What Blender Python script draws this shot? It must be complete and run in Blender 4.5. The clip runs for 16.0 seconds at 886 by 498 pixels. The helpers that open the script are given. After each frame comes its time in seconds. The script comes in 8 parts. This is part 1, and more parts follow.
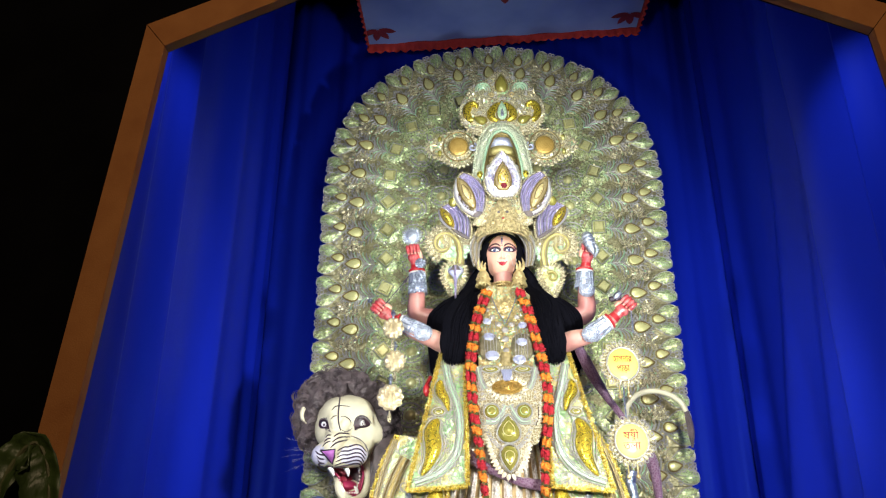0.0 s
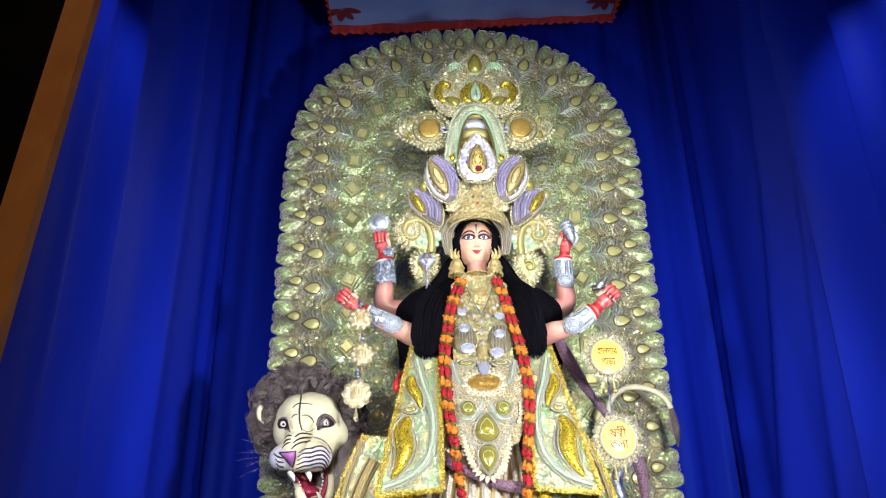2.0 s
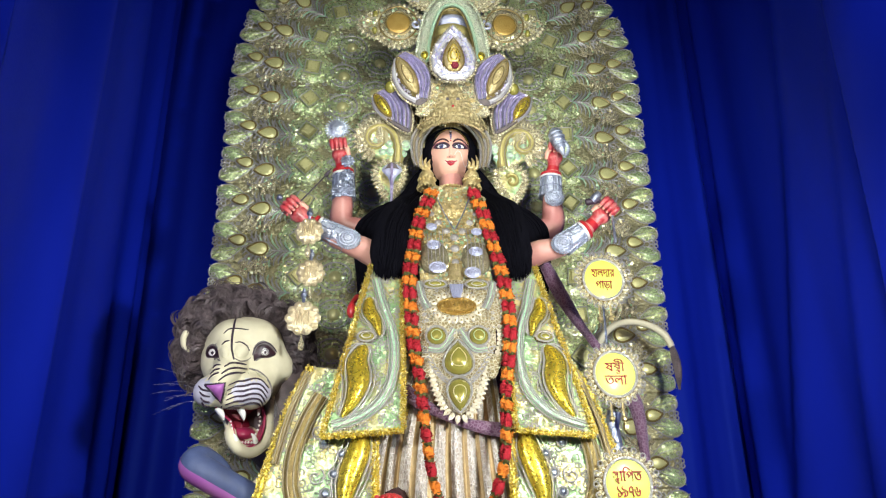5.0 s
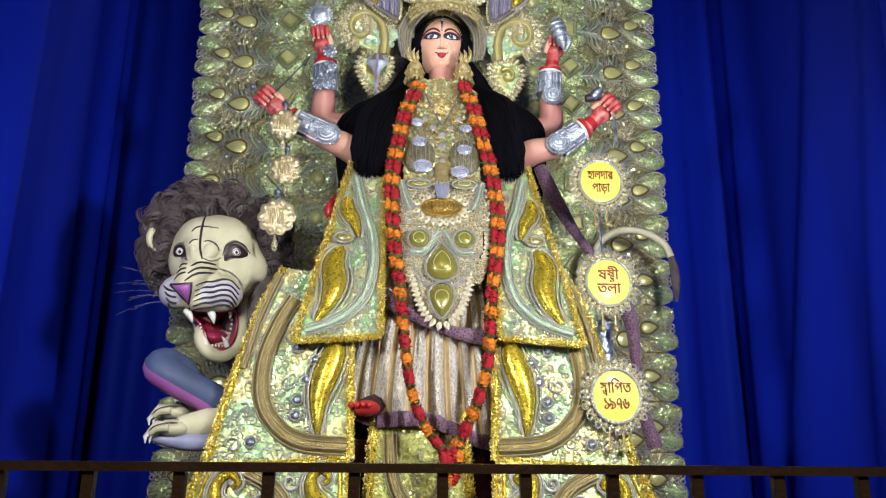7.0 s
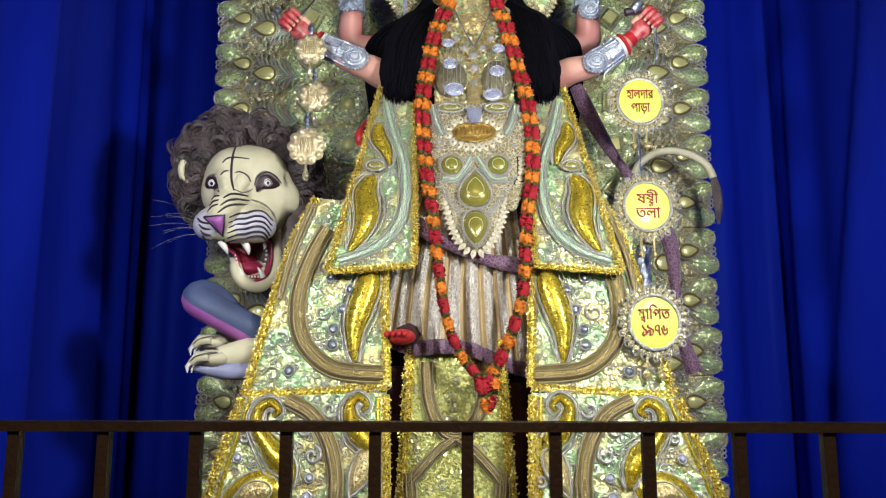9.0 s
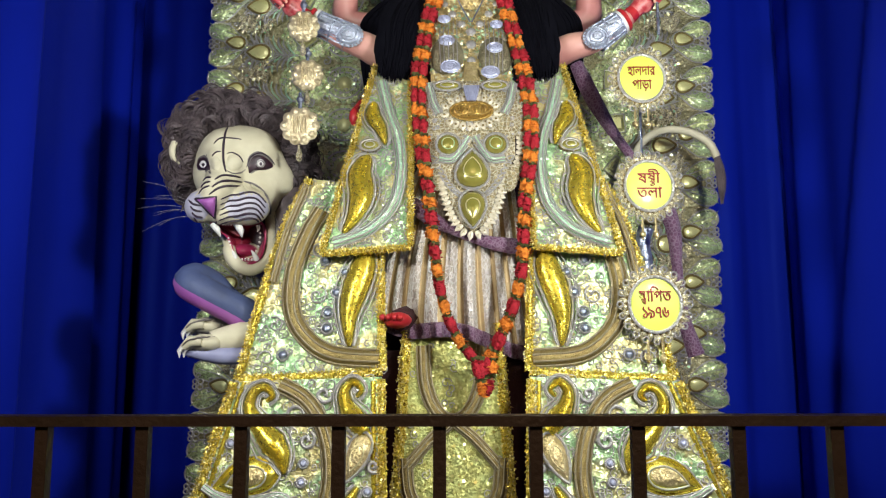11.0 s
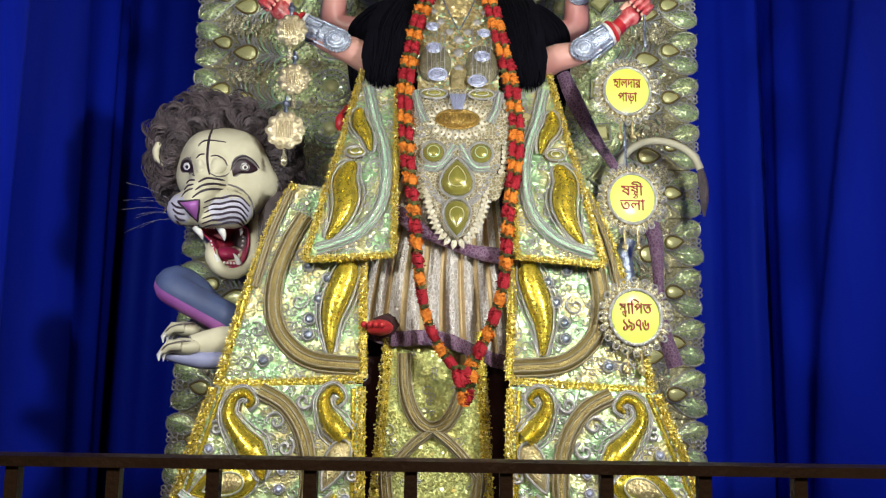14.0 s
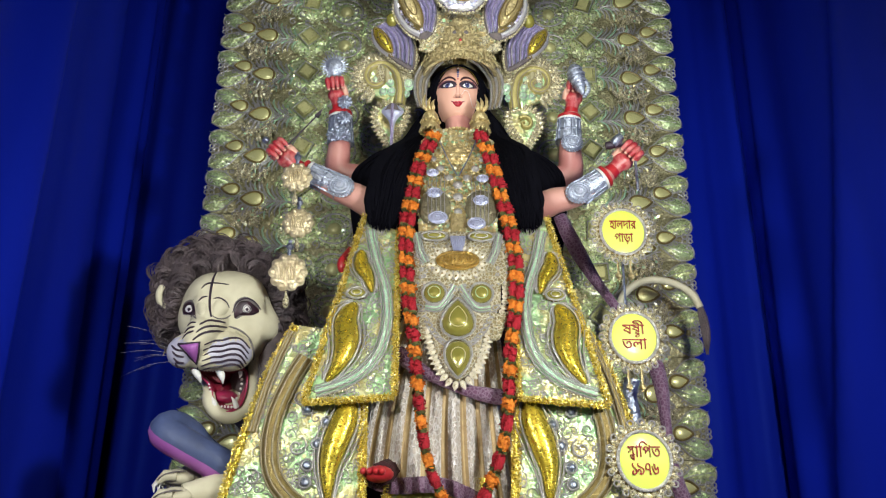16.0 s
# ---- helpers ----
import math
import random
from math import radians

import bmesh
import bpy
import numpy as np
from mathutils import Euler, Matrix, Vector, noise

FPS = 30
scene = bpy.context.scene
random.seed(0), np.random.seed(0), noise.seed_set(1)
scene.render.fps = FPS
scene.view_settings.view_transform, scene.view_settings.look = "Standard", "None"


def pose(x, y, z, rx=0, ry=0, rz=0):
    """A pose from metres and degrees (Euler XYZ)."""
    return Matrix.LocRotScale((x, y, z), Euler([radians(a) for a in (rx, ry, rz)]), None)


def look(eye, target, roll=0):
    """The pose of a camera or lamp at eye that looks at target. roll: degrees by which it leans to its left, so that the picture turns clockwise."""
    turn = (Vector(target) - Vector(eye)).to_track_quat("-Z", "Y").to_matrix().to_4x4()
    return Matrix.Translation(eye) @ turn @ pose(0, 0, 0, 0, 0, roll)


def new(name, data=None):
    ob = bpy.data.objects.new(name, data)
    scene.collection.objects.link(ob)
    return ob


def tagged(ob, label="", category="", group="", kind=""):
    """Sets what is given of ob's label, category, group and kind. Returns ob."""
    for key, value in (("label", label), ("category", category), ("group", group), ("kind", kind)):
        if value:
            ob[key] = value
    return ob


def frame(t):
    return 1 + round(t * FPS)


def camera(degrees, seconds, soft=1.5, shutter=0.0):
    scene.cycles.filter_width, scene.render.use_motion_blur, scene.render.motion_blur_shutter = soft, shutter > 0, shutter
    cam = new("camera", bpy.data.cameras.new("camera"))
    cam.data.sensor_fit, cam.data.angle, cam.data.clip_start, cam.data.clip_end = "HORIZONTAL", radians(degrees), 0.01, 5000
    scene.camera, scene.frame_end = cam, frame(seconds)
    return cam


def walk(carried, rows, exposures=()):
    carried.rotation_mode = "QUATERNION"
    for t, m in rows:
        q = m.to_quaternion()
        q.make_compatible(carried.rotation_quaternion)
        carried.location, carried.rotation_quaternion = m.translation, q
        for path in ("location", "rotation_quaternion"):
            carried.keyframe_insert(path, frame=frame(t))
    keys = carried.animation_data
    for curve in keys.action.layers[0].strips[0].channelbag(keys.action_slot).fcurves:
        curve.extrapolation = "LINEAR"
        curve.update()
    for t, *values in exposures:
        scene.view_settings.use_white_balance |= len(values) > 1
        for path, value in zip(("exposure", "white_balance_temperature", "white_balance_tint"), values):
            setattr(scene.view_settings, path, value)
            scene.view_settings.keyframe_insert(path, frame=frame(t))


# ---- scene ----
cam = camera(62.1, 16.0, soft=1.2)
METRES, EYE, TILT, LEAN, TURN = 2.6, 1.5, 0.0, 0.0, 2.6
ROWS = [
    (0.0, 0.0, 0.0, 0.0, -0.09, 22.22, -0.23),
    (0.5, -0.0161, 0.0673, -0.0012, 1.93, 22.17, 0.82),
    (1.0, -0.0082, 0.1432, -0.0054, 2.03, 22.05, -0.41),
    (1.5, -0.0138, 0.1789, -0.004, -1.05, 22.22, -2.47),
    (2.0, -0.049, 0.2242, -0.0024, -3.28, 22.97, 0.79),
    (2.5, -0.0614, 0.2735, -0.0099, -4.57, 23.46, 2.28),
    (3.0, -0.0438, 0.3561, -0.0152, -5.36, 23.25, 0.91),
    (3.5, -0.0324, 0.427, -0.0213, -5.16, 23.01, 0.41),
    (6.0, 0.0432, 0.7817, -0.0414, -5.4, 18.38, 0.65),
    (6.5, 0.0606, 0.7991, -0.0395, -5.81, 16.71, -0.1),
    (7.0, 0.0712, 0.8082, -0.0374, -5.31, 14.51, -0.5),
    (7.5, 0.0746, 0.8093, -0.0322, -4.82, 12.12, -1.26),
    (8.0, 0.0815, 0.8074, -0.0257, -4.26, 10.06, -1.08),
    (8.5, 0.0893, 0.8122, -0.0236, -3.41, 9.25, -0.72),
    (9.0, 0.0818, 0.8345, -0.0172, -2.27, 8.4, -0.08),
    (11.5, 0.1062, 0.8693, -0.0134, -1.92, 6.02, 0.09),
    (12.0, 0.1102, 0.8639, -0.0011, -1.65, 3.86, -0.99),
    (12.5, 0.1054, 0.8608, 0.0081, -2.29, 1.84, -0.55),
    (13.0, 0.1045, 0.8666, 0.0085, -2.8, 2.13, -0.88),
    (13.5, 0.1047, 0.8677, 0.008, -3.17, 3.95, -0.88),
    (14.0, 0.104, 0.8634, 0.008, -3.23, 6.91, -0.93),
    (14.5, 0.1031, 0.859, 0.0075, -3.17, 10.43, -0.89),
    (15.0, 0.103, 0.8575, 0.007, -3.22, 13.37, -1.31),
    (15.5, 0.103, 0.8593, 0.0083, -3.14, 15.5, -0.92),
    (16.0, 0.1032, 0.8605, 0.0087, -3.08, 17.76, -0.49),
]
walk(cam, [(t, pose(0, 0, EYE, TILT, LEAN, TURN) @ pose(METRES * x, METRES * y, METRES * z, 90 + pitch, roll, yaw)) for t, x, y, z, yaw, pitch, roll in ROWS],
     exposures=[(0.0, 0.75), (1.5, 0.7), (3.5, 0.55), (6.0, 0.15), (7.0, 0.0), (13.0, 0.0), (15.0, -0.08), (16.0, -0.1)])
from mathutils import geometry

# ---- world, lights, exposure ----
world = bpy.data.worlds.new("world")
scene.world = world
world.use_nodes = True
bg = world.node_tree.nodes["Background"]
bg.inputs[0].default_value = (0.01, 0.012, 0.03, 1)
bg.inputs[1].default_value = 0.3


def lamp(name, kind, eye, target, watts, colour, size=0.3, cone=60, blend=0.6):
    d = bpy.data.lights.new(name, kind)
    d.energy, d.color = watts, colour
    if kind == "AREA":
        d.size = size
    else:
        d.shadow_soft_size = size
    if kind == "SPOT":
        d.spot_size, d.spot_blend = radians(cone), blend
    ob = new(name, d)
    ob.matrix_world = look(eye, target)
    return ob


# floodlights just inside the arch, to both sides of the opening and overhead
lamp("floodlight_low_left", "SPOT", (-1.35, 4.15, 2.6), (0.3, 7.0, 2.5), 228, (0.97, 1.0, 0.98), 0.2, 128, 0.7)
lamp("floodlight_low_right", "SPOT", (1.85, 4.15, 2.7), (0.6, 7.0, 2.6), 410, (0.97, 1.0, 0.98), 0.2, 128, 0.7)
lamp("floodlight_top", "SPOT", (0.3, 4.3, 5.1), (0.3, 8.0, 5.2), 325, (0.97, 1.0, 0.97), 0.8, 84, 0.9)
# washes high up in the corners, down the side curtains
lamp("wash_left", "SPOT", (-1.80, 4.4, 6.4), (-2.62, 6.0, 2.4), 95, (0.8, 0.88, 1.0), 0.04, 62, 1.0)
lamp("wash_right", "SPOT", (2.40, 4.3, 6.4), (3.22, 5.8, 2.4), 135, (0.8, 0.88, 1.0), 0.04, 62, 1.0)
# the warm lamps of the lane behind the camera
lamp("lane_lamp", "AREA", (0.5, -3.5, 6.0), (0.2, 4.0, 2.0), 105, (1.0, 0.72, 0.45), 1.2)


# ---- materials ----
def mat(name, base, second=None, metal=0.0, rough=0.6, scale=8.0, mix=0.5, bump=0.0, bump_scale=60.0, island=None,
        sheen=0.0, coat=0.0, stretch=None, spec=0.5, glit=0.0, glit_scale=110.0, lace=0.0, lace_scale=50.0, lace_col=(0.7, 0.66, 0.56)):
    """A procedural surface: two colours mixed by noise at two scales, fine relief, and variation between loose pieces."""
    m = bpy.data.materials.new(name)
    m.use_nodes = True
    nt = m.node_tree
    n, l = nt.nodes, nt.links
    p = n["Principled BSDF"]
    p.inputs["Metallic"].default_value = metal
    p.inputs["Roughness"].default_value = rough
    p.inputs["Specular IOR Level"].default_value = spec
    if sheen:
        p.inputs["Sheen Weight"].default_value = sheen
    if coat:
        p.inputs["Coat Weight"].default_value = coat
        p.inputs["Coat Roughness"].default_value = 0.15
    tc = n.new("ShaderNodeTexCoord")
    src = tc.outputs["Object"]
    if stretch:
        mp = n.new("ShaderNodeMapping")
        mp.inputs["Scale"].default_value = stretch
        l.new(src, mp.inputs["Vector"])
        src = mp.outputs["Vector"]
    second = second or tuple(c * 0.75 for c in base)
    big = n.new("ShaderNodeTexNoise")
    big.inputs["Scale"].default_value = scale
    big.inputs["Detail"].default_value = 6
    l.new(src, big.inputs["Vector"])
    ramp = n.new("ShaderNodeValToRGB")
    ramp.color_ramp.elements[0].position = 0.5 - 0.25 * (1.2 - mix)
    ramp.color_ramp.elements[1].position = 0.5 + 0.25 * (1.2 - mix)
    ramp.color_ramp.elements[0].color = (*base, 1)
    ramp.color_ramp.elements[1].color = (*second, 1)
    l.new(big.outputs["Fac"], ramp.inputs["Fac"])
    col = ramp.outputs["Color"]
    if island:
        geo = n.new("ShaderNodeNewGeometry")
        r2 = n.new("ShaderNodeValToRGB")
        r2.color_ramp.interpolation = "CONSTANT"
        els = r2.color_ramp.elements
        for k, c in enumerate(island):
            e = els[k] if k < 2 else els.new(k / len(island))
            e.position, e.color = k / len(island), (*c, 1)
        l.new(geo.outputs["Random Per Island"], r2.inputs["Fac"])
        mx = n.new("ShaderNodeMix")
        mx.data_type = "RGBA"
        mx.inputs["Factor"].default_value = 0.75
        l.new(col, mx.inputs["A"])
        l.new(r2.outputs["Color"], mx.inputs["B"])
        col = mx.outputs["Result"]
    height = None
    if lace:
        vo = n.new("ShaderNodeTexVoronoi")
        vo.feature = "DISTANCE_TO_EDGE"
        vo.inputs["Scale"].default_value = lace_scale
        l.new(src, vo.inputs["Vector"])
        lr = n.new("ShaderNodeMapRange")
        lr.inputs["From Min"].default_value, lr.inputs["From Max"].default_value = 0.05, 0.16
        lr.inputs["To Min"].default_value, lr.inputs["To Max"].default_value = lace, 0.0
        l.new(vo.outputs["Distance"], lr.inputs["Value"])
        lm = n.new("ShaderNodeMix")
        lm.data_type = "RGBA"
        lm.inputs["B"].default_value = (*lace_col, 1)
        l.new(lr.outputs["Result"], lm.inputs["Factor"])
        l.new(col, lm.inputs["A"])
        col, height = lm.outputs["Result"], lr.outputs["Result"]
    l.new(col, p.inputs["Base Color"])
    fine = n.new("ShaderNodeTexNoise")
    fine.inputs["Scale"].default_value = bump_scale
    fine.inputs["Detail"].default_value = 4
    l.new(src, fine.inputs["Vector"])
    mr = n.new("ShaderNodeMapRange")
    mr.inputs["To Min"].default_value = max(0.05, rough - 0.12)
    mr.inputs["To Max"].default_value = min(1.0, rough + 0.15)
    l.new(fine.outputs["Fac"], mr.inputs["Value"])
    l.new(mr.outputs["Result"], p.inputs["Roughness"])
    if bump:
        b = n.new("ShaderNodeBump")
        b.inputs["Strength"].default_value = min(1.0, bump)
        b.inputs["Distance"].default_value = 0.01
        if height:
            ad = n.new("ShaderNodeMath")
            ad.operation = "ADD"
            l.new(fine.outputs["Fac"], ad.inputs[0])
            l.new(height, ad.inputs[1])
            l.new(ad.outputs[0], b.inputs["Height"])
        else:
            l.new(fine.outputs["Fac"], b.inputs["Height"])
        nrm = b.outputs["Normal"]
        if glit:
            # small foil facets, each turned its own way
            vg = n.new("ShaderNodeTexVoronoi")
            vg.inputs["Scale"].default_value = glit_scale
            l.new(src, vg.inputs["Vector"])
            sb = n.new("ShaderNodeVectorMath")
            sb.operation = "SUBTRACT"
            sb.inputs[1].default_value = (0.5, 0.5, 0.5)
            l.new(vg.outputs["Color"], sb.inputs[0])
            sc = n.new("ShaderNodeVectorMath")
            sc.operation = "SCALE"
            sc.inputs["Scale"].default_value = glit
            l.new(sb.outputs[0], sc.inputs[0])
            av = n.new("ShaderNodeVectorMath")
            av.operation = "ADD"
            l.new(sc.outputs[0], av.inputs[0])
            l.new(nrm, av.inputs[1])
            nv = n.new("ShaderNodeVectorMath")
            nv.operation = "NORMALIZE"
            l.new(av.outputs[0], nv.inputs[0])
            nrm = nv.outputs[0]
        l.new(nrm, p.inputs["Normal"])
    return m


M = {}
M["curtain"] = mat("curtain_blue", (0.006, 0.020, 0.45), (0.005, 0.014, 0.31), rough=0.45, scale=1.0, bump=0.06, bump_scale=150, spec=0.16, stretch=(1, 1, 0.25))
M["curtain"].node_tree.nodes["Principled BSDF"].inputs["Specular Tint"].default_value = (0.10, 0.22, 1.0, 1)
# near-black base, so that what lies round the stage reads as unlit
M["black_cloth"] = mat("black_cloth", (0.0035, 0.0035, 0.005), (0.002, 0.002, 0.003), rough=0.95, scale=3, bump=0.2, bump_scale=200, spec=0.05)
M["frame"] = mat("ochre_cloth", (0.42, 0.17, 0.045), (0.34, 0.125, 0.03), rough=0.7, scale=5, bump=0.2, bump_scale=150)
M["floor"] = mat("floor_cloth", (0.20, 0.21, 0.26), (0.14, 0.15, 0.19), rough=0.75, scale=2.5, bump=0.25, bump_scale=40)
M["ground"] = mat("ground_dark", (0.10, 0.09, 0.08), (0.06, 0.055, 0.05), rough=0.85, scale=3, bump=0.3, bump_scale=30)
M["rail"] = mat("rail_brown", (0.155, 0.105, 0.085), (0.11, 0.075, 0.062), metal=0.1, rough=0.5, scale=14, bump=0.25, bump_scale=120)
M["red_motif"] = mat("dark_red_motif_cloth", (0.20, 0.015, 0.03), (0.14, 0.01, 0.025), rough=0.85, scale=8)
M["canopy"] = mat("canopy_cloth", (0.24, 0.33, 0.68), (0.15, 0.22, 0.56), rough=0.8, scale=1.1, bump=0.15, bump_scale=160)
M["red_cloth"] = mat("red_cloth", (0.50, 0.035, 0.025), (0.36, 0.02, 0.02), rough=0.8, scale=6, bump=0.3, bump_scale=120)
M["gold"] = mat("gold_foil", (0.74, 0.58, 0.075), (0.60, 0.47, 0.05), metal=0.78, rough=0.27, scale=9, bump=0.2, bump_scale=40, glit=0.08, glit_scale=40)
M["gold_pale"] = mat("gold_stamped", (0.72, 0.59, 0.31), (0.54, 0.42, 0.18), metal=0.7, rough=0.32, scale=22, bump=0.9, bump_scale=70, glit=0.5)
M["tinsel"] = mat("gold_tinsel", (0.85, 0.66, 0.14), (0.66, 0.48, 0.06), metal=0.75, rough=0.3, scale=30, bump=0.3, bump_scale=150,
                  island=[(0.85, 0.66, 0.14), (0.92, 0.82, 0.42), (0.66, 0.48, 0.05), (0.78, 0.60, 0.10)])
M["irid"] = mat("iridescent_foil", (0.66, 0.58, 0.25), (0.38, 0.64, 0.32), metal=0.6, rough=0.33, scale=6, mix=0.8, bump=0.7, bump_scale=40, glit=0.5, glit_scale=34, lace=0.2, lace_scale=30, lace_col=(0.66, 0.62, 0.54))
M["sequin"] = mat("sequins", (0.6, 0.65, 0.5), (0.6, 0.55, 0.35), metal=0.6, rough=0.32, scale=20,
                  island=[(0.70, 0.66, 0.48), (0.36, 0.70, 0.36), (0.76, 0.66, 0.32), (0.60, 0.58, 0.40), (0.66, 0.56, 0.24), (0.46, 0.66, 0.44)])
M["cord"] = mat("silver_cord", (0.56, 0.54, 0.54), (0.42, 0.40, 0.38), metal=0.6, rough=0.34, scale=40, bump=0.5, bump_scale=220)
M["band"] = mat("brocade_band", (0.31, 0.23, 0.075), (0.22, 0.165, 0.06), metal=0.55, rough=0.36, scale=16, bump=0.6, bump_scale=140, glit=0.3)
M["lacework"] = mat("cream_lacework", (0.46, 0.38, 0.20), (0.38, 0.31, 0.15), metal=0.4, rough=0.36, scale=14, bump=0.9, bump_scale=120, glit=0.5, glit_scale=80, lace=0.9, lace_scale=44, lace_col=(0.78, 0.72, 0.55))
M["lace_cream"] = mat("cream_lace", (0.72, 0.66, 0.52), (0.58, 0.52, 0.38), metal=0.3, rough=0.4, scale=20, bump=0.5, bump_scale=90, glit=0.2)
M["board_gem"] = mat("pale_olive_gem", (0.60, 0.58, 0.26), (0.52, 0.50, 0.21), metal=0.25, rough=0.3, scale=10, bump=0.2, bump_scale=60, coat=0.3)
M["gem"] = mat("olive_gem", (0.32, 0.29, 0.06), (0.25, 0.23, 0.045), metal=0.3, rough=0.2, scale=10, bump=0.25, bump_scale=50, coat=0.7)
M["leaf"] = mat("board_leaf_foil", (0.60, 0.62, 0.28), (0.42, 0.58, 0.26), metal=0.6, rough=0.28, scale=9, bump=0.8, bump_scale=40, coat=0.3, glit=0.5, glit_scale=40, lace=0.45, lace_scale=26, lace_col=(0.66, 0.64, 0.50))
M["plaque"] = mat("board_base_foil", (0.43, 0.39, 0.20), (0.30, 0.27, 0.14), metal=0.6, rough=0.34, scale=9, bump=0.9, bump_scale=50, glit=0.45, glit_scale=60, lace=0.45, lace_scale=34, lace_col=(0.58, 0.55, 0.36))
M["ruffle"] = mat("beige_ruffle", (0.70, 0.62, 0.38), (0.54, 0.47, 0.25), metal=0.65, rough=0.27, scale=20, bump=0.7, bump_scale=90, glit=0.6, glit_scale=90, lace=0.5, lace_scale=60, lace_col=(0.80, 0.77, 0.64))
M["silver"] = mat("silver_foil", (0.42, 0.47, 0.58), (0.20, 0.22, 0.30), metal=0.85, rough=0.34, scale=26, bump=0.9, bump_scale=50, glit=0.18, glit_scale=50)
M["bright_silver"] = mat("bright_silver_foil", (0.62, 0.67, 0.78), (0.42, 0.46, 0.56), metal=0.7, rough=0.3, scale=20, bump=0.8, bump_scale=60, glit=0.2, glit_scale=60)
M["crown_gold"] = mat("antique_crown_gold", (0.58, 0.49, 0.27), (0.40, 0.32, 0.15), metal=0.7, rough=0.38, scale=26, bump=1.0, bump_scale=80, glit=0.4, glit_scale=70)
M["lilac_silver"] = mat("lilac_silver_foil", (0.46, 0.48, 0.62), (0.36, 0.38, 0.52), metal=0.4, rough=0.36, scale=18, bump=0.5, bump_scale=60, glit=0.15)
M["lilac"] = mat("lilac_sequin_band", (0.46, 0.40, 0.66), (0.34, 0.30, 0.46), metal=0.6, rough=0.3, scale=30, bump=0.8, bump_scale=130, glit=0.8, glit_scale=90)
M["green"] = mat("green_iridescent_band", (0.42, 0.72, 0.50), (0.54, 0.70, 0.44), metal=0.45, rough=0.3, scale=18, bump=0.8, bump_scale=90, glit=0.6, glit_scale=80, lace=0.3, lace_scale=55, lace_col=(0.62, 0.78, 0.62))
M["maroon"] = mat("maroon_cloth", (0.05, 0.012, 0.014), (0.03, 0.008, 0.01), rough=0.85, scale=5, bump=0.3, bump_scale=90)
M["purple"] = mat("purple_brocade", (0.095, 0.028, 0.075), (0.14, 0.05, 0.11), rough=0.5, scale=30, mix=0.3, bump=0.7, bump_scale=90, sheen=0.2, lace=0.35, lace_scale=45, lace_col=(0.40, 0.30, 0.38))
M["dhoti"] = mat("pleated_brocade", (0.56, 0.50, 0.43), (0.44, 0.38, 0.31), metal=0.35, rough=0.4, scale=18, bump=0.7, bump_scale=110, stretch=(1, 1, 0.6), glit=0.5, glit_scale=90, lace=0.6, lace_scale=48, lace_col=(0.82, 0.80, 0.79))
M["dhoti_gold"] = mat("gold_stripe_silk", (0.40, 0.29, 0.14), (0.32, 0.22, 0.10), metal=0.35, rough=0.4, scale=18, bump=0.5, bump_scale=110)
M["skin"] = mat("painted_skin", (0.74, 0.42, 0.305), (0.71, 0.385, 0.28), rough=0.42, scale=5, bump=0.05, bump_scale=40, coat=0.15)
M["red_paint"] = mat("red_paint", (0.50, 0.02, 0.025), (0.38, 0.012, 0.02), rough=0.4, scale=9, coat=0.2)
M["hair"] = mat("black_hair", (0.004, 0.004, 0.007), (0.002, 0.002, 0.004), rough=0.9, scale=30, bump=0.3, bump_scale=140, stretch=(1, 1, 0.15), spec=0.06)
M["dark_paint"] = mat("dark_paint", (0.02, 0.012, 0.022), (0.03, 0.015, 0.03), rough=0.5, scale=20)
M["white_paint"] = mat("white_paint", (0.78, 0.77, 0.74), (0.68, 0.66, 0.62), rough=0.45, scale=12, bump=0.1, bump_scale=60)
M["blue_paint"] = mat("blue_paint", (0.05, 0.08, 0.24), (0.03, 0.05, 0.17), rough=0.35, scale=20, coat=0.3)
M["cream"] = mat("cream_paint", (0.60, 0.56, 0.40), (0.50, 0.46, 0.32), rough=0.6, scale=7, bump=0.3, bump_scale=18)
M["mane"] = mat("grey_brown_mane", (0.125, 0.095, 0.10), (0.055, 0.042, 0.046), rough=0.45, scale=14, bump=0.5, bump_scale=140)
M["pink"] = mat("mouth_pink", (0.36, 0.03, 0.10), (0.30, 0.02, 0.06), rough=0.35, scale=9, coat=0.3)
M["violet"] = mat("violet_paint", (0.30, 0.085, 0.33), (0.36, 0.12, 0.38), rough=0.45, scale=8)
M["trunk"] = mat("blue_grey_paint", (0.060, 0.085, 0.19), (0.04, 0.055, 0.12), rough=0.6, scale=6, bump=0.2, bump_scale=30)
M["marigold_red"] = mat("red_flower", (0.46, 0.008, 0.022), (0.28, 0.004, 0.012), rough=0.8, scale=60, bump=0.9, bump_scale=120)
M["marigold_orange"] = mat("orange_flower", (0.78, 0.25, 0.02), (0.62, 0.15, 0.01), rough=0.8, scale=60, bump=0.9, bump_scale=120)
M["flower_green"] = mat("green_flower", (0.13, 0.13, 0.03), (0.07, 0.08, 0.02), rough=0.8, scale=60, bump=0.9, bump_scale=120)
M["sign_yellow"] = mat("yellow_sign_face", (0.66, 0.72, 0.09), (0.58, 0.70, 0.13), rough=0.5, scale=5, spec=0.4, coat=0.15)
M["letter_red"] = mat("red_lettering", (0.30, 0.010, 0.008), (0.26, 0.008, 0.008), rough=0.6, scale=9)
M["orange_gem"] = mat("amber_gem", (0.56, 0.37, 0.10), (0.48, 0.30, 0.07), metal=0.6, rough=0.36, scale=12, bump=0.4, bump_scale=70, coat=0.3)


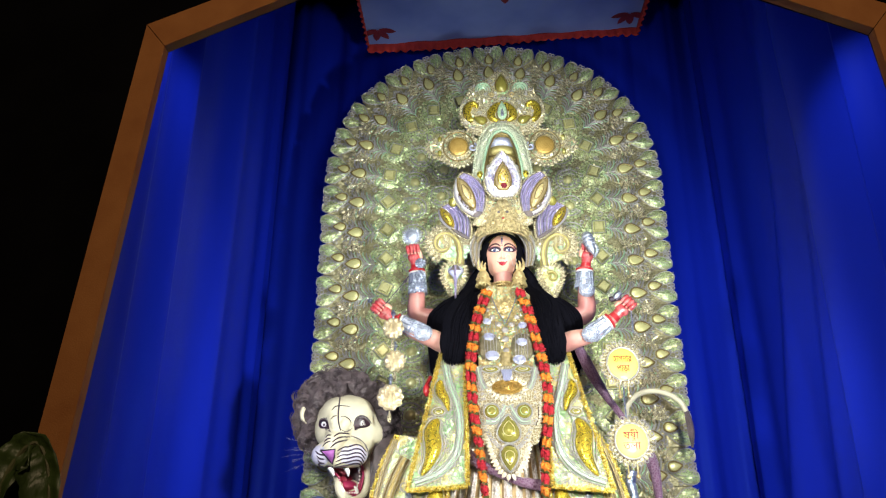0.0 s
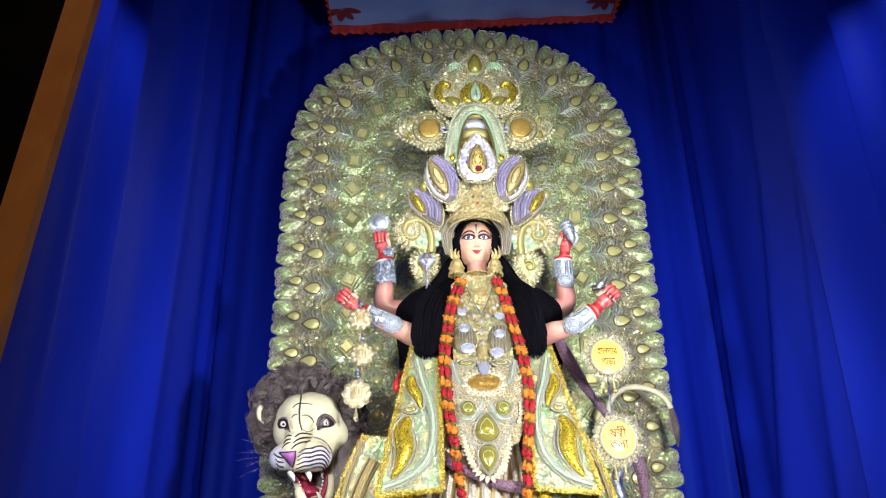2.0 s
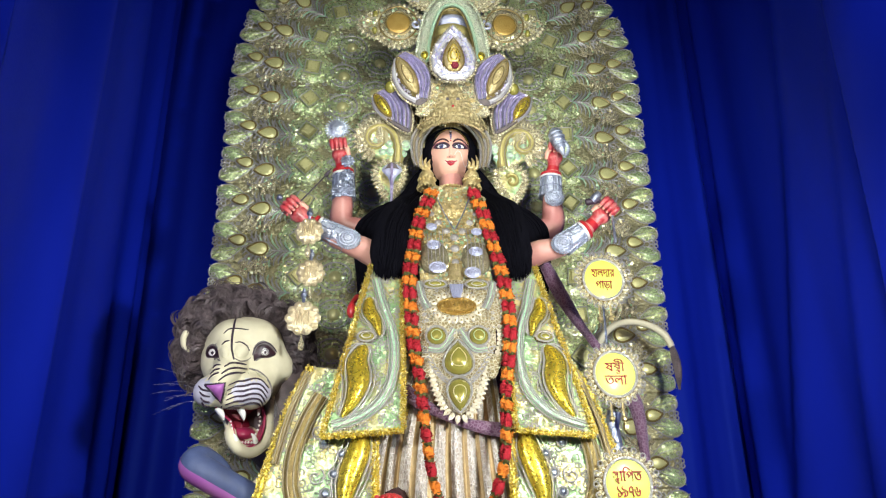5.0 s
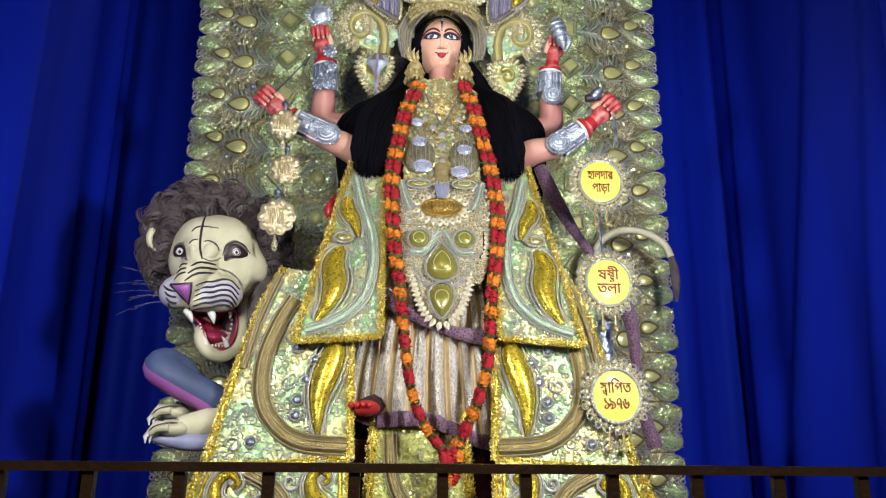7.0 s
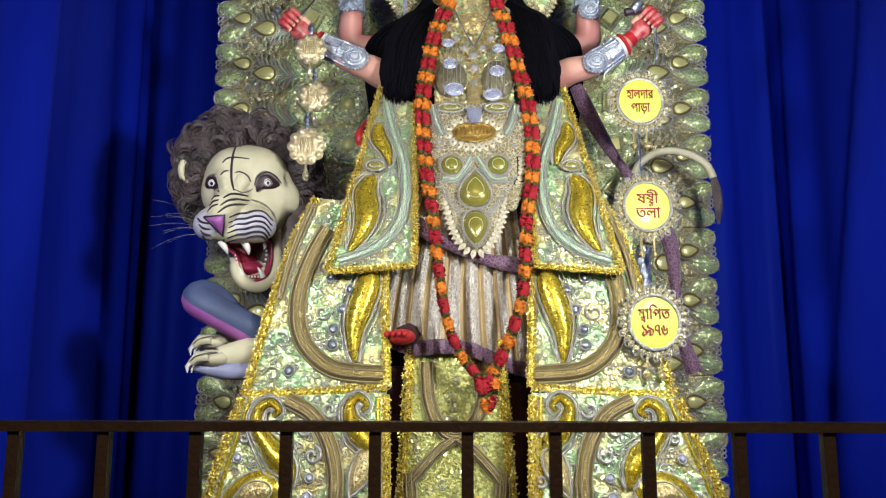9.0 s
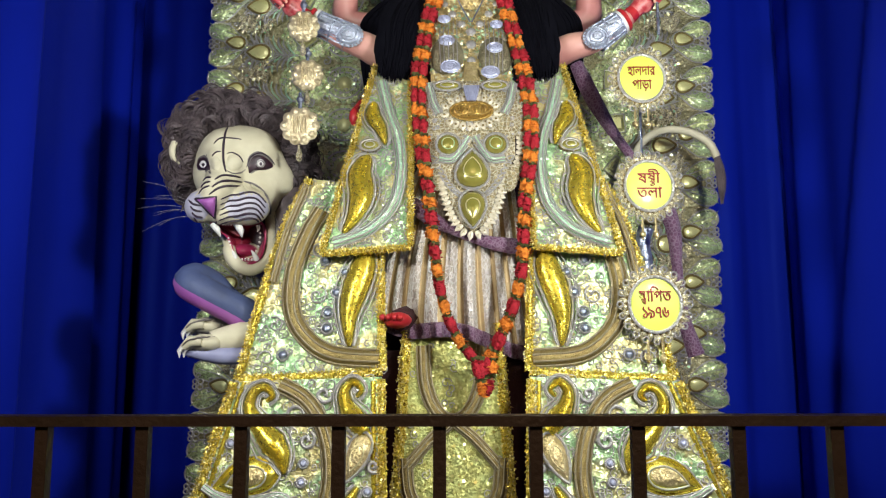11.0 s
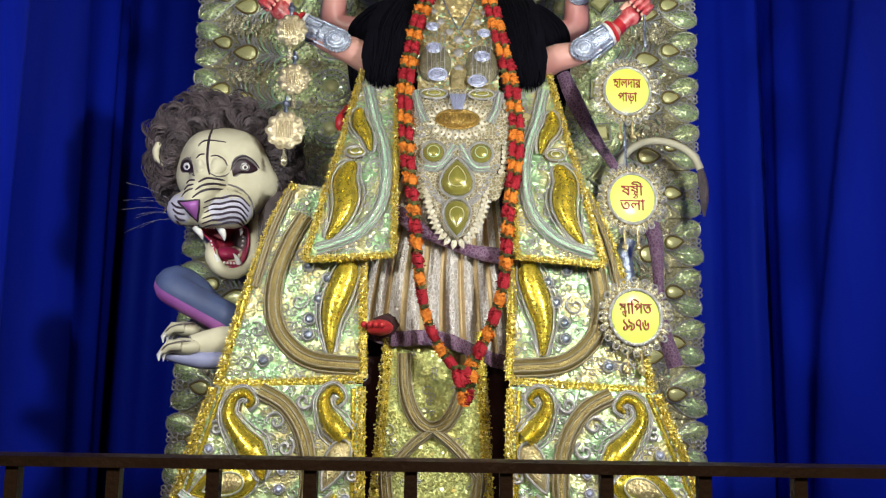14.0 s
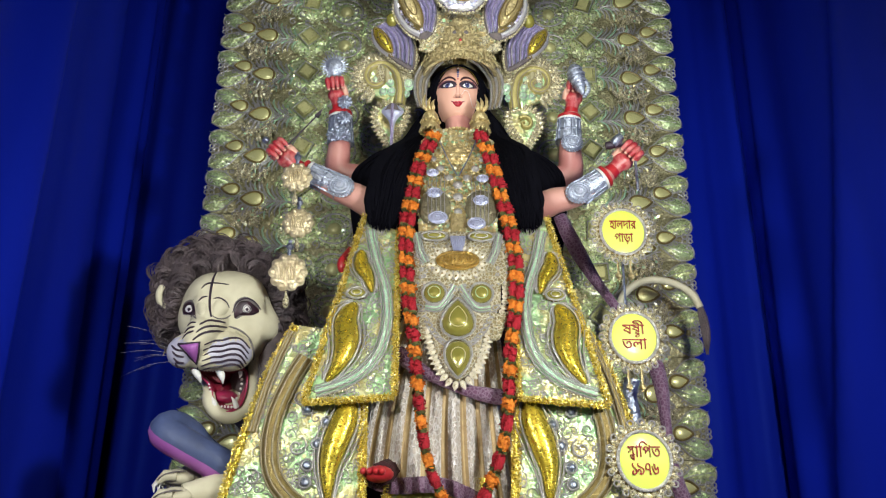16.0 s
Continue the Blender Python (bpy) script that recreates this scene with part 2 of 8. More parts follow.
# ---- builders ----
class Shape:
    """Collects one mesh: verts pass through the map P(a, b, w), where a runs across, b up and w towards the viewer."""

    def __init__(self, P=None):
        self.v, self.f, self.m = [], [], []
        self.P = P or (lambda a, b, w: (a, b, w))

    def add(self, vs, fs, m=0):
        n = len(self.v)
        self.v += [tuple(self.P(*p)) for p in vs]
        self.f += [tuple(i + n for i in f) for f in fs]
        self.m += [m] * len(fs)

    def tube(self, pts, r, n=5, m=0, caps=True):
        pts = [Vector(p) for p in pts]
        rs = [r] * len(pts) if isinstance(r, (int, float)) else list(r)
        vs, fs, ref = [], [], None
        for i, p in enumerate(pts):
            t = (pts[min(i + 1, len(pts) - 1)] - pts[max(i - 1, 0)]).normalized()
            if ref is None:
                ref = Vector((0, 0, 1)) if abs(t.z) < 0.9 else Vector((1, 0, 0))
            x = (ref - t * ref.dot(t)).normalized()
            ref, y = x, t.cross(x)
            vs += [p + (x * math.cos(k * math.tau / n) + y * math.sin(k * math.tau / n)) * rs[i] for k in range(n)]
        for i in range(len(pts) - 1):
            fs += [(i * n + k, i * n + (k + 1) % n, (i + 1) * n + (k + 1) % n, (i + 1) * n + k) for k in range(n)]
        if caps:
            fs += [tuple(range(n - 1, -1, -1)), tuple(range((len(pts) - 1) * n, len(pts) * n))]
        self.add(vs, fs, m)

    def loft(self, spine, hw, h, w0=0.0, m=0, seg=6, power=0.6):
        """An arched strip along a flat spine. hw: half width along it."""
        k = len(spine)
        hs = [hw] * k if isinstance(hw, (int, float)) else [hw(i / (k - 1)) for i in range(k)]
        top = max(hs)
        vs, fs = [], []
        for i, p in enumerate(spine):
            a, b = spine[max(i - 1, 0)], spine[min(i + 1, k - 1)]
            tx, ty = b[0] - a[0], b[1] - a[1]
            q = math.hypot(tx, ty) or 1
            nx, ny = -ty / q, tx / q
            for j in range(seg + 1):
                c = -1 + 2 * j / seg
                vs.append((p[0] + nx * hs[i] * c, p[1] + ny * hs[i] * c, w0 + h * (hs[i] / top) ** 0.7 * max(0, 1 - c * c) ** power))
        for i in range(k - 1):
            fs += [(i * (seg + 1) + j, (i + 1) * (seg + 1) + j, (i + 1) * (seg + 1) + j + 1, i * (seg + 1) + j + 1) for j in range(seg)]
        self.add(vs, fs, m)

    def dome(self, outline, w0, h, m=0, rings=3, base=0.0):
        k = len(outline)
        cx, cy = sum(p[0] for p in outline) / k, sum(p[1] for p in outline) / k
        vs, fs = [(x, y, w0 - base) for x, y in outline], []
        for r in range(rings):
            a = r / rings * math.pi / 2
            vs += [(cx + (x - cx) * math.cos(a), cy + (y - cy) * math.cos(a), w0 + h * math.sin(a)) for x, y in outline]
        vs.append((cx, cy, w0 + h))
        for r in range(rings):
            fs += [(r * k + i, r * k + (i + 1) % k, (r + 1) * k + (i + 1) % k, (r + 1) * k + i) for i in range(k)]
        fs += [(rings * k + i, rings * k + (i + 1) % k, len(vs) - 1) for i in range(k)]
        self.add(vs, fs, m)

    def slab(self, outline, w0, w1, m=0, bevel=0.0):
        k = len(outline)
        cx, cy = sum(p[0] for p in outline) / k, sum(p[1] for p in outline) / k
        s = 1 - bevel
        vs = [(x, y, w0) for x, y in outline] + [(x, y, w1 - bevel * 0.2) for x, y in outline]
        vs += [(cx + (x - cx) * s, cy + (y - cy) * s, w1) for x, y in outline]
        fs = [(r * k + i, r * k + (i + 1) % k, (r + 1) * k + (i + 1) % k, (r + 1) * k + i) for r in range(2) for i in range(k)]
        fs += [tuple(range(2 * k, 3 * k)), tuple(range(k - 1, -1, -1))]
        self.add(vs, fs, m)

    def box(self, x0, y0, z0, x1, y1, z1, m=0):
        vs = [(x, y, z) for x in (x0, x1) for y in (y0, y1) for z in (z0, z1)]
        self.add(vs, [(0, 1, 3, 2), (4, 6, 7, 5), (0, 4, 5, 1), (2, 3, 7, 6), (0, 2, 6, 4), (1, 5, 7, 3)], m)

    def ball(self, c, r, m=0, n=10, rough=0.0, rnd=random):
        rx, ry, rz = (r, r, r) if isinstance(r, (int, float)) else r
        vs, fs = [], []
        k = max(4, n // 2 + 1)
        for i in range(k + 1):
            t = math.pi * i / k
            for j in range(n):
                a = math.tau * j / n
                s = 1 + rough * (rnd.random() - 0.5)
                vs.append((c[0] + rx * s * math.sin(t) * math.cos(a), c[1] + ry * s * math.sin(t) * math.sin(a), c[2] + rz * s * math.cos(t)))
        for i in range(k):
            fs += [(i * n + j, (i + 1) * n + j, (i + 1) * n + (j + 1) % n, i * n + (j + 1) % n) for j in range(n)]
        self.add(vs, fs, m)

    def petals(self, path, length, width, m=0, w0=0.0, h=0.012, step=None, side=1, hole=None):
        """A fringe of small pointed petals, outwards from a path."""
        for x, y, nx, ny in walk_along(path, step or width * 0.95):
            nx, ny = nx * side, ny * side
            q = [(x + nx * length * t, y + ny * length * t) for t in (0, 0.25, 0.55, 0.8, 1)]
            self.loft(q, lambda t: width * 0.5 * (0.55 + 0.5 * math.sin(math.pi * min(1, t * 1.25))) * (1 - t ** 4) + 0.001, h, w0, m, 4)
            if hole is not None:
                c = (x + nx * length * 0.45, y + ny * length * 0.45)
                self.dome([(c[0] + width * 0.2 * math.cos(a * 1.0472), c[1] + width * 0.2 * math.sin(a * 1.0472)) for a in range(6)], w0 + h, 0.006, hole, 1)

    def tinsel(self, path, width, per_metre=700, m=0, w0=0.0, high=0.03, rnd=random):
        """Short loose foil blades round a path."""
        for x, y, nx, ny in walk_along(path, 1.0 / per_metre):
            o = (rnd.random() - 0.5) * width
            a, t = rnd.random() * math.tau, rnd.random()
            ln = 0.005 + 0.009 * rnd.random()
            dx, dy, dz = math.cos(a) * ln, math.sin(a) * ln, 0.012 * t
            px, py, pz = x + nx * o, y + ny * o, w0 + high * rnd.random() * (1 - (2 * o / width) ** 2) + 0.004
            qx, qy = -math.sin(a) * 0.0024, math.cos(a) * 0.0024
            self.add([(px - qx, py - qy, pz), (px + qx, py + qy, pz + 0.003), (px + dx + qx, py + dy + qy, pz + dz), (px + dx - qx, py + dy - qy, pz + dz + 0.003)], [(0, 1, 2, 3)], m)

    def curls(self, poly, count, size, m=0, w0=0.0, r=0.006, rnd=random):
        """Small scrolled cords strewn over a polygon."""
        for x, y in strewn(poly, count, rnd):
            s, a0, way = size * (0.6 + 0.7 * rnd.random()), rnd.random() * math.tau, rnd.choice((-1, 1))
            pts = [(x + s * (1 - 0.85 * t / 11) * math.cos(a0 + way * t * 0.62), y + s * (1 - 0.85 * t / 11) * math.sin(a0 + way * t * 0.62), w0 + 0.004) for t in range(12)]
            self.tube(pts, r, 4, m, caps=False)

    def sequins(self, poly, count, size, m=0, w0=0.0, tilt=0.5, rnd=random):
        for x, y in strewn(poly, count, rnd):
            s, u, v = size * (0.6 + 0.8 * rnd.random()), (rnd.random() - 0.5) * tilt, (rnd.random() - 0.5) * tilt
            vs = [(x + s * math.cos(k * 1.0472), y + s * math.sin(k * 1.0472), w0 + 0.006 + s * (u * math.cos(k * 1.0472) + v * math.sin(k * 1.0472))) for k in range(6)]
            self.add(vs, [(0, 1, 2, 3, 4, 5)], m)


def walk_along(path, step):
    """Even steps along a polyline: place and left normal."""
    out, left = [], step / 2
    for (x0, y0), (x1, y1) in zip(path, path[1:]):
        d = math.hypot(x1 - x0, y1 - y0)
        if d < 1e-9:
            continue
        s = left
        while s < d:
            out.append((x0 + (x1 - x0) * s / d, y0 + (y1 - y0) * s / d, -(y1 - y0) / d, (x1 - x0) / d))
            s += step
        left = s - d
    return out


def inside(poly, x, y):
    hit = False
    for (x0, y0), (x1, y1) in zip(poly, poly[1:] + poly[:1]):
        if (y0 > y) != (y1 > y) and x < (x1 - x0) * (y - y0) / (y1 - y0) + x0:
            hit = not hit
    return hit


def strewn(poly, count, rnd):
    xs, ys = [p[0] for p in poly], [p[1] for p in poly]
    out = []
    while len(out) < count:
        x, y = rnd.uniform(min(xs), max(xs)), rnd.uniform(min(ys), max(ys))
        if inside(poly, x, y):
            out.append((x, y))
    return out


def curve(pts, n=6):
    """A smooth line through points of any dimension."""
    out = []
    for i in range(len(pts) - 1):
        p = [pts[max(i - 1, 0)], pts[i], pts[i + 1], pts[min(i + 2, len(pts) - 1)]]
        for k in range(n):
            t = k / n
            out.append(tuple(0.5 * (2 * b + (c - a) * t + (2 * a - 5 * b + 4 * c - d) * t * t + (3 * b - a - 3 * c + d) * t ** 3) for a, b, c, d in zip(*p)))
    out.append(tuple(pts[-1]))
    return out


def ring(cx, cy, rx, ry=None, n=18, a0=0.0):
    return [(cx + rx * math.cos(a0 + math.tau * k / n), cy + (ry or rx) * math.sin(a0 + math.tau * k / n)) for k in range(n)]


def drop(cx, cy, width, height, turn=0.0, n=18):
    """A teardrop whose point is up before the turn (degrees)."""
    out = []
    for k in range(n):
        a = math.tau * k / n
        x, y = 0.5 * width * math.sin(a) * (math.sin(a / 2) ** 0.8), 0.5 * height * math.cos(a)
        out.append((cx - x * math.cos(radians(turn)) - y * math.sin(radians(turn)), cy - x * math.sin(radians(turn)) + y * math.cos(radians(turn))))
    return out


def shut(outline):
    return outline + outline[:1]


def lift(path, w):
    return [(x, y, w) for x, y in path]


def grown(outline, s):
    cx, cy = sum(p[0] for p in outline) / len(outline), sum(p[1] for p in outline) / len(outline)
    return [(cx + (x - cx) * s, cy + (y - cy) * s) for x, y in outline]


def swell(top):
    return lambda t: top * (0.12 + math.sin(math.pi * t ** 0.8) ** 0.9) * (1 - 0.15 * t)


def mesh_of(name, sh, mats, smooth=45):
    me = bpy.data.meshes.new(name)
    me.from_pydata(sh.v, [], sh.f)
    for k in (mats if isinstance(mats, (list, tuple)) else [mats]):
        me.materials.append(M[k])
    me.polygons.foreach_set("material_index", sh.m)
    me.polygons.foreach_set("use_smooth", [True] * len(sh.f))
    me.update()
    me.set_sharp_from_angle(angle=radians(smooth))
    return me


def thing(name, place, label, category, group="", kind=""):
    ob = new(name)
    ob.empty_display_size = 0.1
    ob.location = place
    return tagged(ob, label, category, group, kind)


def world_of(ob):
    m = ob.matrix_basis.copy()
    if ob.parent:
        m = world_of(ob.parent) @ ob.matrix_parent_inverse @ m
    return m


def part(name, sh, mats, parent, label="", smooth=45, m=None):
    """One mesh part under a thing; the shape's coordinates are the world's (or m's, when given)."""
    me = sh if isinstance(sh, bpy.types.Mesh) else mesh_of(name, sh, mats, smooth)
    ob = new(name, me)
    ob.parent = parent
    ob.matrix_parent_inverse = world_of(parent).inverted()
    if m is not None:
        ob.matrix_basis = m
    return tagged(ob, label)


def solid(name, sh, mats, label, category, group="", kind="", smooth=45):
    """A thing that is one mesh, its origin at its base."""
    vs = np.array(sh.v)
    base = Vector((vs[:, 0].mean(), vs[:, 1].mean(), vs[:, 2].min()))
    sh.v = [tuple(Vector(p) - base) for p in sh.v]
    ob = new(name, mesh_of(name, sh, mats, smooth))
    ob.location = base
    return tagged(ob, label, category, group, kind)


def front(y0, z0=0.0, k=0.0, cx=0.0, side=1):
    """The map of a plane that faces the viewer and leans: y = y0 + k (z - z0)."""
    return lambda a, b, w: (cx + side * a, y0 + k * (b - z0) - w, b)


# ---- the stage ----
def structure(name, sh, mats, label, category):
    return solid(name, sh, mats, label, category, kind="structure")


s = Shape()
s.box(-2.9, 3.6, -0.05, 3.6, 9.3, 0.0)
structure("floor", s, "floor", "grey white cloth on the stage floor", "floor")
s = Shape()
s.box(-7, -5, -0.1, 7.5, 3.6, -0.004)
s.box(-7, 3.6, -0.1, -2.9, 9.6, -0.004)
s.box(3.6, 3.6, -0.1, 7.5, 9.6, -0.004)
s.box(-2.9, 9.3, -0.1, 3.6, 9.6, -0.004)
structure("ground", s, "ground", "dark trodden ground before the stage", "ground")
# unseen walls and ceiling, added to shut the set in darkness
for nm, b in (("added_wall_west", (-7.2, -5, 0, -7, 9.6, 9.6)), ("added_wall_east", (7.5, -5, 0, 7.7, 9.6, 9.6)),
              ("added_wall_south", (-7.2, -5.2, 0, 7.7, -5, 9.6)), ("added_wall_north", (-7.2, 9.6, 0, 7.7, 9.8, 9.6))):
    s = Shape()
    s.box(*b)
    structure(nm, s, "black_cloth", "added black wall out of view, closing the set", "wall")
s = Shape()
s.box(-7.2, -5.2, 9.6, 7.7, 9.8, 9.7)
structure("ceiling", s, "black_cloth", "added black ceiling closing the set above the stage", "ceiling")

# near-black wall standing for the dark region round the arch
CX = 0.23
s = Shape()
L, R = CX - 2.32, CX + 2.32
s.box(-7, 3.475, 0, L, 3.575, 9.6)
s.box(R, 3.475, 0, 7.5, 3.575, 9.6)
s.box(L, 3.475, 5.6, R, 3.575, 9.6)
for sd in (-1, 1):
    tri = [(CX + sd * 2.32, 0.0), (CX + sd * 2.06, 4.26), (CX, 5.24), (CX, 5.6), (CX + sd * 2.32, 5.6)]
    vs = [(x, y, z) for y in (3.475, 3.575) for x, z in tri]
    s.add(vs, [(0, 1, 2, 3, 4), (9, 8, 7, 6, 5)] + [(i, 5 + i, 5 + (i + 1) % 5, (i + 1) % 5) for i in range(5)])
structure("wall_proscenium", s, "black_cloth", "near-black wall standing for the darkness round the lit opening", "wall")


def arch_frame():
    t = thing("arch_frame", (CX, 3.44, 0), "ochre brown cloth-covered board frame round the stage opening", "frame")

    def board(name, pts):
        sh = Shape()
        vs = [(x, y, z) for y in (3.41, 3.47) for x, z in pts]
        sh.add(vs, [(3, 2, 1, 0), (4, 5, 6, 7), (0, 1, 5, 4), (1, 2, 6, 5), (2, 3, 7, 6), (3, 0, 4, 7)])
        part(name, sh, "frame", t)

    for sd in (-1, 1):
        # inner and outer edge of the upright and of the sloping head
        board("upright", [(CX + sd * 2.222, 0), (CX + sd * 2.395, 0), (CX + sd * 2.125, 4.335), (CX + sd * 1.998, 4.18)])
        board("head_board", [(CX + sd * 1.996, 4.184), (CX + sd * 2.123, 4.339), (CX, 5.31), (CX, 5.15)])


arch_frame()


def cloth(name, p0, p1, z0, z1, label, seed, depth=0.07, cols=260, rows=28, waves=((0.62, 1.0), (0.23, 0.30), (1.35, 0.9)), crest=1.8, bulges=()):
    """A hanging curtain with soft irregular folds from p0 to p1 in plan."""
    rnd = random.Random(seed)
    ph = [rnd.random() * 6.28 for _ in range(8)]
    (x0, y0), (x1, y1) = p0, p1
    ln = math.hypot(x1 - x0, y1 - y0)
    nx, ny = -(y1 - y0) / ln, (x1 - x0) / ln
    sh, vs, fs = Shape(), [], []
    for j in range(rows + 1):
        z = z0 + (z1 - z0) * j / rows
        for i in range(cols + 1):
            u = ln * i / cols
            d = 0
            for k, (wl, am) in enumerate(waves):
                q = math.sin(u / wl * math.tau + ph[k] + 0.5 * math.sin(u * 1.7 + ph[k + 3]) + 0.14 * z * math.sin(ph[k] * 3))
                d += am * (2 * (0.5 + 0.5 * q) ** crest - 0.8)
            d *= depth * (0.75 + 0.25 * math.sin(z * 0.9 + ph[6] + u))
            y = y0 + (y1 - y0) * i / cols
            for c, slope, near, far, amp in bulges:
                q = y - c - slope * (z - 3.0)
                d -= amp * math.exp(-(q / (near if q < 0 else far)) ** 2)
            vs.append((x0 + (x1 - x0) * i / cols + nx * d, y0 + (y1 - y0) * i / cols + ny * d, z))
    for j in range(rows):
        fs += [(j * (cols + 1) + i, j * (cols + 1) + i + 1, (j + 1) * (cols + 1) + i + 1, (j + 1) * (cols + 1) + i) for i in range(cols)]
    sh.add(vs, fs)
    ob = solid(name, sh, "curtain", label, "curtain", "stage curtains", smooth=180)
    so = ob.modifiers.new("thickness", "SOLIDIFY")
    so.thickness = 0.006
    return ob


cloth("back_curtain", (-3.0, 8.98), (3.5, 8.98), 0.0, 9.3, "deep blue pleated cloth curtain hung across the back", 3, 0.06, waves=((0.75, 1.0), (0.27, 0.22), (1.7, 1.0)))
# each bulge: depth along the stage at z = 3, its slant, width before and behind its crest, how far it swells
cloth("side_curtain", (-2.57, 3.65), (-2.54, 8.38), 0.0, 9.3, "deep blue pleated cloth curtain beside the lion", 5, 0.02, cols=340,
      waves=((0.95, 0.8), (1.7, 1.1)), crest=1.8,
      bulges=((6.69, 0.0, 0.24, 0.03, 0.12), (5.49, -0.02, 0.20, 0.03, 0.13), (5.02, -0.01, 0.10, 0.05, 0.04), (7.6, -0.03, 0.35, 0.10, 0.07), (8.15, 0.0, 0.10, 0.06, 0.05)))
cloth("side_curtain", (3.14, 8.8), (3.16, 3.65), 0.0, 9.3, "deep blue pleated cloth curtain beside the lion's tail", 9, 0.03, cols=340,
      waves=((1.00, 1.0), (2.1, 1.2)), crest=1.8,
      bulges=((6.02, -0.02, 0.50, 0.04, 0.21), (5.27, 0.0, 0.16, 0.03, 0.08), (7.40, -0.22, 0.40, 0.10, 0.09), (6.60, -0.2, 0.16, 0.08, 0.04), (8.35, 0.0, 0.14, 0.08, 0.05)))


def floor_cloth():
    sh = Shape()
    n, vs, fs = 50, [], []
    for j in range(n + 1):
        for i in range(n + 1):
            x, y = 1.70 + 1.42 * i / n, 5.4 + 3.45 * j / n
            z = 0.012 + 0.02 * noise.noise((x * 3, y * 2, 0)) + 0.02
            vs.append((x, y, max(0.006, z)))
    for j in range(n):
        fs += [(j * (n + 1) + i, j * (n + 1) + i + 1, (j + 1) * (n + 1) + i + 1, (j + 1) * (n + 1) + i) for i in range(n)]
    sh.add(vs, fs)
    ob = solid("blue_floor_cloth", sh, "curtain", "blue cloth spread on the stage floor beside the board", "cloth", smooth=180)
    ob.modifiers.new("thickness", "SOLIDIFY").thickness = 0.005


floor_cloth()


def canopy():
    t = thing("canopy", (0.44, 7.6, 8.2), "pale blue painted cloth canopy with a red frill", "canopy")
    x0, x1, y0, y1, z = -1.47, 2.36, 6.3, 8.62, 8.2
    n = 40
    sh = Shape()
    vs, fs = [], []
    for w in (0.0, 0.012):
        for j in range(n + 1):
            for i in range(n + 1):
                u, v = i / n, j / n
                sag = 0.14 * math.sin(math.pi * u) * math.sin(math.pi * v)
                vs.append((x0 + (x1 - x0) * u, y0 + (y1 - y0) * v, z + 0.19 * u - sag + w + 0.01 * math.sin(u * 40 + v * 7)))
    q = (n + 1) ** 2
    for j in range(n):
        for i in range(n):
            a = j * (n + 1) + i
            fs += [(a, a + n + 1, a + n + 2, a + 1), (q + a, q + a + 1, q + a + n + 2, q + a + n + 1)]
    sh.add(vs, fs)
    part("cloth_sheet", sh, "canopy", t, "white and pale blue painted cloth", smooth=180)
    rnd = random.Random(4)
    for nm, a, b in (("frill", (x0, y1), (x1, y1)), ("frill", (x0, y0), (x0, y1)), ("frill", (x1, y1), (x1, y0)), ("frill", (x1, y0), (x0, y0))):
        sh = Shape()
        ln = math.hypot(b[0] - a[0], b[1] - a[1])
        k = int(ln * 40)
        nx, ny = (b[1] - a[1]) / ln, -(b[0] - a[0]) / ln
        vs, fs = [], []
        ph = rnd.random() * 6
        for i in range(k + 1):
            u = i / k
            drp = 0.145 + 0.008 * math.sin(i * 0.9 + ph) + 0.012 * rnd.random() + 0.02 * math.sin(u * 6)
            for r in range(5):
                o = 0.022 * math.sin(i * 1.35 + ph) * (r / 4) + 0.01
                vs.append((a[0] + (b[0] - a[0]) * u + nx * o, a[1] + (b[1] - a[1]) * u + ny * o, z + 0.015 + 0.19 * (a[0] + (b[0] - a[0]) * u - x0) / (x1 - x0) - drp * r / 4))
        for i in range(k):
            fs += [(i * 5 + r, i * 5 + r + 1, (i + 1) * 5 + r + 1, (i + 1) * 5 + r) for r in range(4)]
        sh.add(vs, fs)
        ob = part(nm, sh, "red_cloth", t, "gathered red cloth frill", smooth=180)
        ob.modifiers.new("thickness", "SOLIDIFY").thickness = 0.005

    for cx, cy in ((x0, y0), (x1, y0), (x0, y1), (x1, y1)):
        sh = Shape()
        sh.tube([(cx, cy, z + 0.19 * (cx - x0) / (x1 - x0)), (cx, cy, 9.6)], 0.01, 6)
        part("rope", sh, "black_cloth", t)

    def motif(cx, cy, size, angles):
        sh = Shape(lambda a, b, w: (a, b, z + 0.19 * (a - x0) / (x1 - x0) - 0.012 - w - 0.14 * math.sin(math.pi * (a - x0) / (x1 - x0)) * math.sin(math.pi * (b - y0) / (y1 - y0))))
        for an in angles:
            d = (math.cos(radians(an)), math.sin(radians(an)))
            sh.loft([(cx + d[0] * size * q, cy + d[1] * size * q) for q in (0.08, 0.25, 0.45, 0.65, 0.85, 1.0)], lambda v: size * 0.2 * math.sin(math.pi * (v * 0.96 + 0.03)) + 0.002, 0.006, 0, 0, 4)
        part("leaf_motif", sh, "red_motif", t, "dark red painted leaves")

    motif(x0 + 0.17, y1 - 0.36, 0.26, (15, 60, 100, 150))
    motif(x1 - 0.17, y1 - 0.36, 0.26, (165, 120, 80, 30))
    motif(0.45, 7.35, 0.42, (-60, -100, -150, -20, 30, 90, 150))


canopy()


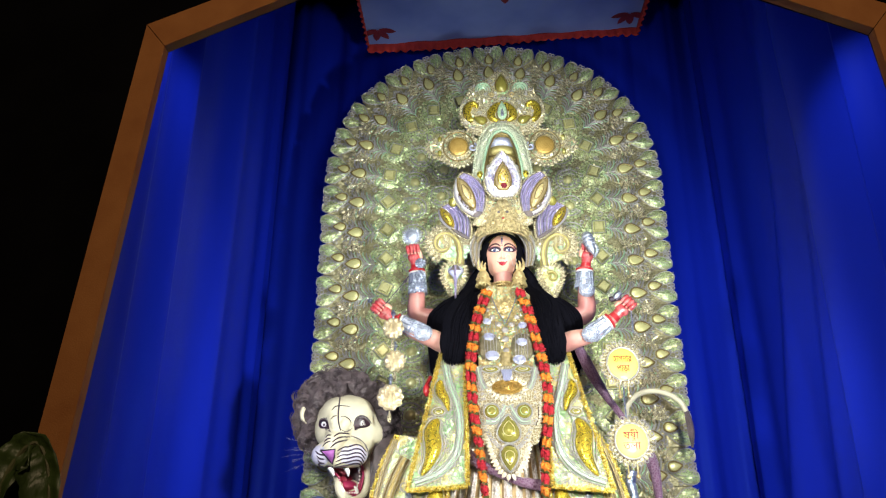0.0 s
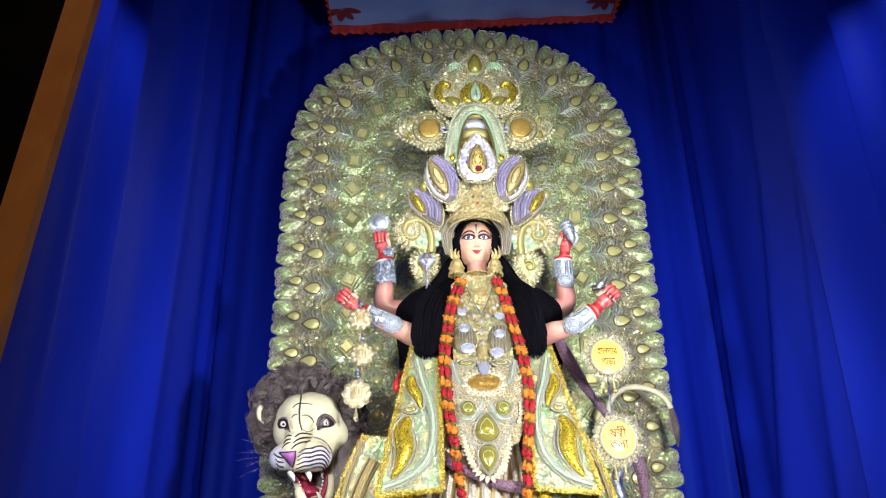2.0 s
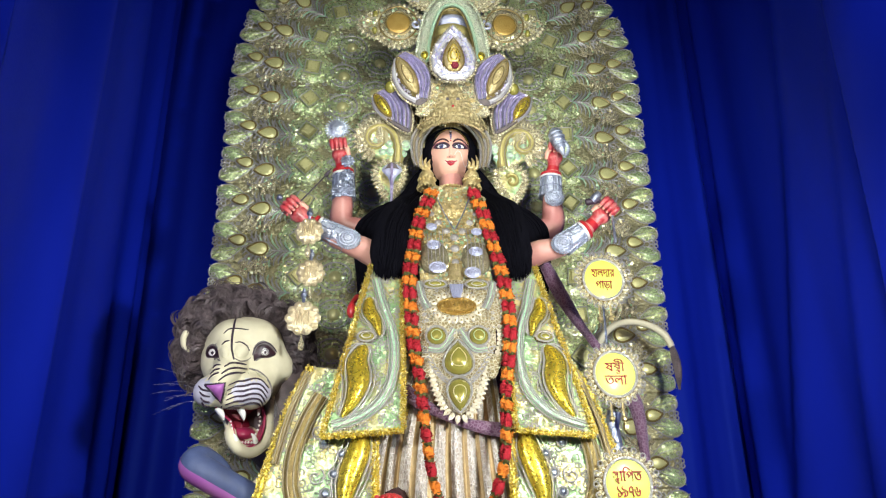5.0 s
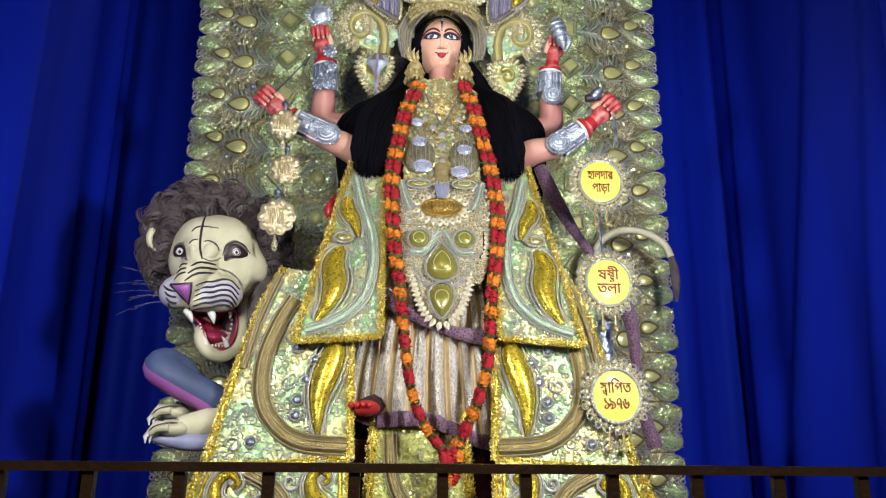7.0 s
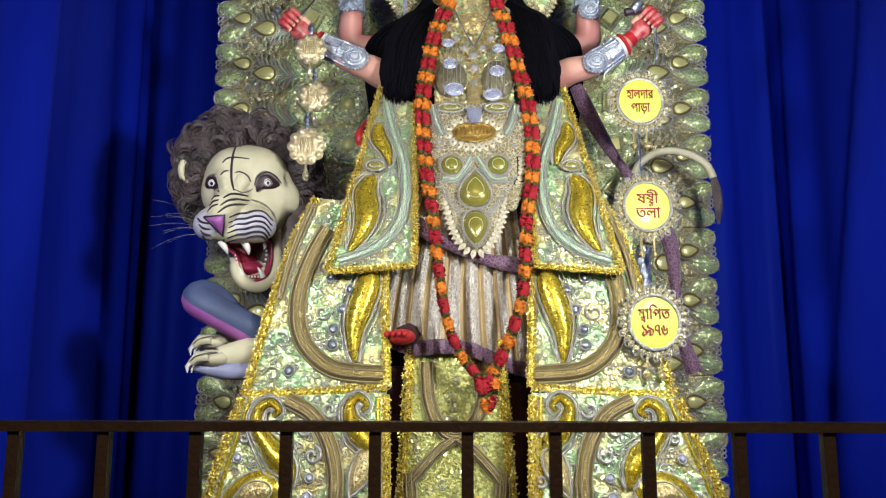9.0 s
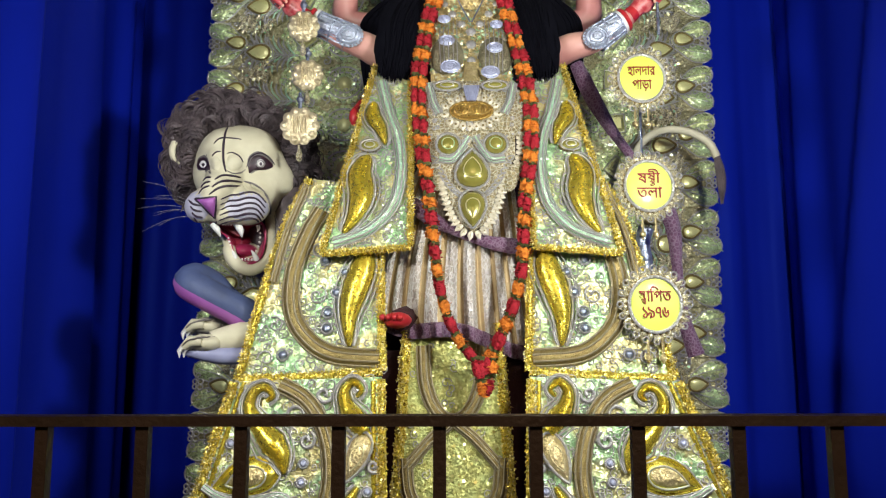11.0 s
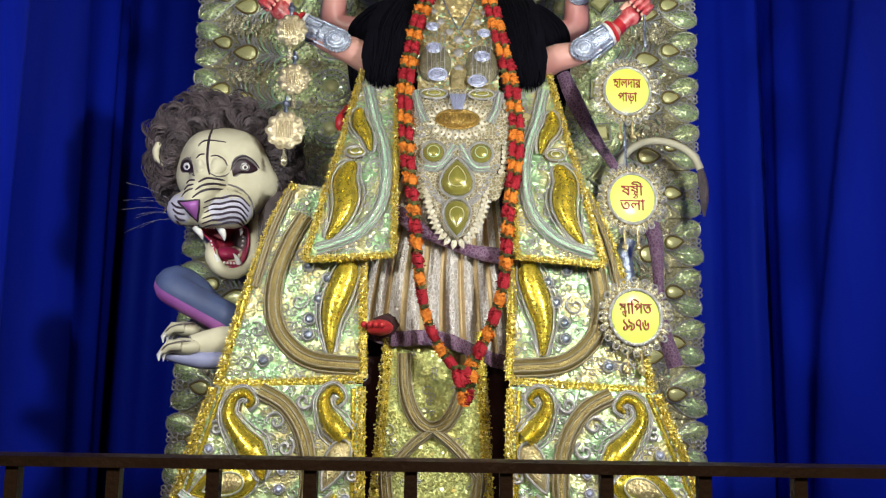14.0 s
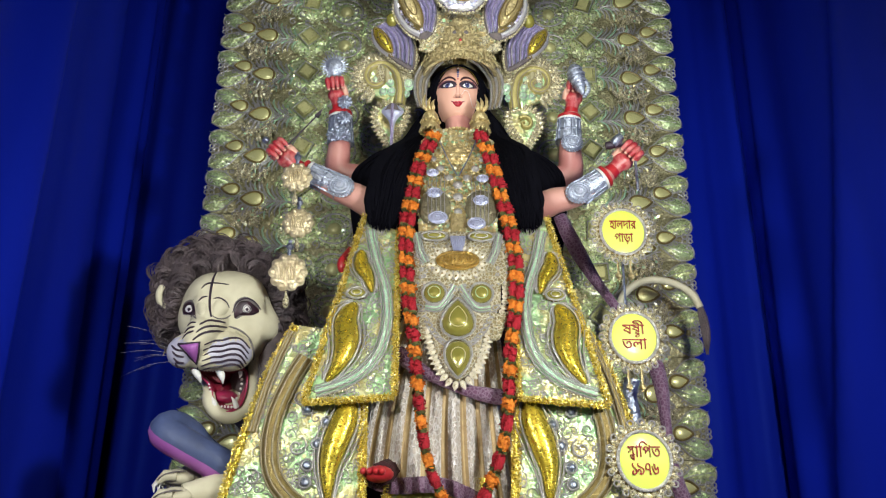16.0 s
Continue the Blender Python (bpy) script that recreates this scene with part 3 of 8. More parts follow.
def railing():
    t = thing("railing", (0.2, 3.2, 0), "dark brown painted steel barrier rail before the stage", "railing")
    sh = Shape()
    sh.box(-2.02, 3.188, 1.3565, 2.54, 3.218, 1.369)
    part("top_rail", sh, "rail", t)
    sh = Shape()
    sh.box(-2.02, 3.19, 0.12, 2.54, 3.216, 0.132)
    part("bottom_rail", sh, "rail", t)
    bar = Shape()
    bar.box(-0.008, -0.007, 0.13, 0.008, 0.007, 1.358)
    me = mesh_of("bar", bar, "rail")
    rnd = random.Random(17)
    for k in range(-13, 24):
        part("bar", me, None, t, m=pose(-0.351 + 0.1226 * k + rnd.uniform(-0.002, 0.002), 3.203, 0))
    for x in (-2.02, 2.51):
        sh = Shape()
        sh.box(x, 3.18, -0.004, x + 0.03, 3.21, 1.358)
        part("post", sh, "rail", t)


railing()

M["leaf_bright"] = mat("board_leaf_sheen", (0.60, 0.60, 0.25), (0.52, 0.66, 0.32), metal=0.4, rough=0.25, scale=4, mix=0.6, bump=0.7, bump_scale=45, coat=0.4, glit=0.55, glit_scale=40)
M["leaf_dull"] = mat("board_cord_olive", (0.40, 0.36, 0.20), (0.32, 0.28, 0.16), metal=0.3, rough=0.45, scale=12, bump=0.5, bump_scale=120)

# ---- the peacock-feather backboard ----
BC, BA, BZ, BB = 0.225, 2.08, 5.65, 2.10


def rim(d):
    """The board's outline, d metres in from its edge, from the left foot over the top to the right foot."""
    a, b = BA - d, BB - d
    pts = [(BC - a - 0.045 * max(0.0, 1.8 - z), z) for z in (0.2 + (BZ - 0.2) * i / 40 for i in range(40))]
    pts += [(BC - a * math.copysign(abs(math.cos(math.pi * i / 60)) ** 0.93, 30 - i), BZ + b * math.sin(math.pi * i / 60) ** 0.87) for i in range(61)]
    pts += [(BC + a, BZ - (BZ - 0.2) * i / 40) for i in range(1, 41)]
    return pts


def along(d, spacing, skip=0.0):
    """Poses spaced evenly along the rim, counted from the top; x outwards, z to the viewer."""
    pts = rim(d)
    ln = sum(math.hypot(q[0] - p[0], q[1] - p[1]) for p, q in zip(pts, pts[1:]))
    n = int(ln / 2 / spacing)
    want = sorted(ln / 2 + k * spacing for k in range(-n, n + 1))
    out, acc, i = [], 0.0, 0
    for p, q in zip(pts, pts[1:]):
        s = math.hypot(q[0] - p[0], q[1] - p[1])
        while i < len(want) and want[i] <= acc + s:
            f = (want[i] - acc) / s
            nx, nz = -(q[1] - p[1]) / s, (q[0] - p[0]) / s
            out.append((p[0] + (q[0] - p[0]) * f, p[1] + (q[1] - p[1]) * f, nx, nz))
            i += 1
        acc += s
    return out


def facing(x, y, z, nx, nz, lean=0.0, s=1.0):
    """A pose on the board: local x along (nx, nz), local z to the viewer."""
    vx, vz = Vector((nx, 0, nz)), Vector((0, -1, 0))
    vy = vz.cross(vx)
    m = Matrix((vx, vy, vz)).transposed().to_4x4()
    return Matrix.Translation((x, y, z)) @ m @ pose(0, 0, 0, 0, lean, 0) @ Matrix.Diagonal((s, s, s, 1))


def backboard():
    rnd = random.Random(11)
    t = thing("ornamental_backboard", (BC, 8.25, 0), "tall arched board of pale green foil peacock feathers and olive gems", "backboard")
    sh = Shape(front(8.27))
    sh.slab(rim(0.10), 0, 0.07, 0, 0.01)
    part("base_panel", sh, "plaque", t, "olive brown foil-covered panel")
    for x in (BC - 1.7, BC + 1.62):
        sh = Shape()
        sh.box(x, 8.2, 0, x + 0.08, 8.27, 0.35)
        part("foot", sh, "maroon", t)

    # edge leaf: a flat rounded lobe with a raised middle and corded rim
    def leaf_mesh(flip):
        s = Shape()
        o = [(-0.17, 0.02), (-0.10, 0.075), (0.0, 0.165), (0.09, 0.19), (0.155, 0.165), (0.175, 0.11), (0.15, 0.055), (0.07, 0.03), (-0.05, 0.012)]
        o = [(x, y * flip) for x, y in o]
        o = curve(o + [o[0]], 3)[:-1]
        if flip < 0:
            o = o[::-1]
        s.dome(o, 0.018, 0.022, 0, 3, 0.018)
        s.tube(lift(shut(grown(o, 0.985)), 0.022), 0.007, 4, 2)
        inner = [(x * 0.62 + 0.035, y * 0.58 + 0.052 * flip) for x, y in o]
        s.dome(inner, 0.030, 0.02, 1, 2)
        s.tube(lift(curve([(-0.16, 0.02 * flip), (-0.03, 0.085 * flip), (0.12, 0.12 * flip)], 5), 0.045), 0.005, 4, 2)
        for k in range(7):
            x = -0.06 + 0.03 * k
            s.tube(lift([(x, (0.055 + 0.012 * k) * flip), (x + 0.035, (0.085 + 0.012 * k) * flip), (x + 0.05, (0.115 + 0.009 * k) * flip)], 0.040), [0.003, 0.006, 0.002], 4, 1)
        for x, y in ((-0.03, 0.045), (0.02, 0.04), (0.125, 0.075)):
            s.tube(lift(shut(ring(x, y * flip, 0.016, n=8)), 0.040), 0.006, 4, 2)
        return mesh_of("edge_leaf", s, ["leaf", "leaf_bright", "cord"])

    def scroll_mesh():
        s = Shape()
        for f in (-1, 1):
            for k, (x, y, r) in enumerate(((0.10, 0.022, 0.022), (0.145, 0.02, 0.018), (-0.17, 0.16, 0.03), (-0.13, 0.19, 0.02))):
                s.tube(lift(shut(ring(x, y * f, r, n=9)), 0.035), 0.007, 4, 0)
        s.slab([(-0.22, -0.2), (0.10, -0.2), (0.15, -0.1), (0.155, 0), (0.15, 0.1), (0.10, 0.2), (-0.22, 0.2)], 0.0, 0.014, 1, 0.03)
        return mesh_of("edge_scroll", s, ["cord", "plaque"])

    def gem_mesh(w, h, olive="board_gem"):
        s = Shape()
        o = drop(0, 0, w, h, -90)
        s.dome(grown(o, 1.42), 0.0, 0.02, 1, 3)
        s.dome(o, 0.018, 0.014, 0, 3)
        s.tube(lift(shut(grown(o, 1.06)), 0.024), 0.009, 4, 2)
        s.tube(lift(shut(grown(o, 1.32)), 0.012), 0.006, 4, 3)
        return mesh_of("gem", s, [olive, "leaf", "band", "cord"])

    leaf_up, leaf_dn, scroll, gem_s, gem_l = leaf_mesh(1), leaf_mesh(-1), scroll_mesh(), gem_mesh(0.120, 0.142), gem_mesh(0.152, 0.178)
    for x, z, nx, nz in along(0.155, 0.402):
        j = rnd.uniform(-4, 4)
        q = part("edge_plaque", scroll, None, t, m=facing(x, 8.19, z, nx, nz, j))
        for me, nm in ((leaf_up, "leaf"), (leaf_dn, "leaf")):
            part(nm, me, None, q, m=facing(x, 8.19, z, nx, nz, j + rnd.uniform(-5, 5)) @ pose(rnd.uniform(-0.006, 0.006), 0, 0, 0, 0, rnd.uniform(-4, 4)))
        part("gem", gem_s, None, q, m=facing(x, 8.165, z, nx, nz, j) @ pose(-0.065, 0, 0.025, 0, 0, rnd.uniform(-8, 8)))

    # peacock feather: a vane, curved barbs from a rib and a gem eye
    def vane_mesh():
        s = Shape()
        s.slab([(-0.24, -0.05), (-0.1, -0.16), (0.08, -0.15), (0.17, -0.06), (0.17, 0.06), (0.08, 0.15), (-0.1, 0.16), (-0.24, 0.05)], 0.0, 0.02, 0, 0.05)
        return mesh_of("vane", s, "plaque")

    def barb_mesh(seed):
        r = random.Random(seed)
        s = Shape()
        s.tube([(-0.30, 0, 0.03), (0.05, 0, 0.045)], 0.009, 4, 0)
        for k in range(9):
            x = -0.27 + k * 0.033
            for f in (-1, 1):
                ln = 0.10 + 0.015 * k * (1 if k < 5 else 0.6)
                s.tube([(x, 0, 0.03), (x + ln * 0.45, f * ln * 0.45, 0.05 + 0.01 * r.random()), (x + ln * 0.62, f * ln * 0.85, 0.045), (x + ln * 0.6, f * ln * 1.15, 0.03)], [0.007, 0.0095, 0.009, 0.004], 4, 0 if k % 3 else 1)
        for k in range(11):
            a = radians(-110 + 22 * k)
            s.tube([(0.07 * math.cos(a), 0.06 * math.sin(a), 0.03), (0.13 * math.cos(a + 0.12), 0.12 * math.sin(a + 0.12), 0.05), (0.175 * math.cos(a + 0.3), 0.165 * math.sin(a + 0.3), 0.035)], [0.008, 0.010, 0.004], 4, 0)
        return mesh_of("barb", s, ["cord", "green"])

    def ruffle_mesh(seed):
        r = random.Random(seed)
        s = Shape()
        for k in range(34):
            x, y, a = r.uniform(-0.13, 0.15), r.uniform(-0.07, 0.06), radians(r.uniform(10, 140))
            ln, lw, lf = r.uniform(0.05, 0.095), r.uniform(0.012, 0.02), r.uniform(0.015, 0.06)
            q = [(x + math.cos(a) * ln * v, y + math.sin(a) * ln * v) for v in (0, 0.3, 0.65, 1)]
            s.loft(q, lambda v: lw * math.sin(math.pi * (0.15 + 0.8 * v)) + 0.001, 0.012, lf, 0, 3)
        s.sequins([(-0.12, -0.05), (0.14, -0.05), (0.14, 0.1), (-0.12, 0.1)], 16, 0.010, 1, 0.07, 1.0, r)
        return mesh_of("ruffle", s, ["ruffle", "sequin"])

    vane, barbs, ruffles = vane_mesh(), [barb_mesh(k) for k in range(3)], [ruffle_mesh(k) for k in range(3)]
    for k, (x, z, nx, nz) in enumerate(along(0.44, 0.405)):
        m = facing(x, 8.19, z, nx, nz, rnd.uniform(-6, 6)) @ pose(0, 0, 0, 0, 0, rnd.uniform(-6, 6))
        q = part("feather", vane, None, t, "silver cord peacock feather", m=m)
        tagged(part("barb", barbs[k % 3], None, q, m=m), kind="stuff")
        part("gem", gem_l, None, q, m=m @ pose(0.03, 0, 0.045, 0, rnd.uniform(-5, 5), 0))
    for k, (x, z, nx, nz) in enumerate(along(0.42, 0.405)[:-1]):
        part("ruffle", ruffles[k % 3], None, t, "beige gold ruffled petals", m=facing(x + nz * 0.2, 8.165, z - nx * 0.2, nx, nz, rnd.uniform(-8, 8)) @ pose(0, -0.03, 0, 0, 0, rnd.uniform(-10, 10)))

    # diamond gems on scalloped glitter plaques
    def diamond_mesh(seed):
        r = random.Random(seed)
        s = Shape()
        o = ring(0, 0, 0.19, 0.17, 14)
        s.dome(o, 0.0, 0.03, 1, 2)
        s.petals(o[::-1] + [o[-1]], 0.035, 0.06, 1, 0.005, 0.014)
        s.sequins(grown(o, 0.95), 32, 0.008, 2, 0.028, 0.8, r)
        d = [(0.098, 0), (0, 0.098), (-0.098, 0), (0, -0.098)]
        s.slab(grown(d, 1.25), 0.02, 0.05, 1, 0.12)
        s.slab(d, 0.05, 0.075, 0, 0.35)
        s.tube(lift(shut(grown(d, 1.12)), 0.052), 0.006, 4, 3)
        return mesh_of("diamond_plaque", s, ["board_gem", "leaf", "sequin", "cord"])

    def swirl_mesh(seed):
        r = random.Random(seed)
        s = Shape()
        s.dome(ring(0, 0, 0.18, 0.16, 14), 0.0, 0.02, 1, 2)
        for k in range(2):
            s.tube(lift([((0.15 - 0.05 * k) * math.cos(a), (0.135 - 0.045 * k) * math.sin(a)) for a in np.linspace(0.6, 5.7, 16)], 0.03), 0.008, 5, 2)
        for k in range(12):
            a = math.tau * k / 12
            s.loft([(0.075 * math.cos(a), 0.07 * math.sin(a)), (0.105 * math.cos(a), 0.095 * math.sin(a)), (0.135 * math.cos(a), 0.12 * math.sin(a))], lambda v: 0.02 * math.sin(math.pi * (0.15 + 0.8 * v)) + 0.001, 0.014, 0.025, 1, 3)
        s.dome(ring(0, 0, 0.06, n=12), 0.02, 0.035, 0, 3)
        s.curls(ring(0, 0, 0.15, n=10), 8, 0.03, 2, 0.025, 0.005, r)
        s.petals(ring(0, 0, 0.17, 0.15, 14)[::-1], 0.035, 0.05, 1, 0.005, 0.014)
        s.sequins(ring(0, 0, 0.17, n=12), 20, 0.008, 3, 0.028, 0.8, r)
        return mesh_of("swirl_plaque", s, ["board_gem", "leaf", "cord", "sequin"])

    dia, swl = [diamond_mesh(k) for k in range(2)], [swirl_mesh(k) for k in range(2)]
    for k, (x, z, nx, nz) in enumerate(along(0.80, 0.375)):
        part("diamond_plaque", dia[k % 2], None, t, "green glitter plaque with a square olive gem", m=facing(x, 8.19, z, nx, nz, rnd.uniform(-6, 6)) @ pose(0, 0, 0, 0, 0, rnd.choice((0, 45, 12)) + rnd.uniform(-8, 8)))
    for d, sp in ((1.13, 0.36), (1.46, 0.37)):
        for k, (x, z, nx, nz) in enumerate(along(d, sp)):
            if z > 2.4:
                part("swirl_plaque", swl[k % 2], None, t, m=facing(x, 8.19, z, nx, nz, rnd.uniform(-6, 6)))
    # loose glitter between the rows
    sh = Shape(front(8.19))
    pts = rim(0.12)
    sh.sequins(pts, 350, 0.008, 0, 0.03, 0.9, rnd)
    sh.curls(pts, 1000, 0.035, 1, 0.02, 0.006, rnd)
    g = part("glitter", sh, ["sequin", "cord"], t, "loose sequins and scrolled silver cord")
    tagged(g, kind="stuff")


backboard()

# ---- the costume of the statue: leaning panels of relief ----
M["white_sequin"] = mat("white_sequins", (0.72, 0.70, 0.76), (0.60, 0.54, 0.72), metal=0.6, rough=0.3, scale=20,
                       island=[(0.74, 0.72, 0.76), (0.60, 0.52, 0.78), (0.80, 0.78, 0.74), (0.52, 0.56, 0.80)])
M["glitter_olive"] = mat("olive_glitter_cloth", (0.56, 0.53, 0.16), (0.46, 0.50, 0.18), metal=0.45, rough=0.34, scale=14, bump=1.0, bump_scale=80, glit=0.8, glit_scale=70)
M["sequin_olive"] = mat("olive_sequins", (0.6, 0.58, 0.2), (0.55, 0.5, 0.2), metal=0.6, rough=0.32, scale=20,
                       island=[(0.66, 0.62, 0.24), (0.56, 0.60, 0.24), (0.74, 0.68, 0.34), (0.48, 0.40, 0.10)])
M["band_cord"] = mat("antique_cord", (0.42, 0.36, 0.24), (0.32, 0.27, 0.17), metal=0.45, rough=0.4, scale=40, bump=0.5, bump_scale=200)


def outlined(sh, outline, w, r=0.007, m=0, grow=1.12):
    sh.tube(lift(shut(grown(outline, grow)), w), r, 4, m)


def gem_part(parent, P, o, name="gem", mats=("gem", "band", "cord"), h=0.045, w=0.03, rim_grow=1.3):
    s = Shape(P)
    s.dome(grown(o, rim_grow), w - 0.03, 0.034, 1, 2)
    s.dome(o, w, h, 0, 4)
    outlined(s, o, w + 0.008, 0.008, 2, 1.1)
    # pale inner ring stands in for the lamps' reflection on the gem
    s.tube(lift(shut(grown(o, 0.55)), w + h * 0.78), 0.0045, 5, 3 if len(mats) > 3 else 2)
    return part(name, s, list(mats), parent)


def gold_leaf(parent, P, pts, hw, h=0.055, w=0.02, name="gold_paisley", mat_name="gold", prof=None):
    s = Shape(P)
    sp = curve(pts, 7)
    s.loft(sp, prof or swell(hw), h, w, 0, 10)
    k = len(sp)
    leaf = part(name, s, mat_name, parent)
    s = Shape(P)
    for i in range(2, k - 2):
        for u in (0.0, 0.5):
            p, p2 = sp[i], sp[i + 1]
            x, y = p[0] + (p2[0] - p[0]) * u, p[1] + (p2[1] - p[1]) * u
            q = math.hypot(p2[0] - p[0], p2[1] - p[1]) or 1
            nx, ny = -(p2[1] - p[1]) / q, (p2[0] - p[0]) / q
            g = (prof or swell(hw))((i + u) / (k - 1)) * 0.93
            hh = h * (g / (0.93 * max((prof or swell(hw))(q / 40) for q in range(41)))) ** 0.7
            s.tube([(x + nx * g * c, y + ny * g * c, w + hh * max(0, 1 - c * c) ** 0.6 + 0.001) for c in (-0.9, -0.5, 0, 0.5, 0.9)], 0.0028, 3, 0, caps=False)
    tagged(part("fine_ribs", s, mat_name, leaf), kind="stuff")
    for sd in (-1, 1):
        e = []
        for i, p in enumerate(sp):
            a, b = sp[max(i - 1, 0)], sp[min(i + 1, k - 1)]
            q = math.hypot(b[0] - a[0], b[1] - a[1]) or 1
            g = (prof or swell(hw))(i / (k - 1)) + 0.012
            e.append((p[0] - (b[1] - a[1]) / q * g * sd, p[1] + (b[0] - a[0]) / q * g * sd, w + 0.004))
        for line, r in ((e, 0.007), ([(x + (x - sp[i][0]) * 0.35, y + (y - sp[i][1]) * 0.35, z) for i, (x, y, z) in enumerate(e)], 0.005)):
            s = Shape(P)
            s.tube(line, r, 4, 0)
            part("edge_cord", s, "cord", leaf)
    return leaf


def banded(parent, P, pts, hw, name="raised_band", mats=("band", "band_cord"), h=0.03, w=0.015):
    s = Shape(P)
    sp = curve(pts, 8)
    s.loft(sp, hw, h, w, 0, 6)
    k = len(sp)
    strip = part(name, s, mats[0], parent)
    for off in (-1.12, -0.45, 0.45, 1.12):
        s = Shape(P)
        e = []
        for i, p in enumerate(sp):
            a, b = sp[max(i - 1, 0)], sp[min(i + 1, k - 1)]
            q = math.hypot(b[0] - a[0], b[1] - a[1]) or 1
            e.append((p[0] - (b[1] - a[1]) / q * hw * off, p[1] + (b[0] - a[0]) / q * hw * off, w + (h * 0.9 if abs(off) < 1 else 0.006)))
        s.tube(e, 0.0065, 4, 0)
        part("edge_cord" if abs(off) > 1 else "inlaid_cord", s, mats[1], strip)
    return strip


def bead(parent, P, x, y, r=0.024, mats=("silver", "cord"), w=0.02):
    s = Shape(P)
    s.dome(ring(x, y, r, n=10), w, r * 0.9, 0, 3)
    s.tube(lift(shut(ring(x, y, r * 1.35, n=10)), w), 0.006, 4, 1)
    part("bead", s, list(mats), parent)


def ground_of(parent, P, outline, seed, curls, sequins, mats=("irid", "cord", "sequin"), thick=0.05):
    """The panel itself, with scrolled cord and sequins over it."""
    rnd = random.Random(seed)
    s = Shape(P)
    s.slab(outline, -thick, 0.0, 0, 0.0)
    part("backing", s, mats[0], parent)
    s = Shape(P)
    s.curls(outline, int(curls * 2.0), 0.030, 0, 0.003, 0.0032, rnd)
    tagged(part("scrolled_cord", s, mats[1], parent, "fine scrolled silver cord"), kind="stuff")
    s = Shape(P)
    s.sequins(outline, int(sequins * 0.5), 0.008, 0, 0.001, 0.8, rnd)
    tagged(part("glitter_layer", s, mats[2], parent, "green, silver and gold sequins"), kind="stuff")


def edging(parent, P, path, width, seed, name="tinsel_edging", dens=1250):
    rnd = random.Random(seed)
    s = Shape(P)
    s.loft(path, width * 0.42, 0.022, 0.0, 1, 5)
    s.tinsel(path, width * 0.95, dens, 0, 0.012, 0.03, rnd)
    part(name, s, ["tinsel", "gold"], parent, "ragged gold tinsel edging")


def side_flap(side, seed):
    P = front(6.5, 2.0, 0.28, 0.275, side)
    t = thing("skirt_flap", (0.275 + side * 0.6, 6.6, 1.93), "stiff gold-edged skirt flap with green iridescent foil", "skirt panel", "upper skirt flaps")
    o = [(0.375, 3.10), (0.355, 2.0), (0.865, 1.955), (0.60, 3.22)]
    ground_of(t, P, o[::-1], seed, 110, 420)
    banded(t, P, [(0.56, 3.10), (0.505, 2.88), (0.44, 2.68), (0.42, 2.46), (0.465, 2.25), (0.60, 2.10), (0.80, 2.02)], 0.028, "green_band", ("green", "cord"), 0.028)
    gold_leaf(t, P, [(0.615, 2.58), (0.665, 2.47), (0.65, 2.33), (0.68, 2.20), (0.745, 2.08)], 0.066)
    gold_leaf(t, P, [(0.60, 2.95), (0.60, 2.85), (0.55, 2.76), (0.52, 2.65)], 0.042)
    gem_part(t, P, ring(0.612, 2.645, 0.055, 0.034, 14), h=0.03)
    # comb of short teeth under the green band
    s = Shape(P)
    s.petals(curve([(0.46, 2.20), (0.60, 2.045), (0.80, 1.975)], 6), 0.03, 0.022, 0, 0.01, 0.01, side=1)
    part("comb", s, "ruffle", t)
    for path, sd in ((((0.375, 3.10), (0.36, 2.5), (0.355, 2.0)), 1), (((0.355, 1.995), (0.60, 1.975), (0.865, 1.955)), 2), (((0.865, 1.96), (0.73, 2.6), (0.60, 3.22)), 3)):
        edging(t, P, curve(list(path), 8), 0.042, seed * 10 + sd)


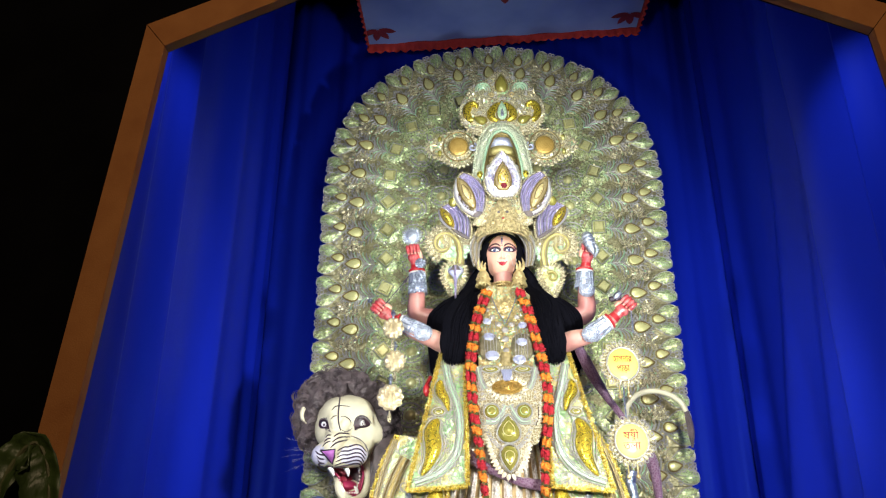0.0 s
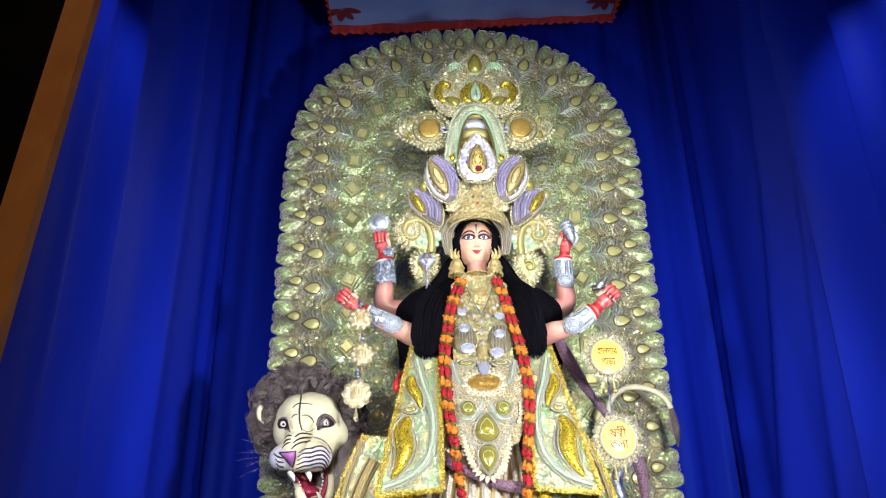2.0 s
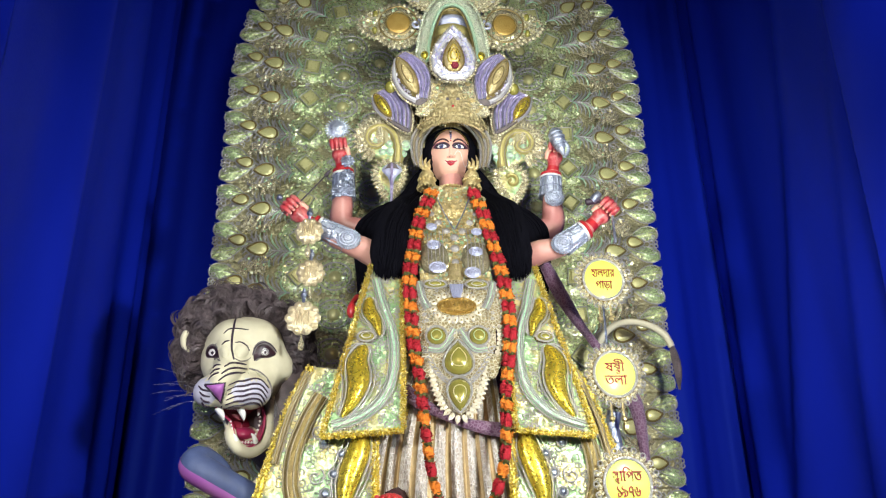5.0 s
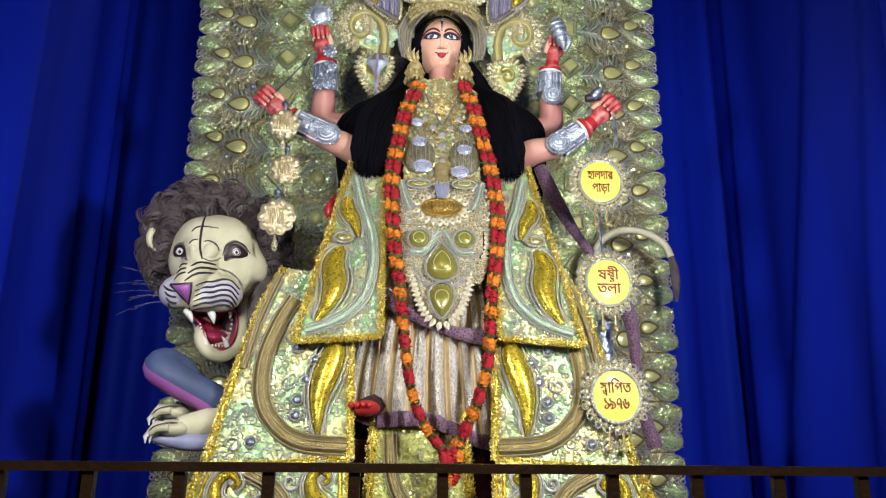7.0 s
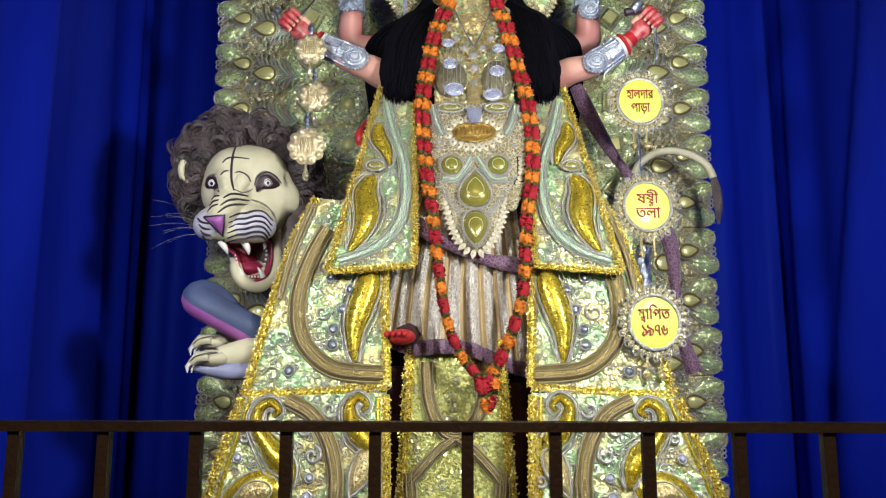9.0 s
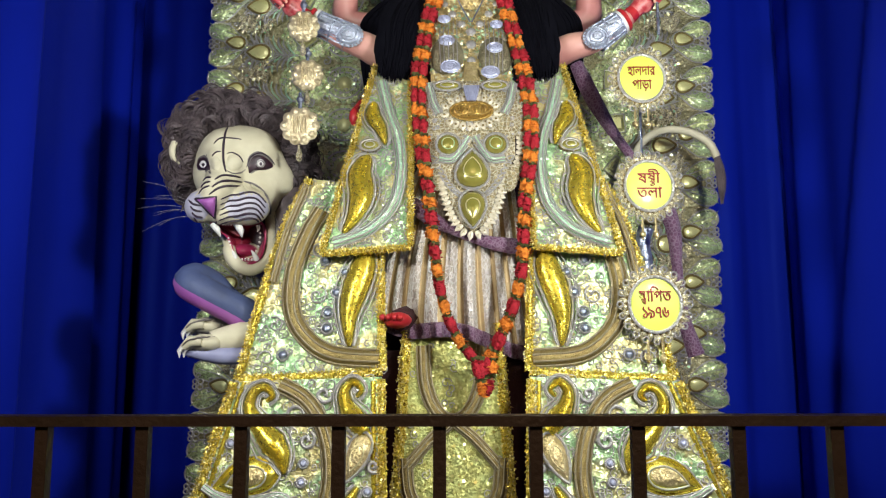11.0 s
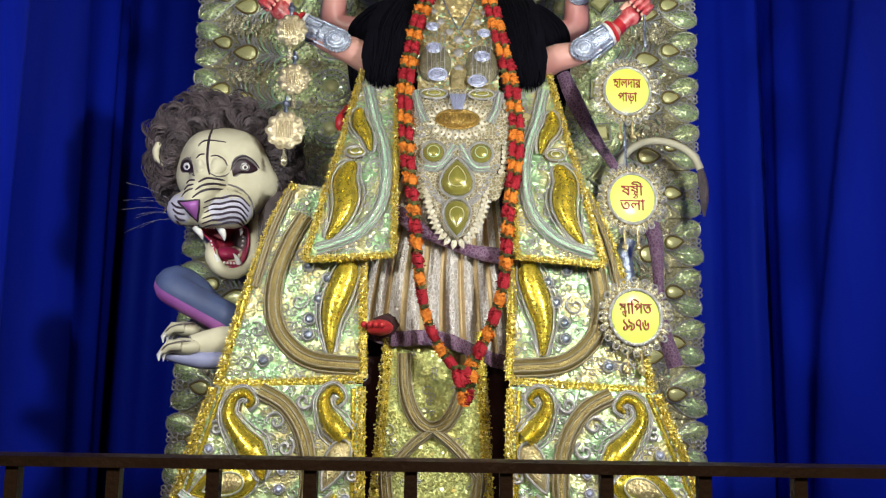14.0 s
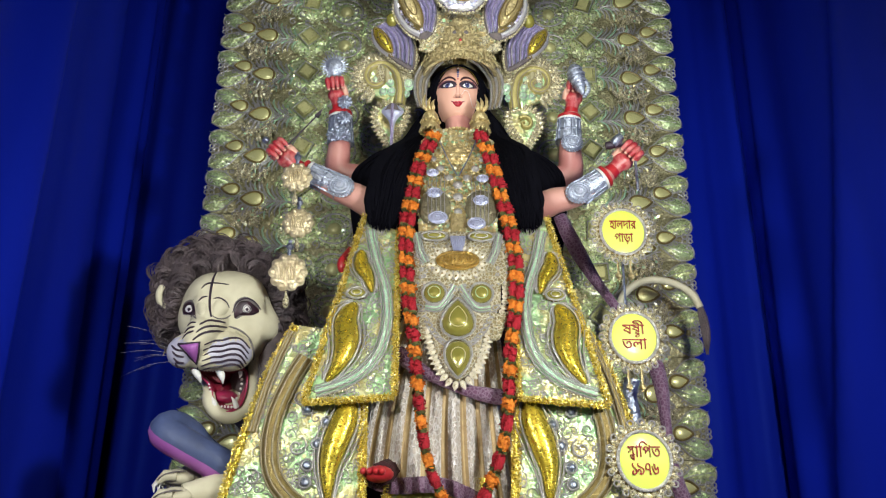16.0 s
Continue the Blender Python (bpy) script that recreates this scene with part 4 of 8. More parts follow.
def skirt_upper(side, seed):
    P = front(6.45, 1.3, 0.2, 0.18, side)
    t = thing("brocade_skirt", (0.18 + side * 0.8, 6.45, 1.24), "broad skirt panel of iridescent foil with a gold snake-like paisley", "skirt panel", "upper skirt panels")
    o = [(0.45, 2.40), (0.44, 1.98), (0.41, 1.29), (1.215, 1.245), (1.10, 1.80), (0.985, 2.22), (0.88, 2.44)]
    ground_of(t, P, o[::-1], seed, 150, 600)
    banded(t, P, [(0.80, 2.24), (0.88, 2.08), (0.945, 1.86), (0.94, 1.64), (0.86, 1.49), (0.70, 1.385), (0.43, 1.36)], 0.042)
    banded(t, P, [(0.90, 2.40), (1.00, 2.10), (1.06, 1.80)], 0.02, "narrow_band")
    gold_leaf(t, P, [(0.53, 2.02), (0.535, 1.90), (0.585, 1.74), (0.61, 1.60), (0.60, 1.43)], 0.07)
    for x, y in ((0.758, 1.93), (0.643, 1.857), (0.687, 1.737), (0.732, 1.62), (0.735, 1.53), (0.975, 1.38)):
        bead(t, P, x, y)
    for x, y, r, a0 in ((1.07, 1.36, 0.05, 0), (0.80, 1.72, 0.06, 2), (1.03, 1.55, 0.05, 1), (0.80, 2.0, 0.05, 4)):
        s = Shape(P)
        s.tube([(x + r * (1 - q / 18) * math.cos(a0 + q * 0.5), y + r * (1 - q / 18) * math.sin(a0 + q * 0.5), 0.014) for q in range(16)], 0.006, 5, 0)
        part("scroll", s, "cord", t)
    for path, sd in ((((0.44, 2.0), (0.425, 1.6), (0.41, 1.29)), 1), (((0.41, 1.29), (0.8, 1.262), (1.215, 1.245)), 2), (((1.215, 1.25), (1.10, 1.80), (0.985, 2.22), (0.88, 2.44)), 3)):
        edging(t, P, curve(list(path), 8), 0.055, seed * 10 + sd)


def widths(*ws):
    """Half widths given at even steps along a spine."""
    return lambda v: float(np.interp(v * (len(ws) - 1), range(len(ws)), ws))


def skirt_lower(side, seed):
    P = front(6.38, 1.3, 0.2, 0.18, side)
    t = thing("brocade_skirt", (0.18 + side * 0.9, 6.2, 0.0), "wide lowest skirt panel with gold paisleys and amber gems", "skirt panel", "lower skirt panels")
    wide = 0.06 if side > 0 else -0.04
    edge = [(1.585 + wide, 0.0), (1.48 + wide, 0.333), (1.36 + wide * 0.5, 0.75), (1.215, 1.235)]
    o = [(0.41, 1.26), (0.36, 0.0)] + edge
    ground_of(t, P, o[::-1], seed, 230, 950)
    # the bird-necked paisley and the flame beside the inner edge
    gold_leaf(t, P, [(1.028, 1.135), (0.998, 1.165), (1.045, 1.208), (1.105, 1.175), (1.118, 1.09), (1.05, 0.99), (0.98, 0.915), (0.93, 0.85), (0.908, 0.765)], 0.07,
              prof=widths(0.010, 0.014, 0.019, 0.024, 0.030, 0.048, 0.068, 0.046, 0.006), name="gold_bird_paisley")
    gold_leaf(t, P, [(0.540, 1.158), (0.513, 1.195), (0.560, 1.236), (0.607, 1.190), (0.597, 1.12), (0.548, 1.045), (0.485, 0.985)], 0.058,
              prof=widths(0.008, 0.012, 0.018, 0.026, 0.036, 0.056, 0.046), name="gold_flame")
    gem_part(t, P, drop(0.532, 0.845, 0.145, 0.25, 204), mats=("gold_pale", "gold", "cord", "sequin"), h=0.03, rim_grow=1.28)
    gold_leaf(t, P, [(0.515, 0.70), (0.570, 0.61), (0.615, 0.505), (0.632, 0.345), (0.62, 0.16), (0.60, 0.02)], 0.055, prof=widths(0.008, 0.030, 0.045, 0.055, 0.050, 0.030), name="gold_flame")
    gold_leaf(t, P, [(1.13, 0.62), (1.23, 0.535), (1.29, 0.40), (1.335, 0.25), (1.385, 0.04)], 0.10, prof=widths(0.012, 0.065, 0.090, 0.098, 0.075), name="gold_paisley")
    # leaf-shaped eye with a beaded gem
    eye = curve([(1.265, 0.695), (1.19, 0.79), (1.09, 0.838), (0.99, 0.82), (0.950, 0.765), (0.985, 0.70), (1.07, 0.668), (1.17, 0.672), (1.265, 0.695)], 3)[:-1]
    s = Shape(P)
    s.dome(eye[::-1], 0.015, 0.035, 0, 4)
    ey = part("gold_eye", s, "gold", t)
    s = Shape(P)
    s.dome([(x + 0.005, y + 0.004) for x, y in grown(eye, 0.62)][::-1], 0.042, 0.02, 0, 3)
    part("gem", s, "gold_pale", ey)
    for g, r, mn in ((0.66, 0.006, "sequin"), (1.06, 0.009, "gold"), (1.16, 0.006, "cord")):
        s = Shape(P)
        s.tube(lift(shut(grown(eye, g)), 0.050 if g < 1 else 0.012), r, 5, 0)
        part("ring_cord", s, mn, ey)
    gem_part(t, P, ring(0.965, 0.545, 0.048, n=16), mats=("orange_gem", "gold", "cord"), h=0.04)
    s = Shape(P)
    o2 = ring(0.965, 0.545, 0.078, n=14)
    s.petals(o2[::-1] + [o2[-1]], 0.052, 0.05, 0, 0.012, 0.02)
    part("petal_ring", s, "band", t)
    for x, y in ((1.06, 0.47), (1.10, 0.56), (0.89, 0.46), (0.97, 0.40), (0.86, 0.60)):
        s = Shape(P)
        s.dome(ring(x, y, 0.036, n=12), 0.004, 0.03, 0, 3)
        s.tube(lift(shut(ring(x, y, 0.040, n=12)), 0.008), 0.006, 4, 1)
        part("green_boss", s, ["green", "cord"], t)
    banded(t, P, [(0.96, 1.222), (0.827, 1.152), (0.735, 1.04), (0.682, 0.90), (0.665, 0.74), (0.690, 0.60), (0.76, 0.47), (0.86, 0.32), (0.95, 0.16), (1.0, 0.03)], 0.036)
    banded(t, P, [(1.33, 0.70), (1.22, 0.640), (1.08, 0.630), (0.93, 0.655), (0.84, 0.60)], 0.014, "narrow_band", ("green", "cord"))
    for x, y in ((0.817, 0.721), (0.809, 0.815), (0.468, 0.675), (0.536, 0.530), (1.205, 0.916), (1.135, 0.406), (0.47, 0.36), (0.80, 0.25)):
        bead(t, P, x, y, 0.018, ("lilac_silver", "cord"))
    for x, y, r, a0 in ((0.86, 1.06, 0.055, 0), (0.80, 0.93, 0.05, 2), (1.18, 1.02, 0.04, 1), (0.44, 0.80, 0.035, 4), (0.72, 1.17, 0.05, 3), (0.80, 0.40, 0.05, 5)):
        s = Shape(P)
        s.tube([(x + r * (1 - q / 18) * math.cos(a0 + q * 0.5), y + r * (1 - q / 18) * math.sin(a0 + q * 0.5), 0.014) for q in range(16)], 0.010, 5, 0)
        part("scroll", s, "cord", t)
    for path, sd in ((((0.41, 1.25), (0.385, 0.6), (0.36, 0.0)), 1), (edge, 3)):
        edging(t, P, curve(list(path), 8), 0.055, seed * 10 + sd)
    s = Shape(P)
    s.loft([(0.455, 1.24), (0.43, 0.6), (0.405, 0.02)], 0.014, 0.015, 0.0, 0, 4)
    part("inner_stripe", s, "gold", t)
    s = Shape(P)
    s.loft([(x - 0.05, y) for x, y in edge], 0.014, 0.015, 0.0, 0, 4)
    part("outer_stripe", s, "gold", t)


def skirt_centre():
    P = front(6.64, 1.3, 0.12, 0.165)
    t = thing("centre_panel", (0.165, 6.4, 0.0), "narrow glittering olive gold front panel with looped bands", "skirt panel")
    o = [(-0.27, 1.56), (-0.355, 0.0), (0.355, 0.0), (0.27, 1.56)]
    ground_of(t, P, o, 77, 30, 1000, ("glitter_olive", "cord", "sequin_olive"))
    for cy, w, dp, top in ((1.40, 0.175, 0.40, 1.43), (0.76, 0.275, 0.33, 0.80), (0.12, 0.29, 0.30, 0.17)):
        banded(t, P, [(-w, top)] + [(-w * math.cos(a / 10 * math.pi), cy - dp * math.sin(a / 10 * math.pi) ** 0.85) for a in range(1, 10)] + [(w, top)], 0.034, "looped_band")
    for y0, y1 in ((0.99, 0.74), (0.42, 0.18)):
        for f in (-1, 1):
            banded(t, P, [(0.012 * f, y0), (f * 0.13, (y0 + y1) / 2 + 0.03), (f * 0.27, y1)], 0.024, "crossing_band")
    for f in (-1, 1):
        edging(t, P, curve([(f * 0.27, 1.56), (f * 0.315, 0.75), (f * 0.355, 0.0)], 8), 0.07, 80 + f, dens=1100)


for sd in (-1, 1):
    side_flap(sd, 20 + sd)
    skirt_upper(sd, 30 + sd)
    skirt_lower(sd, 40 + sd)
skirt_centre()


# buckle and net
M["buckle_gold"] = mat("buckle_gold", (0.60, 0.40, 0.12), (0.44, 0.28, 0.07), metal=0.75, rough=0.3, scale=25, bump=1.0, bump_scale=80, glit=0.5, glit_scale=70)


def apron():
    P = front(6.55, 2.0, 0.2, 0.285)
    t = thing("belt_apron", (0.285, 6.7, 2.03), "pierced cream and silver waist apron with olive gems", "apron")
    o = [(-0.25, 3.08), (-0.30, 2.90), (-0.29, 2.74), (0.29, 2.74), (0.30, 2.90), (0.25, 3.08)]
    s = Shape(P)
    s.slab(o, -0.02, 0.03, 0, 0.02)
    s.petals([(0.30, 2.75), (0.15, 2.71), (0.0, 2.685), (-0.15, 2.71), (-0.30, 2.75)], 0.055, 0.040, 0, 0.03, 0.009, side=1, hole=1)
    s.petals([(-0.29, 2.78), (-0.30, 2.92), (-0.25, 3.06)], 0.04, 0.045, 0, 0.02, 0.012, hole=1)
    s.petals([(0.25, 3.06), (0.30, 2.92), (0.29, 2.78)], 0.04, 0.045, 0, 0.02, 0.012, hole=1)
    for j in range(2):
        for k in range(18 + 6 * j):
            a = math.tau * k / (18 + 6 * j)
            x, z = (0.165 + 0.055 * j) * math.cos(a), 2.87 + (0.085 + 0.045 * j) * math.sin(a)
            if 2.76 < z < 3.04:
                s.tube(lift(shut(drop(x, z, 0.034, 0.044, math.degrees(a) - 90, 10)), 0.034), 0.0055, 4, 0)
    for k in range(70):
        a, b = random.Random(k).uniform(-0.27, 0.27), random.Random(k + 99).uniform(2.75, 3.05)
        s.tube(lift(shut(ring(a, b, 0.010, n=7)), 0.032), 0.004, 4, 1)
    part("waist_plate", s, ["lacework", "cord"], t, "cream pierced waist plate")
    s = Shape(P)
    s.dome(ring(0, 2.87, 0.122, 0.056, 22), 0.035, 0.045, 0, 4)
    s.tube(lift(shut(ring(0, 2.87, 0.130, 0.063, 22)), 0.04), 0.009, 5, 0)
    s.tube(lift(shut(ring(0, 2.87, 0.105, 0.040, 20)), 0.066), 0.006, 4, 0)
    for k in range(9):
        x = -0.08 + 0.02 * k
        s.tube([(x, 2.845, 0.075), (x + 0.006, 2.87, 0.084), (x, 2.895, 0.075)], 0.005, 4, 0)
    bk = part("buckle", s, "buckle_gold", t, "embossed oval gold buckle")
    s = Shape(P)
    o = ring(0, 2.865, 0.145, 0.078, 26)
    s.petals(o[::-1] + [o[-1]], 0.058, 0.040, 0, 0.034, 0.010, hole=1)
    part("petal_ring", s, ["lace_cream", "band"], bk, "cream pierced petal ring")
    s = Shape(P)
    for k in range(7):
        s.tube([(-0.042 + 0.014 * k, 3.03, 0.07), (-0.036 + 0.012 * k, 2.98, 0.085), (-0.02 + 0.0065 * k, 2.92, 0.09)], 0.009, 5, 0)
    part("tassel", s, "lilac_silver", t, "silver tassel")
    for f in (-1, 1):
        gem_part(t, P, ring(f * 0.15, 3.04, 0.075, 0.03, 14), "gem", ("gem", "band", "cord"), 0.03, 0.045)
        banded(t, P, [(f * 0.265, 3.06), (f * 0.24, 2.94), (f * 0.20, 2.85)], 0.02, "green_band", ("green", "cord"), 0.02, 0.035)
    low = [(-0.27, 2.80), (-0.265, 2.57), (-0.17, 2.42), (-0.125, 2.26), (-0.065, 2.14), (0, 2.095), (0.065, 2.14), (0.125, 2.26), (0.17, 2.42), (0.265, 2.57), (0.27, 2.80)]
    s = Shape(P)
    s.slab(low, -0.02, 0.02, 0, 0.02)
    for a, b, ln in ((0, 3, 0.05), (2, 9, 0.06), (8, 11, 0.05)):
        s.petals(curve(low[a:b], 5), ln, 0.034, 2, 0.012, 0.010, side=-1, hole=0)
    for f in (-1, 1):
        for k in range(5):
            s.loft(curve([(f * 0.19, 2.52 - 0.035 * k), (f * (0.26 - 0.008 * k), 2.50 - 0.035 * k), (f * (0.33 - 0.015 * k), 2.54 - 0.035 * k)], 4), swell(0.018), 0.014, 0.02, 0, 4)
    for f in (-1, 1):
        for k in range(9):
            s.tube(lift(shut(drop(f * (0.235 - 0.019 * k), 2.56 - 0.045 * k + 0.002 * k * k, 0.034, 0.05, f * -60, 10)), 0.022), 0.005, 4, 1)
    part("lower_plate", s, ["lacework", "cord", "lace_cream"], t, "cream fringed lower plate")
    for f in (-1, 1):
        gem_part(t, P, ring(f * 0.145, 2.645, 0.066, n=18), mats=("gem", "band", "cord", "sequin"), w=0.035)
        banded(t, P, [(f * 0.02, 2.70), (f * 0.065, 2.62), (f * 0.12, 2.555), (f * 0.2, 2.56)], 0.022, "green_band", ("green", "cord"), 0.02, 0.022)
    gem_part(t, P, drop(0, 2.485, 0.235, 0.235), mats=("gem", "band", "cord", "sequin"), w=0.04, h=0.055, rim_grow=1.22)
    gem_part(t, P, drop(0, 2.23, 0.185, 0.22, 180), mats=("gem", "band", "cord", "sequin"), w=0.04, h=0.05, rim_grow=1.22)


apron()


M["cup_net"] = mat("silver_net", (0.20, 0.18, 0.11), (0.32, 0.29, 0.18), metal=0.5, rough=0.36, scale=16, bump=0.8, bump_scale=90, glit=0.5, glit_scale=80)


def breastplate():
    P = front(7.0, 3.8, 0.3, 0.29)
    t = thing("breastplate", (0.29, 6.9, 3.05), "gold filigree breastplate hung with silver ovals and beads", "breastplate")
    rnd = random.Random(8)
    o = [(-0.26, 3.86), (-0.25, 3.62), (-0.26, 3.35), (-0.26, 3.05), (0.26, 3.05), (0.26, 3.35), (0.25, 3.62), (0.26, 3.86), (0.15, 3.965), (-0.15, 3.965)]
    s = Shape(P)
    s.slab(o, -0.06, 0.0, 0, 0.0)
    part("backing", s, "gold_pale", t, "pale gold stamped foil")
    s = Shape(P)
    s.sequins(o, 900, 0.011, 0, 0.004, 1.2, rnd)
    s.curls(o, 240, 0.018, 1, 0.004, 0.005, rnd)
    tagged(part("filigree", s, ["sequin", "gold_pale"], t, "gold and silver filigree"), kind="stuff")
    for f in (-1, 1):
        s = Shape(P)
        s.dome(ring(f * 0.155, 3.28, 0.112, 0.15, 24), -0.005, 0.072, 0, 6)
        s.tube(lift(shut(ring(f * 0.155, 3.28, 0.114, 0.152, 24)), 0.002), 0.004, 4, 1)
        part("cup", s, ["cup_net", "cord"], t, "silver net over dark cloth")
    for x, y, r in ((-0.158, 3.377, 0.047), (0.151, 3.319, 0.047), (-0.133, 3.179, 0.058), (0.118, 3.136, 0.054), (-0.173, 3.542, 0.036), (0.165, 3.498, 0.036)):
        s = Shape(P)
        s.dome(ring(x, y, r, r * 0.75, 14), 0.07, 0.014, 0, 2)
        s.tube(lift(shut(ring(x, y, r * 1.04, r * 0.78, 14)), 0.07), 0.006, 5, 0)
        for g in (0.3, 0.65):
            s.tube(lift(shut(ring(x, y, r * g, r * g * 0.75, 12)), 0.084), 0.004, 4, 0)
        part("silver_oval", s, "lilac_silver", t, "silver oval medal")
    for x in (-0.20, -0.175, -0.145, -0.115, -0.09, 0.09, 0.115, 0.145, 0.175, 0.20):
        s = Shape(P)
        s.tube([(x, 3.60 - 0.5 * abs(x), 0.03), (x * 1.02, 3.38, 0.082), (x * 0.97, 3.14, 0.06)], 0.0028, 4, 0)
        part("bead_strand", s, "cord", t)
    for f in (-1, 1):
        s = Shape(P)
        s.tube(curve([(f * 0.13, 3.84, 0.05), (f * 0.075, 3.68, 0.06), (f * 0.005, 3.52, 0.065)], 6), 0.0055, 5, 0)
        part("chain", s, "silver", t)
    for k, (x, y, r) in enumerate(((-0.12, 3.60, 0.03), (-0.06, 3.52, 0.03), (0.0, 3.46, 0.036), (0.06, 3.52, 0.03), (0.12, 3.60, 0.03), (0.0, 3.36, 0.036), (0.0, 3.24, 0.03), (-0.17, 3.68, 0.025), (0.17, 3.68, 0.025))):
        s = Shape(P)
        s.dome(ring(x, y, r, n=9), 0.03, r * 0.6, 0, 2)
        for q in range(7):
            s.loft([(x + r * 0.8 * math.cos(q * 0.9), y + r * 0.8 * math.sin(q * 0.9)), (x + r * 1.2 * math.cos(q * 0.9), y + r * 1.2 * math.sin(q * 0.9)), (x + r * 1.6 * math.cos(q * 0.9), y + r * 1.6 * math.sin(q * 0.9))], lambda v: r * 0.35 * (1 - v) + 0.003, 0.01, 0.025, 1, 3)
        part("flower_stud", s, ["cord", "gold_pale"], t)
    s = Shape(P)
    s.dome(ring(0, 3.73, 0.10, 0.085, 16), 0.01, 0.030, 0, 3)
    for k in range(14):
        a = math.tau * k / 14
        s.dome(ring(0.085 * math.cos(a), 3.73 + 0.072 * math.sin(a), 0.018, n=8), 0.02, 0.014, 0, 2)
    for x, z, r in ((0, 3.765, 0.03), (-0.04, 3.72, 0.024), (0.04, 3.72, 0.024), (0, 3.69, 0.022)):
        s.dome(ring(x, z, r, n=10), 0.03, 0.022, 0, 2)
    part("collar_plate", s, "gold_pale", t)
    s = Shape(P)
    s.loft([(0, 3.22), (0, 3.15), (0, 3.08)], 0.05, 0.03, 0.02, 0, 5)
    part("clasp", s, "gold_pale", t)


breastplate()


def pleats():
    t = thing("pleated_drape", (0.15, 6.6, 1.40), "cream and gold pleated silk drape with a purple hem", "drape")
    n = 120
    sh, hem = Shape(), Shape()

    def sheet(dst, z_hi, z_lo, rows, off, m):
        vs, fs = [], []
        for j in range(rows + 1):
            for i in range(n + 1):
                u = i / n
                bottom = 1.40 + 0.16 * (1 - u) * (u < 2) - 0.03 * math.sin(u * 9) - 0.03 * u
                hi, lo = (2.80, bottom) if z_hi is None else (bottom + z_hi, bottom + z_lo)
                z = hi + (lo - hi) * j / rows
                f = (2.32 - z) / 0.9
                x = -0.13 + 0.69 * u + (u - 0.5) * 0.24 * f - 0.14 * f * (1 - u) * max(0.0, 1.35 - f)
                f = max(f, -0.15)
                q = math.sin(u * 58 + 1.5 * math.sin(u * 7)) + 0.5 * math.sin(u * 23)
                vs.append((x, 6.72 + 0.1 * (z - 2.0) - 0.019 * q * (0.5 + f) - 0.004 * math.sin(u * 210) - 0.07 * math.sin(math.pi * u) - off, z))
        for j in range(rows):
            fs += [(j * (n + 1) + i, (j + 1) * (n + 1) + i, (j + 1) * (n + 1) + i + 1, j * (n + 1) + i + 1) for i in range(n)]
        dst.add(vs, fs, m)
        for k in range(len(fs)):
            i = k % n
            if m == 0 and math.sin(i / n * 58 + 1.5 * math.sin(i / n * 7)) < -0.5:
                dst.m[len(dst.m) - len(fs) + k] = 1

    sheet(sh, None, None, 22, 0.0, 0)
    ob = part("pleated_cloth", sh, ["dhoti", "dhoti_gold"], t, smooth=180)
    ob.modifiers.new("thickness", "SOLIDIFY").thickness = 0.006
    sheet(hem, 0.07, -0.02, 3, 0.012, 2)
    hem.m = [0] * len(hem.f)
    ob = part("hem", hem, "purple", t, "purple patterned hem", smooth=180)
    ob.modifiers.new("thickness", "SOLIDIFY").thickness = 0.006
    # the purple sash across the pleats
    P = front(6.60, 2.0, 0.1)
    s = Shape(P)
    s.loft(curve([(-0.10, 2.30), (0.03, 2.19), (0.22, 2.09), (0.42, 2.03), (0.66, 2.00)], 7), lambda v: 0.038 + 0.010 * math.sin(v * 9), 0.030, 0.0, 0, 6)
    part("sash", s, "purple", t, "purple brocade sash")


pleats()


